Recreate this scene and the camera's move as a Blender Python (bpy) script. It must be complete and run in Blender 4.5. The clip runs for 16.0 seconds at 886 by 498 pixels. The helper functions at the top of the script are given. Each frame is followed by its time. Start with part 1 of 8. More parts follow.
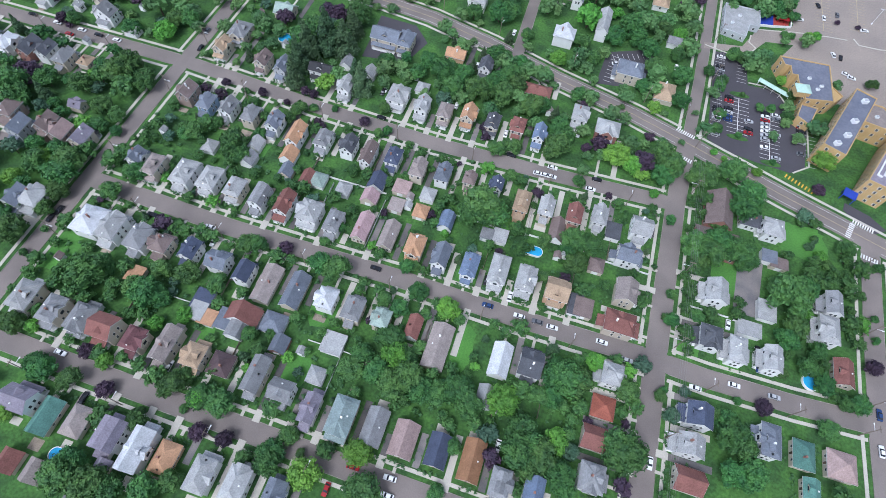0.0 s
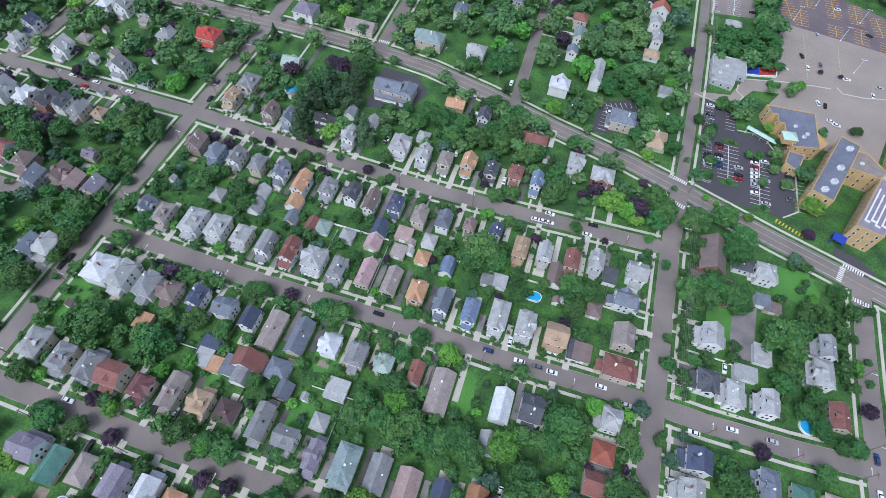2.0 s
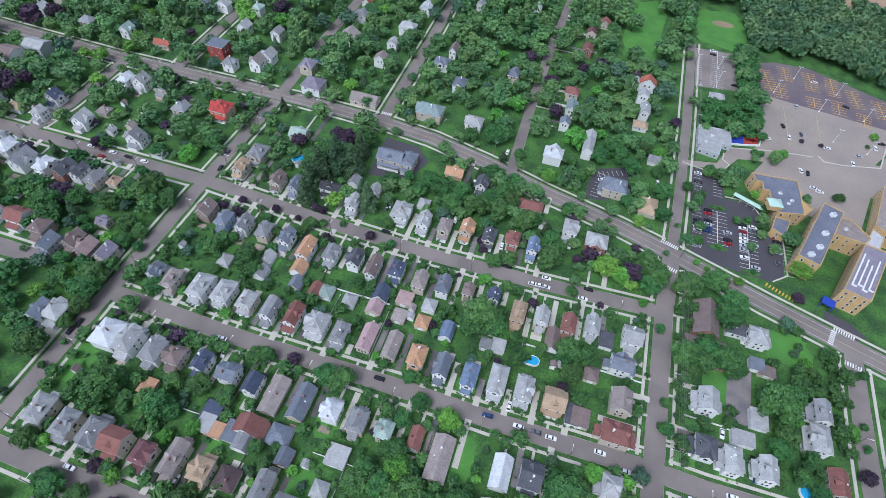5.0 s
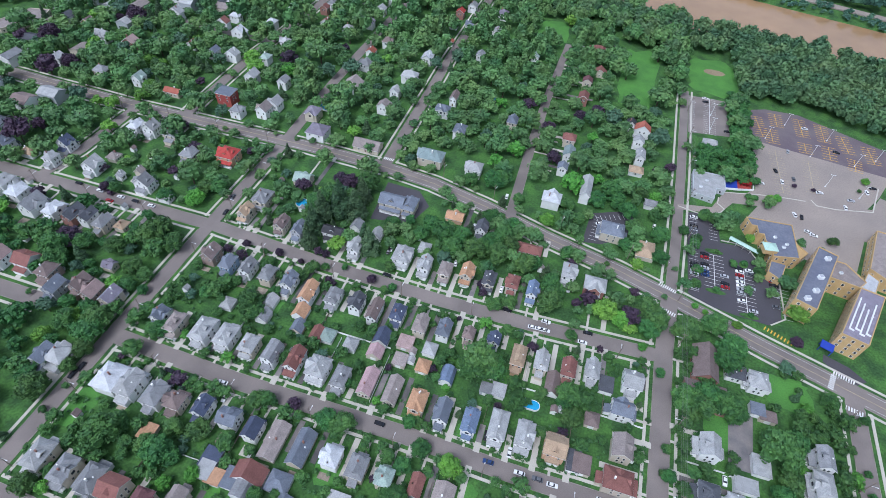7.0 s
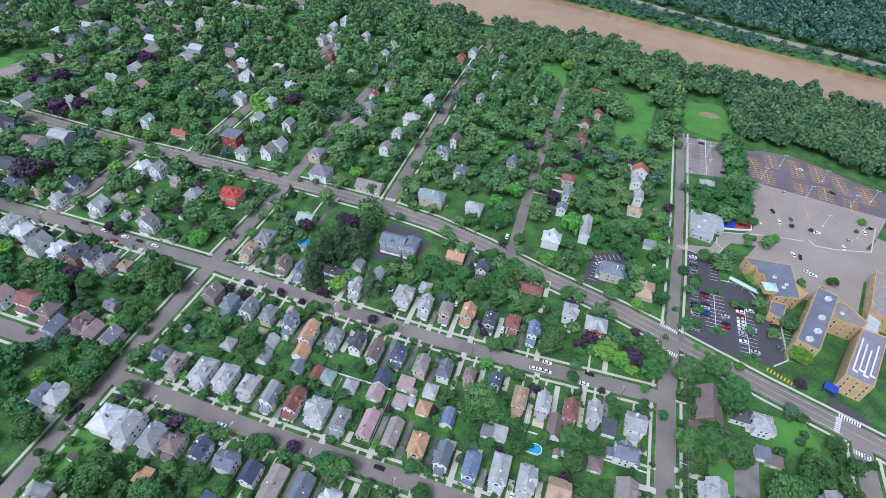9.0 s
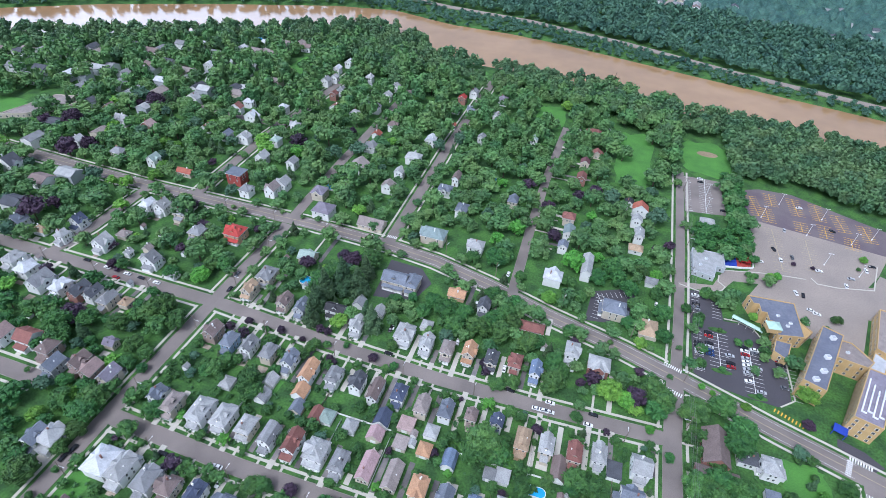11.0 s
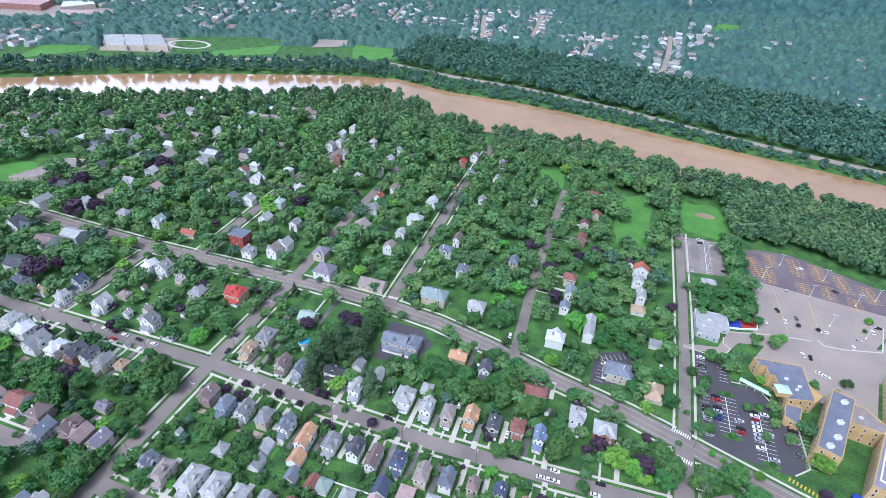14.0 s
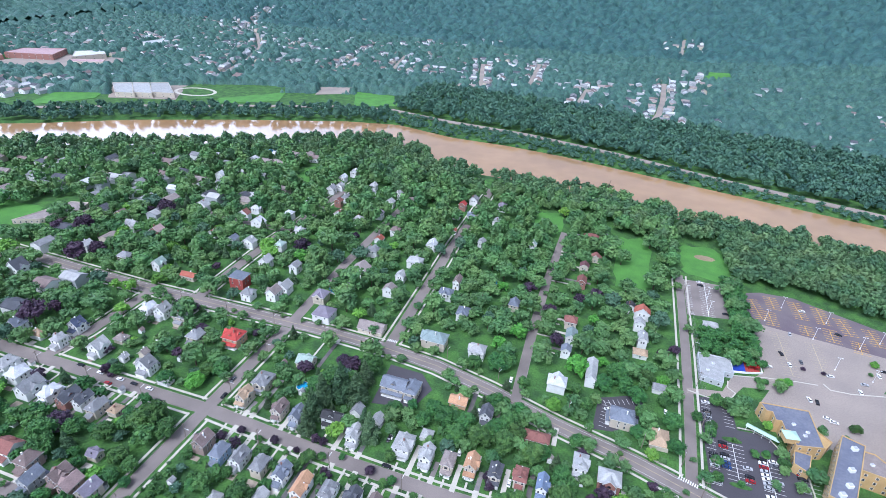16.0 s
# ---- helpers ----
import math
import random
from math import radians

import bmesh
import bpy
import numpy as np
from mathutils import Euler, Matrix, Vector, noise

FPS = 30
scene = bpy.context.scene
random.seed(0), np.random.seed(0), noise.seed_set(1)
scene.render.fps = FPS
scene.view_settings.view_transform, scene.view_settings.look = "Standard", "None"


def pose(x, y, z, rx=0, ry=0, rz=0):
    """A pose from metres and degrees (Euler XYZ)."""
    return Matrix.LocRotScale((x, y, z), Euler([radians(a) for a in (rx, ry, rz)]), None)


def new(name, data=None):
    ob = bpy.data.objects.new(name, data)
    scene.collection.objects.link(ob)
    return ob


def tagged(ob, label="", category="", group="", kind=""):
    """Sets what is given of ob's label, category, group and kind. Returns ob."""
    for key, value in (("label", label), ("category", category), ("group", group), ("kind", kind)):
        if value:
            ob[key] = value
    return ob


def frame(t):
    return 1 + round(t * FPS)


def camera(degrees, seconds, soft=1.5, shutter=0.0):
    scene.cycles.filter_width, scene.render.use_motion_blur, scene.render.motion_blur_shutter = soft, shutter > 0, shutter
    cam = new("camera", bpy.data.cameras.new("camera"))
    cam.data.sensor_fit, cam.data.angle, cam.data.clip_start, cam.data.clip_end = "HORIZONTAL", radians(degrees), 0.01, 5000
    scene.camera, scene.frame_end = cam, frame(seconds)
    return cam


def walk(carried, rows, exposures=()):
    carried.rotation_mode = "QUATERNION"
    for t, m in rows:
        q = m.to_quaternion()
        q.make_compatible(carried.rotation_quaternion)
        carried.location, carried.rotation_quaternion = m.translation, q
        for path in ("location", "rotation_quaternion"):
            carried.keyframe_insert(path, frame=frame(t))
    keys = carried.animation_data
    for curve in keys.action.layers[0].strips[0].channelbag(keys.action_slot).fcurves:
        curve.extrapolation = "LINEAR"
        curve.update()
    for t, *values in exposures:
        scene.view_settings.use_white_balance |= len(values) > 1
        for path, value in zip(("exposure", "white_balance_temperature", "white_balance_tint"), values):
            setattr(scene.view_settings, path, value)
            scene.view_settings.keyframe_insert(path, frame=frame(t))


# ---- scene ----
cam = camera(78.71, 16.0, soft=0.5)
walk(cam, [
    (0, pose(0.00, 0.00, 200.00, 29.30, -3.10, 17.60)),
    (0.5, pose(-0.70, 0.83, 202.45, 30.03, -3.07, 17.44)),
    (1, pose(-1.26, 1.27, 204.62, 30.87, -3.07, 17.40)),
    (1.5, pose(-1.64, 1.37, 206.47, 31.78, -3.09, 17.40)),
    (2, pose(-1.95, 1.37, 208.11, 32.74, -3.12, 17.38)),
    (2.5, pose(-2.18, 1.32, 209.62, 33.70, -3.14, 17.36)),
    (3, pose(-2.20, 1.15, 211.25, 34.62, -3.16, 17.35)),
    (3.5, pose(-2.22, 1.08, 212.88, 35.56, -3.14, 17.36)),
    (4, pose(-2.25, 1.02, 214.38, 36.50, -3.14, 17.34)),
    (6.5, pose(-2.51, 0.44, 221.63, 41.50, -3.12, 17.35)),
    (7, pose(-2.57, 0.44, 222.63, 42.46, -3.13, 17.38)),
    (7.5, pose(-2.64, 0.34, 223.59, 43.44, -3.13, 17.42)),
    (8, pose(-2.69, 0.33, 224.34, 44.39, -3.13, 17.44)),
    (8.5, pose(-2.67, 0.36, 224.86, 45.37, -3.12, 17.45)),
    (9, pose(-2.66, 0.42, 225.24, 46.34, -3.09, 17.47)),
    (11.5, pose(-2.78, 0.61, 226.17, 51.15, -3.06, 17.72)),
    (12, pose(-2.86, 0.67, 226.35, 52.13, -3.03, 17.73)),
    (12.5, pose(-2.95, 0.87, 226.49, 53.18, -2.99, 17.68)),
    (13, pose(-2.76, 0.82, 226.44, 54.28, -3.01, 17.75)),
    (13.5, pose(-2.62, 0.84, 226.34, 55.42, -2.99, 17.79)),
    (14, pose(-2.59, 0.82, 226.24, 56.57, -3.00, 17.79)),
    (14.5, pose(-2.66, 0.78, 226.14, 57.73, -3.01, 17.78)),
    (15, pose(-2.72, 0.71, 226.13, 58.86, -2.99, 17.79)),
    (15.5, pose(-2.62, 0.69, 226.24, 59.96, -2.99, 17.77)),
    (16, pose(-2.54, 0.70, 226.36, 61.07, -2.98, 17.77)),
], [(0, 0.32, 5550, 11), (2, 0.22, 5500, 11), (4, 0.18, 5480, 11), (8, 0.26, 5450, 11.5), (12, 0.50, 5400, 12), (16, 0.68, 5350, 14)])
# ---- light ----
world = bpy.data.worlds.new("overcast_sky")
scene.world = world
world.use_nodes = True
wn, wl = world.node_tree.nodes, world.node_tree.links
sky = wn.new("ShaderNodeTexSky")
sky.sky_type, sky.sun_disc = "NISHITA", False
sky.sun_elevation, sky.sun_rotation = radians(58), radians(200)
sky.air_density, sky.dust_density, sky.ozone_density = 1.0, 4.0, 1.0
soft_sky = wn.new("ShaderNodeHueSaturation")
soft_sky.inputs["Saturation"].default_value = 0.5
wl.new(sky.outputs[0], soft_sky.inputs["Color"])
# thinner cloud low in the north-west
aim, along, thin, cloud = wn.new("ShaderNodeTexCoord"), wn.new("ShaderNodeVectorMath"), wn.new("ShaderNodeMapRange"), wn.new("ShaderNodeVectorMath")
along.operation, cloud.operation, thin.interpolation_type = "DOT_PRODUCT", "SCALE", "SMOOTHSTEP"
along.inputs[1].default_value = (-0.80, 0.60, 0.0)
thin.inputs["From Min"].default_value, thin.inputs["From Max"].default_value = 0.78, 0.94
thin.inputs["To Min"].default_value, thin.inputs["To Max"].default_value = 1.0, 4.6
wl.new(aim.outputs["Generated"], along.inputs[0])
wl.new(along.outputs["Value"], thin.inputs["Value"])
wl.new(soft_sky.outputs[0], cloud.inputs[0])
wl.new(thin.outputs[0], cloud.inputs["Scale"])
wl.new(cloud.outputs[0], wn["Background"].inputs["Color"])
wn["Background"].inputs["Strength"].default_value = 0.15
sun = new("sun", bpy.data.lights.new("sun", "SUN"))
sun.data.energy, sun.data.angle, sun.data.color = 1.3, radians(24), (1.0, 0.98, 0.96)
sun.matrix_world = pose(0, 0, 400, 32, 0, -20)

# ---- materials ----
def material(name, color, rough=0.85, vary=0.18, scale=0.6, fine=6.0, bump=0.0, bump_scale=4.0, metal=0.0, tint=None, spread=0.0):
    """A surface of a base colour with broad stains and fine grain; spread: lightness by object; tint: second colour of the stains."""
    m = bpy.data.materials.new(name)
    m.use_nodes = True
    n, l = m.node_tree.nodes, m.node_tree.links
    b = n["Principled BSDF"]
    b.inputs["Roughness"].default_value, b.inputs["Metallic"].default_value = rough, metal
    b.inputs["Specular IOR Level"].default_value = 0.25
    geo = n.new("ShaderNodeNewGeometry")
    big, small = n.new("ShaderNodeTexNoise"), n.new("ShaderNodeTexNoise")
    big.inputs["Scale"].default_value, small.inputs["Scale"].default_value = scale, fine
    big.inputs["Detail"].default_value, small.inputs["Detail"].default_value = 4, 3
    for t in (big, small):
        l.new(geo.outputs["Position"], t.inputs["Vector"])
    mix = n.new("ShaderNodeMix")
    mix.data_type = "RGBA"
    second = tint or tuple(c * (1 - vary) for c in color)
    mix.inputs["A"].default_value, mix.inputs["B"].default_value = (*color, 1), (*second, 1)
    ramp = n.new("ShaderNodeMapRange")
    ramp.inputs["From Min"].default_value, ramp.inputs["From Max"].default_value = 0.35, 0.65
    l.new(big.outputs["Fac"], ramp.inputs["Value"])
    l.new(ramp.outputs[0], mix.inputs["Factor"])
    grain = n.new("ShaderNodeMapRange")
    grain.inputs["From Min"].default_value, grain.inputs["From Max"].default_value = 0.3, 0.7
    grain.inputs["To Min"].default_value, grain.inputs["To Max"].default_value = 1 - vary, 1 + vary
    l.new(small.outputs["Fac"], grain.inputs["Value"])
    hue = n.new("ShaderNodeHueSaturation")
    l.new(mix.outputs["Result"], hue.inputs["Color"])
    if spread:
        info, shift, mul = n.new("ShaderNodeObjectInfo"), n.new("ShaderNodeMapRange"), n.new("ShaderNodeMath")
        shift.inputs["To Min"].default_value, shift.inputs["To Max"].default_value = 1 - spread, 1 + spread
        mul.operation = "MULTIPLY"
        l.new(info.outputs["Random"], shift.inputs["Value"])
        l.new(grain.outputs[0], mul.inputs[0])
        l.new(shift.outputs[0], mul.inputs[1])
        l.new(mul.outputs[0], hue.inputs["Value"])
    else:
        l.new(grain.outputs[0], hue.inputs["Value"])
    l.new(hue.outputs[0], b.inputs["Base Color"])
    if bump:
        bp, bt = n.new("ShaderNodeBump"), n.new("ShaderNodeTexNoise")
        bt.inputs["Scale"].default_value, bt.inputs["Detail"].default_value = bump_scale, 3
        bp.inputs["Strength"].default_value, bp.inputs["Distance"].default_value = 0.6, bump
        l.new(geo.outputs["Position"], bt.inputs["Vector"])
        l.new(bt.outputs["Fac"], bp.inputs["Height"])
        l.new(bp.outputs[0], b.inputs["Normal"])
    return m


ROOF = {k: material("shingles_" + k, c, 0.9, 0.2, 0.35, 2.2, 0.04, 5.0, spread=0.14) for k, c in dict(
    light=(0.365, 0.37, 0.37), white=(0.52, 0.535, 0.56), grey=(0.24, 0.245, 0.255), dark=(0.095, 0.10, 0.115), black=(0.05, 0.05, 0.055),
    slate=(0.165, 0.185, 0.225), blue=(0.17, 0.22, 0.32), navy=(0.075, 0.09, 0.14), brown=(0.20, 0.155, 0.145), stone=(0.29, 0.25, 0.235),
    tan=(0.38, 0.28, 0.19), orange=(0.44, 0.26, 0.155), rust=(0.29, 0.155, 0.085), brick=(0.23, 0.105, 0.09), wine=(0.155, 0.075, 0.08),
    wine2=(0.10, 0.07, 0.075), redor=(0.34, 0.115, 0.08), red=(0.42, 0.07, 0.06), pink=(0.42, 0.29, 0.30), pinktan=(0.34, 0.25, 0.235), lilac=(0.22, 0.20, 0.245),
    mint=(0.32, 0.40, 0.36), mint2=(0.23, 0.29, 0.29), green=(0.105, 0.22, 0.185)).items()}
WALL = {k: material("siding_" + k, c, 0.7, 0.07, 0.3, 5.0, spread=0.06) for k, c in dict(
    white=(0.76, 0.76, 0.75), cream=(0.55, 0.49, 0.40), grey=(0.42, 0.44, 0.46), tudor=(0.33, 0.25, 0.22), bluewall=(0.27, 0.37, 0.50),
    peach=(0.58, 0.38, 0.25), brickwall=(0.33, 0.17, 0.14), redwall=(0.35, 0.08, 0.07), yellow=(0.60, 0.45, 0.25)).items()}
M_TRIM = material("white_painted_trim", (0.8, 0.8, 0.78), 0.5, 0.05)
M_GLASS = material("dark_window_glass", (0.03, 0.035, 0.045), 0.08, 0.2, 0.2, 1.0)
M_DOOR = material("painted_door", (0.16, 0.10, 0.08), 0.5, 0.1, spread=0.5)
M_BRICK = material("chimney_brick", (0.28, 0.15, 0.12), 0.9, 0.2, 1.0, 9.0)
M_CONC = material("weathered_concrete", (0.50, 0.47, 0.41), 0.9, 0.10, 0.25, 3.0)
M_KERB = material("worn_kerb_concrete", (0.30, 0.27, 0.24), 0.9, 0.2, 0.12, 1.0, tint=(0.17, 0.17, 0.13))
M_ROAD = material("worn_grey_asphalt", (0.232, 0.200, 0.183), 0.92, 0.08, 0.05, 2.5, tint=(0.170, 0.147, 0.137))
M_DRIVE = material("driveway_asphalt", (0.12, 0.115, 0.12), 0.92, 0.12, 0.15, 3.0, tint=(0.20, 0.18, 0.17), spread=0.35)
M_LOT = material("fresh_lot_asphalt", (0.075, 0.07, 0.08), 0.9, 0.1, 0.08, 3.0)
M_OLDLOT = material("old_lot_asphalt", (0.31, 0.262, 0.225), 0.93, 0.12, 0.03, 1.2, tint=(0.245, 0.212, 0.19))
M_GRASS = material("mown_grass", (0.068, 0.160, 0.035), 0.95, 0.32, 0.11, 0.9, tint=(0.034, 0.080, 0.027))
M_LAWN = material("bright_lawn", (0.090, 0.235, 0.045), 0.95, 0.15, 0.08, 1.5, tint=(0.07, 0.18, 0.04))
M_BARK = material("tree_bark", (0.10, 0.075, 0.055), 0.95, 0.3, 1.0, 8.0)
M_MUD = material("sandy_bank", (0.30, 0.23, 0.15), 0.95, 0.2, 0.05, 1.0)
M_LINE = material("white_road_paint", (0.72, 0.72, 0.70), 0.7, 0.12, 0.5, 4.0)
M_PALE = material("faded_yellow_paint", (0.46, 0.38, 0.24), 0.8, 0.2, 0.5, 4.0)
M_YELLOW = material("yellow_road_paint", (0.68, 0.40, 0.05), 0.7, 0.15, 0.5, 4.0)

M_DARKLOT = material("dark_lot_asphalt", (0.125, 0.10, 0.115), 0.9, 0.1, 0.05, 2.0, tint=(0.16, 0.135, 0.14))

def leaf_material(name, color, second, spread=0.25, broad=0.35, relief=0.0):
    m = material(name, color, 0.6, 0.3, broad, 0.5 if relief else 2.2, relief, 0.4, tint=second, spread=spread)
    n, l = m.node_tree.nodes, m.node_tree.links
    hue = [k for k in n if k.bl_idname == "ShaderNodeHueSaturation"][0]
    turn = n.new("ShaderNodeMapRange")
    turn.inputs["To Min"].default_value, turn.inputs["To Max"].default_value = 0.475, 0.515
    if spread:
        info, fold = n.new("ShaderNodeObjectInfo"), n.new("ShaderNodeMath")
        fold.operation, fold.inputs[1].default_value = "PINGPONG", 0.17
        l.new(info.outputs["Random"], fold.inputs[0])
        turn.inputs["From Max"].default_value = 0.17
        l.new(fold.outputs[0], turn.inputs["Value"])
    else:
        geo, stand = n.new("ShaderNodeNewGeometry"), n.new("ShaderNodeTexNoise")
        stand.inputs["Scale"].default_value, stand.inputs["Detail"].default_value = 0.05, 2
        l.new(geo.outputs["Position"], stand.inputs["Vector"])
        turn.inputs["From Min"].default_value, turn.inputs["From Max"].default_value = 0.3, 0.7
        l.new(stand.outputs["Fac"], turn.inputs["Value"])
    l.new(turn.outputs[0], hue.inputs["Hue"])
    return m


LEAF = {"green": leaf_material("leaves_green", (0.074, 0.180, 0.046), (0.038, 0.108, 0.036)),
        "bright": leaf_material("leaves_bright", (0.13, 0.31, 0.045), (0.085, 0.22, 0.04)),
        "blue": leaf_material("leaves_blue_green", (0.075, 0.14, 0.085), (0.05, 0.11, 0.07)),
        "shrub": leaf_material("leaves_shrub", (0.065, 0.15, 0.05), (0.04, 0.10, 0.04)),
        "purple": leaf_material("leaves_dark_purple", (0.062, 0.038, 0.062), (0.040, 0.028, 0.048)),
        "spruce": leaf_material("needles_spruce", (0.080, 0.145, 0.065), (0.050, 0.10, 0.05))}
M_SHADE = leaf_material("leaves_shade_trees", (0.126, 0.248, 0.080), (0.056, 0.134, 0.052), 0.0, 0.07)
M_WOODS = leaf_material("leaves_river_woods", (0.112, 0.205, 0.082), (0.054, 0.118, 0.060), 0.0, 0.06)
# foliage beyond the river: distance haze is painted in as a bluer base colour
M_HAZEWOODS = leaf_material("leaves_far_woods", (0.050, 0.122, 0.112), (0.020, 0.062, 0.064), 0.0, 0.06, 2.2)
M_HAZETOWN = leaf_material("leaves_far_town", (0.066, 0.140, 0.112), (0.028, 0.076, 0.068), 0.0, 0.08, 2.0)
M_HAZEBANK = leaf_material("leaves_far_bank", (0.084, 0.174, 0.112), (0.040, 0.098, 0.074), 0.0, 0.06)


# ---- mesh helpers ----
def obj(name, bm, mats, parent=None, at=None, label="", category="", group="", kind="", smooth=False):
    me = bpy.data.meshes.new(name)
    bm.to_mesh(me)
    bm.free()
    for m in (mats if isinstance(mats, (list, tuple)) else [mats]):
        me.materials.append(m)
    if smooth:
        me.shade_smooth()
    return place(name, me, parent, at, label, category, group, kind)


def place(name, me, parent=None, at=None, label="", category="", group="", kind=""):
    ob = new(name, me)
    if parent is not None:
        ob.parent = parent
    if at is not None:
        ob.matrix_basis = at
    return tagged(ob, label, category, group, kind)


def box(bm, x0, x1, y0, y1, z0, z1, mat=0):
    v = [bm.verts.new(p) for p in ((x0, y0, z0), (x1, y0, z0), (x1, y1, z0), (x0, y1, z0), (x0, y0, z1), (x1, y0, z1), (x1, y1, z1), (x0, y1, z1))]
    for f in ((3, 2, 1, 0), (4, 5, 6, 7), (0, 1, 5, 4), (1, 2, 6, 5), (2, 3, 7, 6), (3, 0, 4, 7)):
        bm.faces.new([v[i] for i in f]).material_index = mat


def slab(bm, pts, t, mat=0):
    """A sloping slab: the polygon pts as its upper face, t thick straight down."""
    up, lo = [bm.verts.new(p) for p in pts], [bm.verts.new((p[0], p[1], p[2] - t)) for p in pts]
    bm.faces.new(up).material_index = mat
    bm.faces.new(lo[::-1]).material_index = mat
    for i in range(len(pts)):
        j = (i + 1) % len(pts)
        bm.faces.new((up[j], up[i], lo[i], lo[j])).material_index = mat


def strip(bm, line, w, z, off=0.0, t=0.3):
    """A level band of width w along a line of (x, y) points, moved off to its left, with its sides going t down."""
    pts = [Vector((p[0], p[1])) for p in line]
    left, right = [], []
    for i, p in enumerate(pts):
        a = (pts[i] - pts[i - 1]).normalized() if i else None
        b = (pts[i + 1] - pts[i]).normalized() if i + 1 < len(pts) else None
        d = (a + b).normalized() if a is not None and b is not None else (a if a is not None else b)
        k = 1 / max(0.5, d.dot(a if a is not None else b))
        n = Vector((-d.y, d.x))
        left.append(p + n * (off + w / 2) * k)
        right.append(p + n * (off - w / 2) * k)
    L = [bm.verts.new((p.x, p.y, z)) for p in left]
    R = [bm.verts.new((p.x, p.y, z)) for p in right]
    L2 = [bm.verts.new((p.x, p.y, z - t)) for p in left]
    R2 = [bm.verts.new((p.x, p.y, z - t)) for p in right]
    for i in range(len(pts) - 1):
        bm.faces.new((R[i], R[i + 1], L[i + 1], L[i]))
        bm.faces.new((L[i], L[i + 1], L2[i + 1], L2[i]))
        bm.faces.new((R[i + 1], R[i], R2[i], R2[i + 1]))

# ---- the land: one sheet with the river's bed and the hills ----
NEAR_BANK = [(-2600, -200), (-1200, 190), (-900, 330), (-680, 428), (-576, 482), (-466, 548), (-400, 590), (-341, 628), (-290, 655), (-225, 640), (-190, 595), (-107, 588), (-40, 585), (83, 556), (191, 546), (267, 530), (420, 490), (700, 400), (1100, 250), (2600, -200)]
FAR_BANK = [(-2600, -80), (-1200, 275), (-900, 415), (-732, 507), (-635, 579), (-510, 647), (-372, 712), (-294, 732), (-203, 709), (-126, 709), (-50, 699), (86, 666), (202, 640), (284, 622), (430, 582), (700, 500), (1100, 350), (2600, -80)]


def bank(line, x):
    return np.interp(x, [p[0] for p in line], [p[1] for p in line])


def land(x, y):
    """Height of the ground."""
    x, y = np.asarray(x, float), np.asarray(y, float)
    d = np.minimum(y - bank(NEAR_BANK, x), bank(FAR_BANK, x) - y)
    z = -6.5 * np.clip((d + 6) / 14, 0, 1)
    # ranges of hills beyond the river
    far = np.clip((y - bank(FAR_BANK, x) - 60) / 900, 0, 1)
    def hill(cx, cy, sx, sy, h, a):
        u, v = (x - cx) * math.cos(a) + (y - cy) * math.sin(a), -(x - cx) * math.sin(a) + (y - cy) * math.cos(a)
        return h * np.exp(-(u / sx) ** 2 - (v / sy) ** 2)
    z = z + far * (hill(-300, 2350, 620, 480, 175, 0.45) + hill(750, 2000, 750, 520, 190, -0.3) + hill(-1500, 2700, 1300, 600, 150, 0.5) + hill(600, 3400, 2600, 700, 260, 0.2))
    return z


gx = np.concatenate([np.linspace(-4200, -1000, 40)[:-1], np.linspace(-1000, 700, 171)[:-1], np.linspace(700, 4200, 40)])
gy = np.concatenate([np.linspace(-1500, -100, 15)[:-1], np.linspace(-100, 420, 27)[:-1], np.linspace(420, 800, 64)[:-1], np.linspace(800, 4500, 90)])
GX, GY = np.meshgrid(gx, gy)
GZ = land(GX, GY)
nx, ny = len(gx), len(gy)
idx = np.arange(nx * ny).reshape(ny, nx)
quads = np.stack([idx[:-1, :-1], idx[:-1, 1:], idx[1:, 1:], idx[1:, :-1]], -1).reshape(-1, 4)
me = bpy.data.meshes.new("ground")
me.from_pydata(np.stack([GX, GY, GZ], -1).reshape(-1, 3).tolist(), [], quads.tolist())
me.materials.append(M_GRASS)
me.shade_smooth()
place("ground", me, kind="structure", label="grassy valley floor rising to wooded hills", category="ground")

# river
M_WATER = material("muddy_river_water", (0.35, 0.215, 0.108), 0.13, 0.06, 0.01, 0.05, 0.0, 0.4, tint=(0.29, 0.178, 0.09))
M_WATER.node_tree.nodes["Principled BSDF"].inputs["Specular IOR Level"].default_value = 0.5
bm = bmesh.new()
xs = np.linspace(-2500, 2500, 120)
va = [bm.verts.new((x, bank(NEAR_BANK, x) - 12, -2.2)) for x in xs]
vb = [bm.verts.new((x, bank(FAR_BANK, x) + 12, -2.2)) for x in xs]
for i in range(len(xs) - 1):
    bm.faces.new((va[i], va[i + 1], vb[i + 1], vb[i]))
obj("water", bm, M_WATER, kind="structure", label="muddy brown river with a smooth surface", category="river")

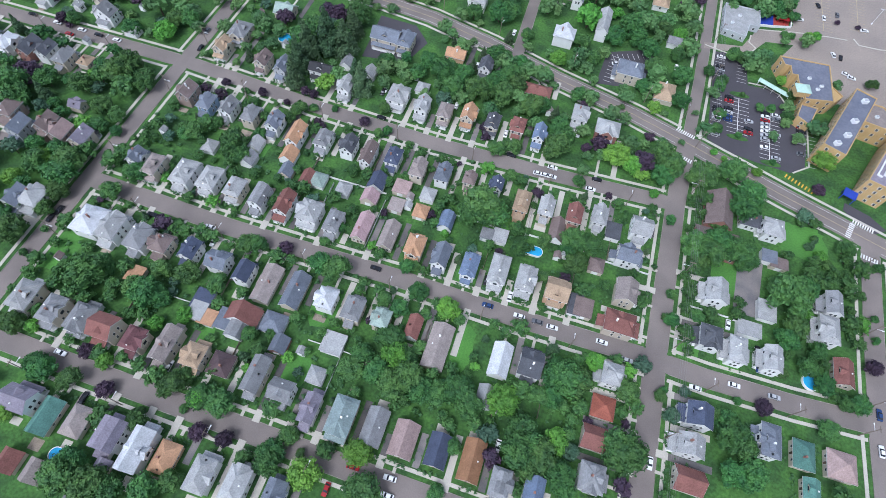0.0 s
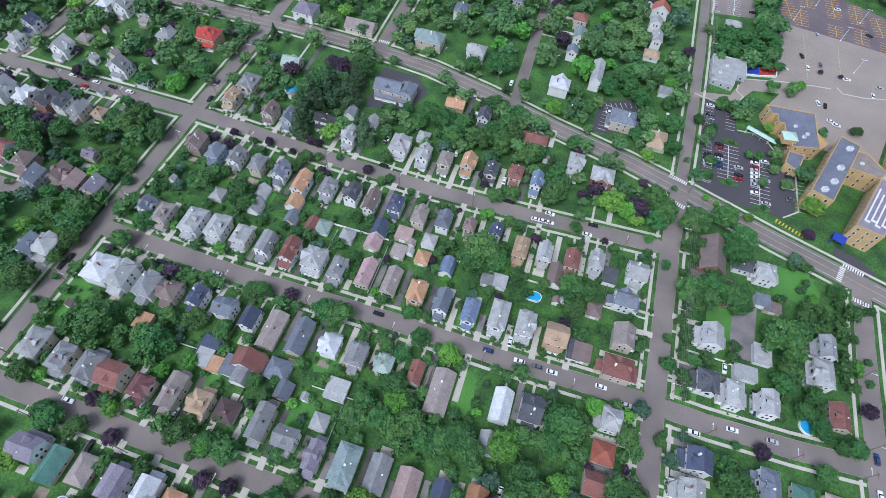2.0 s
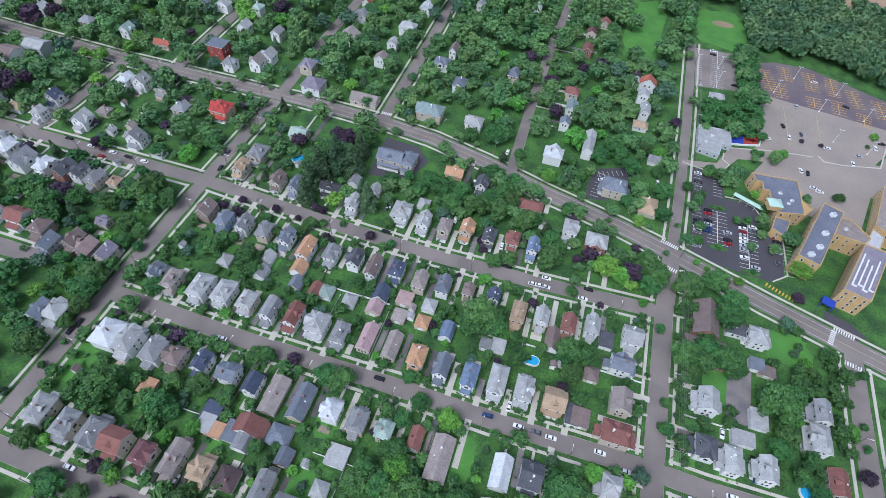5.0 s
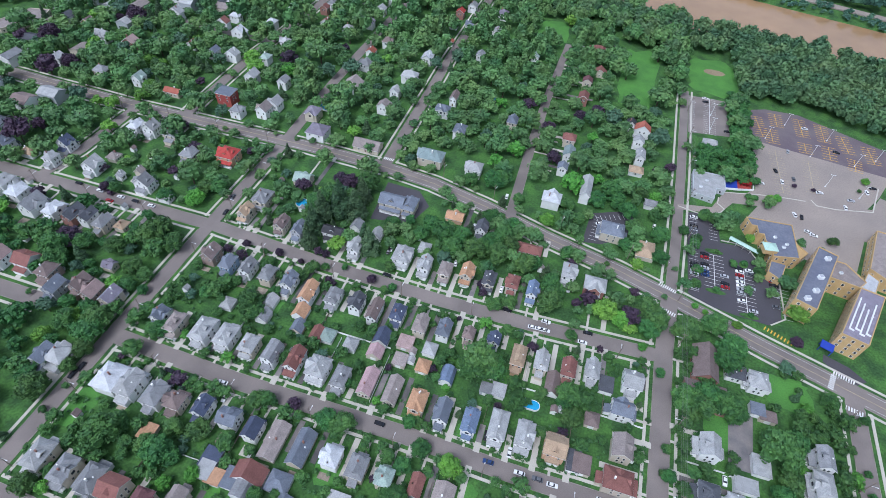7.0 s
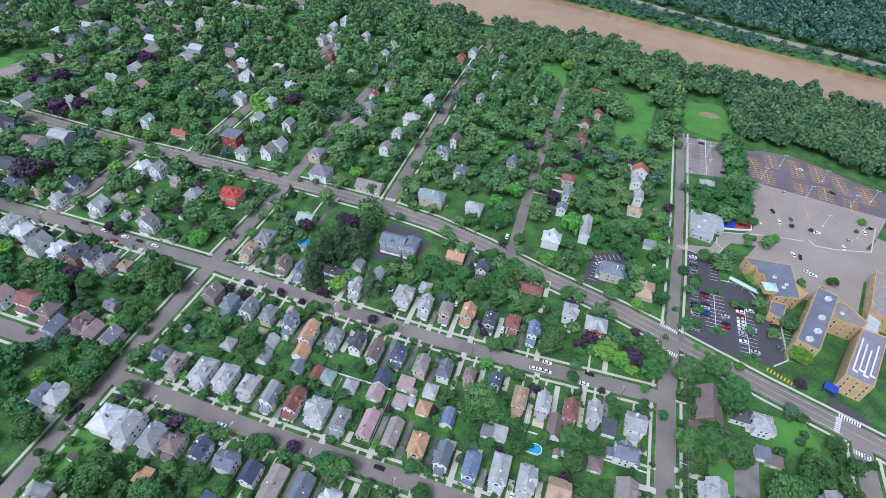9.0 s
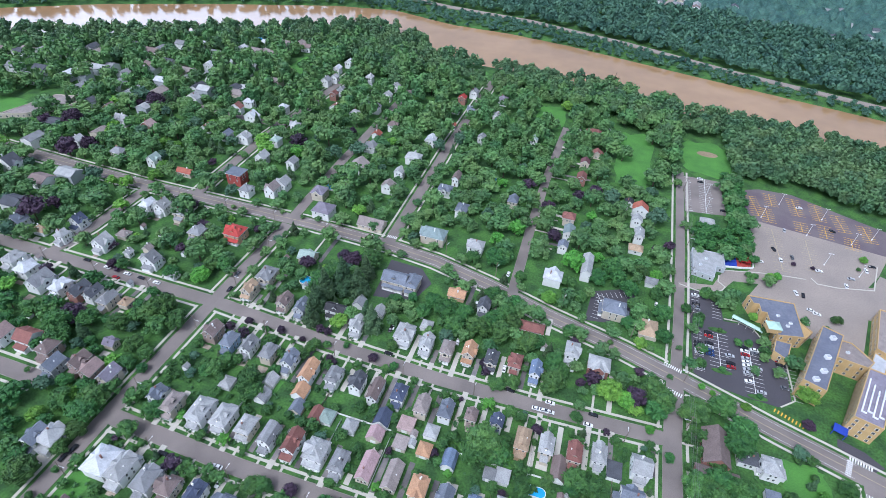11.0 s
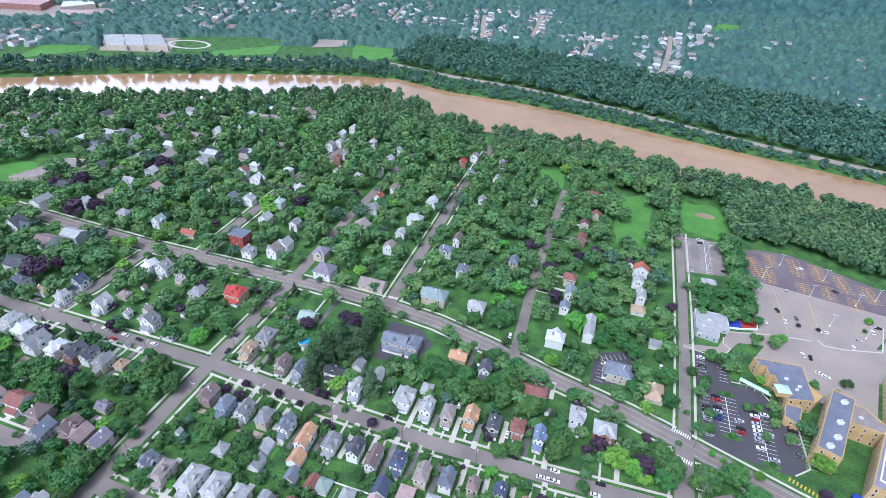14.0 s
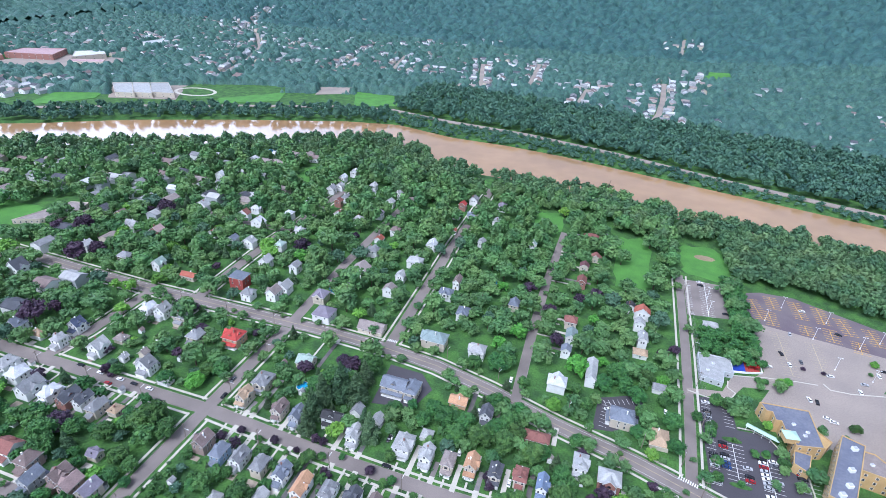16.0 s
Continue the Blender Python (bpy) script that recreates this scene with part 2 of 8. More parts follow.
# ---- streets: name, centre line, width, sidewalk offset (0: none) ----
STREETS = {
    "avenue": ([(-900, 285), (-640, 268), (-437, 259), (-365, 256), (-302, 254), (-233, 255), (-162, 256), (-108, 254), (-74, 250), (-38, 241), (2, 228), (44, 217), (72, 207.5), (119, 190.5), (142, 183), (157, 178), (240, 151), (420, 96)], 10.4, 1),
    "left_street": ([(-182, -120), (-182, 90), (-181.5, 170), (-180, 250)], 7.4, 1),
    "right_street": ([(71.5, -120), (69.5, 92), (70, 168), (72, 206)], 8.4, 1),
    "hospital_street": ([(72.2, 208), (74.5, 250), (77, 320), (79, 430)], 5.6, 1),
    "lower_street": ([(-182, 20), (-138, 19), (-64, 18), (-12, 17), (71, 16)], 7.6, 1),
    "middle_street": ([(-181, 93), (-113, 90.5), (-38, 91.2), (10, 90), (69, 90.5), (90, 89.5), (122, 90), (155, 92), (260, 94)], 7.6, 1),
    "upper_street": ([(-181, 171.5), (-106, 166), (-47, 164), (5, 165), (70, 168)], 7.6, 1),
    "west_street": ([(-620, 173), (-330, 171), (-181, 171)], 7.6, 1),
    "west_lane": ([(-293, 255), (-293.5, 200), (-298, 171)], 7.5, 1),
    "south_west_street": ([(-420, 99), (-226, 98)], 8.0, 1),
    "far_right_street": ([(157, 178), (155, 130), (154, 85), (156, -60)], 8.0, 1),
    "river_street": ([(-109, 254), (-109.5, 326), (-110.5, 407), (-108, 545)], 7.2, 1),
    "short_street": ([(-22, 238), (-23.5, 310), (-23.5, 374), (-20, 470)], 6.0, 0),
    "north_street": ([(-257, 256), (-258, 313), (-258, 355), (-253, 425), (-250, 500)], 7.5, 1),
    "park_street": ([(-180, 254), (-182, 330), (-181, 420), (-178, 520)], 7.0, 0),
    "far_cross_street": ([(-420, 395), (-330, 372), (-256, 372)], 7.0, 0),
}


def line_distance(line, x, y):
    """Distance from points to a line of (x, y) corners."""
    x, y = np.asarray(x, float), np.asarray(y, float)
    best = np.full(np.broadcast(x, y).shape, 1e9)
    for (ax, ay), (bx, by) in zip(line[:-1], line[1:]):
        dx, dy = bx - ax, by - ay
        t = np.clip(((x - ax) * dx + (y - ay) * dy) / (dx * dx + dy * dy), 0, 1)
        best = np.minimum(best, np.hypot(x - ax - t * dx, y - ay - t * dy))
    return best


def street_gap(x, y, but=None):
    """Distance from the nearest kerb (negative on a street)."""
    best = np.full(np.shape(x), 1e9)
    for name, (line, w, _) in STREETS.items():
        if name != but:
            best = np.minimum(best, line_distance(line, x, y) - w / 2)
    return best


def dense(line, step=1.5, off=0.0):
    """Points along a line every step metres, moved off to its left."""
    out = []
    for (ax, ay), (bx, by) in zip(line[:-1], line[1:]):
        n = max(1, int(math.hypot(bx - ax, by - ay) / step))
        d = math.hypot(bx - ax, by - ay)
        nx_, ny_ = -(by - ay) / d, (bx - ax) / d
        for i in range(n):
            t = i / n
            out.append((ax + (bx - ax) * t + nx_ * off, ay + (by - ay) * t + ny_ * off))
    out.append((line[-1][0] + nx_ * off, line[-1][1] + ny_ * off))
    return out


def runs(points, keep):
    part = []
    for p, k in zip(points, keep):
        if k:
            part.append(p)
        else:
            if len(part) > 2:
                yield part
            part = []
    if len(part) > 2:
        yield part


for i, (name, (line, w, walks)) in enumerate(STREETS.items()):
    bm = bmesh.new()
    strip(bm, line, w, 0.06 + 0.004 * i, 0, 0.5)
    obj("road", bm, M_ROAD, kind="structure", label="worn grey asphalt residential street", category="road")
    for side in (-1, 1):
        kb = bmesh.new()
        off = side * (w / 2 + 0.12)
        pts = dense(line, 1.5, off)
        for part in runs(pts, street_gap([p[0] for p in pts], [p[1] for p in pts], name) > 0.3):
            strip(kb, part, 0.22, 0.19 + 0.003 * i + 0.0015 * (side > 0), 0, 0.5)
        obj("kerb", kb, M_KERB, kind="structure", label="concrete kerb along the street", category="kerb")
        if walks:
            sb = bmesh.new()
            off = side * (w / 2 + 2.6)
            pts = dense(line, 1.5, off)
            for part in runs(pts, street_gap([p[0] for p in pts], [p[1] for p in pts], name) > 0.35):
                strip(sb, part, 1.35, 0.13 + 0.003 * i + 0.0015 * (side > 0), 0, 0.4)
            obj("sidewalk", sb, M_CONC, kind="structure", label="pale concrete sidewalk behind a grass strip", category="sidewalk")

# centre lines of the avenue
bm = bmesh.new()
pts = dense(STREETS["avenue"][0], 1.5)
for off in (-0.16, 0.16):
    strip(bm, pts, 0.13, 0.135, off, 0.02)
obj("road_marking", bm, M_PALE, kind="structure", label="double yellow centre line", category="road marking")
bm = bmesh.new()
for off in (-3.9, 3.9):
    for part in runs(pts, street_gap([p[0] for p in pts], [p[1] for p in pts], "avenue") > 1.0):
        strip(bm, part, 0.12, 0.135, off, 0.02)
obj("road_marking", bm, M_LINE, kind="structure", label="thin white edge lines", category="road marking")


def crosswalk(x, y, angle, length, depth=2.4):
    bm = bmesh.new()
    n = int(length / 1.1)
    for i in range(n):
        u = -length / 2 + (i + 0.5) * length / n
        box(bm, u - 0.3, u + 0.3, -depth / 2, depth / 2, -0.1, 0.0)
    obj("crosswalk", bm, M_LINE, None, pose(x, y, 0.15, 0, 0, angle), "white ladder crosswalk painted on asphalt", "crosswalk", kind="structure")


crosswalk(70.8, 213.6, -20, 10)
crosswalk(71.5, 197, -18, 8)
crosswalk(148.5, 181, 71, 9.5)
crosswalk(154.5, 185.3, -18, 10)
crosswalk(156, 168, -12, 8)
crosswalk(-109, 262.5, 0, 7)


# ---- houses ----
def roof_faces(kind, w, d, h, over=0.5):
    """Upper faces of a roof over a w x d plan with eaves at h, the ridge's height, and the outline of the gables."""
    a, b = w / 2 + over, d / 2 + over
    if kind == "f":
        return [[(-a, -b, h + 0.35), (a, -b, h + 0.35), (a, b, h + 0.35), (-a, b, h + 0.35)]], h + 0.35
    if kind in ("h", "c"):
        rise = min(a, b) * 0.72
        if b >= a:
            r = b - a * 0.92
            p, q = (0, -r, h + rise), (0, r, h + rise)
            return [[(-a, -b, h), (a, -b, h), p], [(a, -b, h), (a, b, h), q, p], [(a, b, h), (-a, b, h), q], [(-a, b, h), (-a, -b, h), p, q]], h + rise
        r = a - b * 0.92
        p, q = (-r, 0, h + rise), (r, 0, h + rise)
        return [[(-a, -b, h), (a, -b, h), q, p], [(a, -b, h), (a, b, h), q], [(a, b, h), (-a, b, h), p, q], [(-a, b, h), (-a, -b, h), p]], h + rise
    if kind == "m":
        k, r1 = 0.62, a * 0.75
        top = h + r1 + a * 0.28
        return [[(a, -b, h), (a, b, h), (a * k, b, h + r1), (a * k, -b, h + r1)], [(a * k, -b, h + r1), (a * k, b, h + r1), (0, b, top), (0, -b, top)],
                [(0, -b, top), (0, b, top), (-a * k, b, h + r1), (-a * k, -b, h + r1)], [(-a * k, -b, h + r1), (-a * k, b, h + r1), (-a, b, h), (-a, -b, h)]], top
    if kind == "x":
        rise = b * 0.72
        return [[(-a, -b, h), (a, -b, h), (a, 0, h + rise), (-a, 0, h + rise)], [(a, b, h), (-a, b, h), (-a, 0, h + rise), (a, 0, h + rise)]], h + rise
    rise = a * (0.95 if d < 15 else 0.6)
    return [[(a, -b, h), (a, b, h), (0, b, h + rise), (0, -b, h + rise)], [(-a, b, h), (-a, -b, h), (0, -b, h + rise), (0, b, h + rise)]], h + rise


def shared(key, build, store={}):
    if key not in store:
        store[key] = build()
    return store[key]


def to_mesh(name, bm, mats):
    me = bpy.data.meshes.new(name)
    bm.to_mesh(me)
    bm.free()
    for m in mats:
        me.materials.append(m)
    return me


def window_mesh():
    bm = bmesh.new()
    box(bm, -0.55, 0.55, -0.06, 0.05, -0.8, 0.8, 0)
    box(bm, -0.43, 0.43, -0.08, -0.055, -0.68, -0.04, 1)
    box(bm, -0.43, 0.43, -0.08, -0.055, 0.04, 0.68, 1)
    return to_mesh("window", bm, [M_TRIM, M_GLASS])


def door_mesh():
    bm = bmesh.new()
    box(bm, -0.62, 0.62, -0.05, 0.05, 0, 2.25, 1)
    box(bm, -0.48, 0.48, -0.09, -0.04, 0.02, 2.1, 0)
    return to_mesh("door", bm, [M_DOOR, M_TRIM])


FACING = {"s": 0, "e": 90, "n": 180, "w": 270}
WORDS = {"f": "flat", "h": "hipped", "c": "dormered", "g": "gabled", "x": "side-gabled", "m": "gambrel"}
rng, grng = random.Random(7), random.Random(8)


def house(x, y, w, d, floors, kind, roof, wall, facing, group, near=True):
    """A frame house; its front looks to facing. w runs along the world's x, d along y."""
    ang = FACING[facing]
    if ang % 180:
        w, d = d, w
        kind = {"g": "x", "x": "g"}.get(kind, kind)
    w, d = w - 1.8, d - 1.8
    h = 0.6 + 2.75 * floors + (0.3 if floors > 1 else 0.2)
    h += rng.uniform(-0.25, 0.25)
    z = float(land(x, y))
    root = tagged(new("house"), f"{NAMEW.get(wall, wall)} {'two-storey' if floors > 1 else 'low'} house with {NAME.get(roof, roof)} {WORDS[kind]} roof", "house", group)
    root.matrix_basis = pose(x, y, z, 0, 0, ang)
    faces, top = roof_faces(kind, w, d, h)
    bm = bmesh.new()
    a, b = w / 2, d / 2
    box(bm, -a, a, -b, b, -0.5, h)
    over = 0.5
    if kind in ("g", "m", "x"):
        # the gable walls under the roof
        if kind == "x":
            k = (top - h) / (b + over)
            prof = [(-b, h), (b, h), (b, h + k * over - 0.22), (0, top - 0.24), (-b, h + k * over - 0.22)]
            for s in (-a, a - 0.2):
                v0, v1 = [bm.verts.new((s, p[0], p[1])) for p in prof], [bm.verts.new((s + 0.2, p[0], p[1])) for p in prof]
                bm.faces.new(v0[::-1]), bm.faces.new(v1)
        else:
            if kind == "g":
                k = (top - h) / (a + over)
                prof = [(-a, h), (a, h), (a, h + k * over - 0.22), (0, top - 0.24), (-a, h + k * over - 0.22)]
            else:
                A = a + over
                prof = [(-a, h), (a, h), (A * 0.6, h + A * 0.72), (0, top - 0.26), (-A * 0.6, h + A * 0.72)]
            for s in (-b, b - 0.2):
                v0, v1 = [bm.verts.new((p[0], s, p[1])) for p in prof], [bm.verts.new((p[0], s + 0.2, p[1])) for p in prof]
                bm.faces.new(v0), bm.faces.new(v1[::-1])
    obj("wall", bm, WALL[wall], root)
    bm = bmesh.new()
    for f in faces:
        slab(bm, f, 0.2)
    if kind == "f":
        box(bm, -a - 0.5, a + 0.5, -b - 0.5, -b - 0.3, h, h + 0.55)
        box(bm, -a - 0.5, a + 0.5, b + 0.3, b + 0.5, h, h + 0.55)
    roof_ob = obj("roof", bm, ROOF[roof], root)
    # white boards along the eaves and gables
    bm = bmesh.new()
    for f in faces:
        for p, q in zip(f, f[1:] + f[:1]):
            eave = p[2] == h and q[2] == h
            rake = (kind in ("g", "m") and abs(abs(p[1]) - b - over) < 0.01 and p[1] == q[1]) or (kind == "x" and abs(abs(p[0]) - a - over) < 0.01 and p[0] == q[0])
            if eave or rake or kind == "f":
                ox, oy = (p[0] + q[0]) / 2, (p[1] + q[1]) / 2
                if kind in ("h", "c", "f") or eave:
                    ux, uy = (0, math.copysign(0.04, oy)) if abs(p[1] - q[1]) < 0.01 else (math.copysign(0.04, ox), 0)
                else:
                    ux, uy = (math.copysign(0.04, ox), 0) if kind == "x" else (0, math.copysign(0.04, oy))
                bm.faces.new([bm.verts.new(c) for c in ((p[0] + ux, p[1] + uy, p[2] - 0.02), (q[0] + ux, q[1] + uy, q[2] - 0.02), (q[0] + ux, q[1] + uy, q[2] - 0.3), (p[0] + ux, p[1] + uy, p[2] - 0.3))])
    obj("fascia", bm, M_TRIM, roof_ob)
    turns = []
    if near and kind == "c":
        turns = [0, 180]
    elif near and kind in ("g", "h") and floors > 1 and rng.random() < 0.55:
        turns = [90, 270] if kind == "g" else [0, 90]
    elif near and kind == "x":
        turns = [0]
    if turns:
        for rot in turns:
            bm = bmesh.new()
            dw, zz = 1.3, h + 0.9
            y1 = (b if rot % 180 == 0 else a) * 0.75
            box(bm, -dw, dw, -y1, -y1 * 0.3, h + 0.2, zz + 0.8, 0)
            slab(bm, [(dw + 0.3, -y1 - 0.3, zz + 0.7), (dw + 0.3, -0.2, zz + 0.7), (0, -0.2, zz + 1.9), (0, -y1 - 0.3, zz + 1.9)], 0.15, 1)
            slab(bm, [(-dw - 0.3, -0.2, zz + 0.7), (-dw - 0.3, -y1 - 0.3, zz + 0.7), (0, -y1 - 0.3, zz + 1.9), (0, -0.2, zz + 1.9)], 0.15, 1)
            v = [bm.verts.new(p) for p in ((-dw, -y1 - 0.02, zz + 0.75), (dw, -y1 - 0.02, zz + 0.75), (0, -y1 - 0.02, zz + 1.75))]
            bm.faces.new(v)
            box(bm, -0.7, 0.7, -y1 - 0.05, -y1 + 0.02, zz - 0.2, zz + 0.65, 2)
            obj("dormer", bm, [WALL[wall], ROOF[roof], M_GLASS], roof_ob, pose(0, 0, 0, 0, 0, rot))
    if floors > 1 and kind in ("h", "c", "g") and grng.random() < 0.75:
        # a gabled wing across the main roof
        gw, out = min(w, d) * grng.uniform(0.26, 0.34), grng.uniform(0.5, 1.1)
        rot = grng.choice((0, 0, 90, 270)) if kind != "g" else grng.choice((90, 270))
        reach = b if rot == 0 else a
        gh = h + min(gw * 1.0, top - h - 0.35)
        bm = bmesh.new()
        box(bm, -gw, gw, -reach - out, -reach + 0.6, 3.3, h, 0)
        v0 = [bm.verts.new(q) for q in ((-gw, -reach - out, h), (gw, -reach - out, h), (0, -reach - out, gh - 0.2))]
        bm.faces.new(v0)
        for sgn in (-1, 1):
            q = [(sgn * (gw + 0.4), -reach - out - 0.4, h - 0.05), (sgn * (gw + 0.4), -reach * 0.35, h - 0.05), (0, -reach * 0.1, gh), (0, -reach - out - 0.4, gh)]
            slab(bm, q if sgn > 0 else q[::-1], 0.16, 1)
            bm.faces.new([bm.verts.new(c) for c in ((sgn * (gw + 0.42), -reach - out - 0.43, h - 0.04), (0, -reach - out - 0.43, gh + 0.02), (0, -reach - out - 0.43, gh - 0.3), (sgn * (gw + 0.42), -reach - out - 0.43, h - 0.36))]).material_index = 3
        box(bm, -0.8, 0.8, -reach - out - 0.05, -reach - out + 0.02, h - 1.9, h - 0.5, 2)
        obj("cross_gable", bm, [WALL[wall], ROOF[roof], M_GLASS, M_TRIM], root, pose(0, 0, 0, 0, 0, rot))
    if rng.random() < 0.5:
        bm = bmesh.new()
        cx, cy = rng.uniform(-0.35, 0.35) * w * 0.5, rng.uniform(-0.5, 0.5) * d * 0.5
        box(bm, cx - 0.3, cx + 0.3, cy - 0.3, cy + 0.3, h + 0.5, top + 0.7)
        box(bm, cx - 0.36, cx + 0.36, cy - 0.36, cy + 0.36, top + 0.55, top + 0.75)
        obj("chimney", bm, M_BRICK if rng.random() < 0.5 else M_TRIM, root)
    if near:
        for _ in range(rng.randint(0, 2)):
            bm = bmesh.new()
            f = faces[rng.randrange(len(faces))]
            c = sum((Vector(p) for p in f), Vector()) / len(f)
            box(bm, c.x - 0.25, c.x + 0.25, c.y - 0.25, c.y + 0.25, c.z - 0.3, c.z + 0.35)
            obj("roof_vent", bm, M_TRIM, roof_ob)
    # porch
    if floors > 1 and near:
        pw, pd, ph = w * rng.uniform(0.6, 0.95), rng.uniform(1.8, 2.6), 3.1
        bm = bmesh.new()
        box(bm, -pw / 2, pw / 2, -b - pd, -b - 0.003, -0.4, 0.55)
        n = 3 if pw < 6 else 4
        for i in range(n):
            px = -pw / 2 + 0.15 + i * (pw - 0.3) / (n - 1)
            box(bm, px - 0.12, px + 0.12, -b - pd + 0.05, -b - pd + 0.29, 0.55, ph)
        box(bm, -pw / 2, pw / 2, -b - pd + 0.1, -b - pd + 0.18, 1.3, 1.42)
        porch = obj("porch", bm, M_TRIM, root)
        bm = bmesh.new()
        slab(bm, [(-pw / 2 - 0.3, -b - pd - 0.3, ph + 0.1), (pw / 2 + 0.3, -b - pd - 0.3, ph + 0.1), (pw / 2 + 0.3, -b - 0.003, ph + 0.75), (-pw / 2 - 0.3, -b - 0.003, ph + 0.75)], 0.18)
        obj("porch_roof", bm, ROOF[roof], porch)
    # a lean-to or rear wing
    if near and floors > 1 and rng.random() < 0.7:
        bm = bmesh.new()
        ww = w * rng.uniform(0.45, 0.8)
        box(bm, -ww / 2, ww / 2, b + 0.003, b + 2.6, -0.4, 3.0, 0)
        slab(bm, [(ww / 2 + 0.3, b + 2.9, 2.95), (-ww / 2 - 0.3, b + 2.9, 2.95), (-ww / 2 - 0.3, b + 0.003, 3.75), (ww / 2 + 0.3, b + 0.003, 3.75)], 0.18, 1)
        obj("rear_wing", bm, [WALL[wall], ROOF[roof]], root)
    wm = shared("window", window_mesh)
    for fl in range(floors):
        zc = 0.6 + 2.75 * fl + 1.5
        for s in (-1, 1):
            if not near and not fl and floors > 1:
                continue
            place("window", wm, root, pose(s * w * 0.26, -b, zc, 0, 0, 0))
            if near and fl:
                place("window", wm, root, pose(s * w * 0.24, b, zc, 0, 0, 180))
            n = 2 if near or fl else 1
            for i in range(n):
                place("window", wm, root, pose(s * a, (i - (n - 1) / 2) * d * 0.28, zc, 0, 0, 90 * s))
    if kind in ("g", "m") and floors > 1 and near:
        for s, r in ((-1, 0), (1, 180)):
            place("window", wm, root, pose(0, s * b, h + 0.9, 0, 0, r))
    place("door", shared("door", door_mesh), root, pose(0, -b, 0.55))
    return root


NAME = {"light": "light grey", "dark": "charcoal", "stone": "grey-brown", "rust": "rust-brown", "brick": "brick-red", "wine": "dark wine-red", "wine2": "dark brown", "redor": "orange-red", "pinktan": "pinkish tan", "mint": "pale green-grey", "mint2": "grey-green", "slate": "slate-blue", "navy": "dark navy"}
NAMEW = {"tudor": "half-timbered brown", "bluewall": "blue", "peach": "tan", "brickwall": "brick", "redwall": "red"}


def garage(x, y, w, d, kind, roof, wall, group):
    h = 2.6 + rng.uniform(-0.2, 0.3)
    root = tagged(new("garage"), f"small {WORDS[kind]} garage with {NAME.get(roof, roof)} roof in a backyard", "garage", group)
    root.matrix_basis = pose(x, y, float(land(x, y)), 0, 0, 0)
    faces, top = roof_faces(kind, w, d, h, 0.3)
    bm = bmesh.new()
    a, b = w / 2, d / 2
    box(bm, -a, a, -b, b, -0.4, h)
    if kind in ("g", "m"):
        for s in (-b, b - 0.15):
            v0, v1 = [bm.verts.new((q, s, zz)) for q, zz in ((-a, h), (a, h), (0, top - 0.25))], [bm.verts.new((q, s + 0.15, zz)) for q, zz in ((-a, h), (a, h), (0, top - 0.25))]
            bm.faces.new(v0), bm.faces.new(v1[::-1])
    obj("wall", bm, WALL[wall], root)
    bm = bmesh.new()
    for f in faces:
        slab(bm, f, 0.16)
    obj("roof", bm, ROOF[roof], root)
    bm = bmesh.new()
    box(bm, -min(1.3, a - 0.4), min(1.3, a - 0.4), -b - 0.05, -b + 0.02, 0.02, 2.2)
    for i in range(3):
        box(bm, -min(1.25, a - 0.45), min(1.25, a - 0.45), -b - 0.07, -b - 0.045, 0.1 + i * 0.7, 0.7 + i * 0.7)
    obj("garage_door", bm, M_TRIM, root)
    return root
# ---- where the houses stand: x, y, width, depth, storeys, roof shape, roof colour, wall colour ----
HOUSES = []
HOUSES.append(("north side upper", "s", [
    (-164.9, 183.1, 7.6, 10.4, 2, "g", "tan", "cream"),
    (-162, 197.1, 10.4, 12.3, 2, "h", "grey", "cream"),
    (-141.3, 181.3, 7.6, 10.4, 2, "g", "brown", "cream"),
    (-130.1, 180.5, 7.6, 10.4, 2, "g", "slate", "grey"),
    (-111.7, 185.4, 12.3, 7.6, 2, "x", "black", "white"),
    (-95.8, 179, 7.6, 10.4, 2, "g", "light", "white"),
    (-69.9, 182.8, 10.4, 12.3, 2, "c", "light", "white"),
    (-56.4, 179.9, 7.6, 10.4, 2, "g", "light", "white"),
    (-45, 180.3, 7.6, 10.4, 2, "h", "stone", "cream"),
    (-33.8, 182.6, 7.6, 10.4, 2, "g", "orange", "cream"),
    (-21.5, 182.1, 7.6, 10.4, 2, "c", "dark", "cream"),
    (-9.4, 184, 7.6, 10.4, 2, "h", "brick", "cream"),
    (1.3, 182.3, 6.6, 10.4, 2, "g", "blue", "white"),
    (17.7, 201.8, 8.5, 11.4, 2, "h", "light", "white"),
    (32.1, 197.5, 12.3, 10.4, 2, "h", "light", "brickwall"),
]))
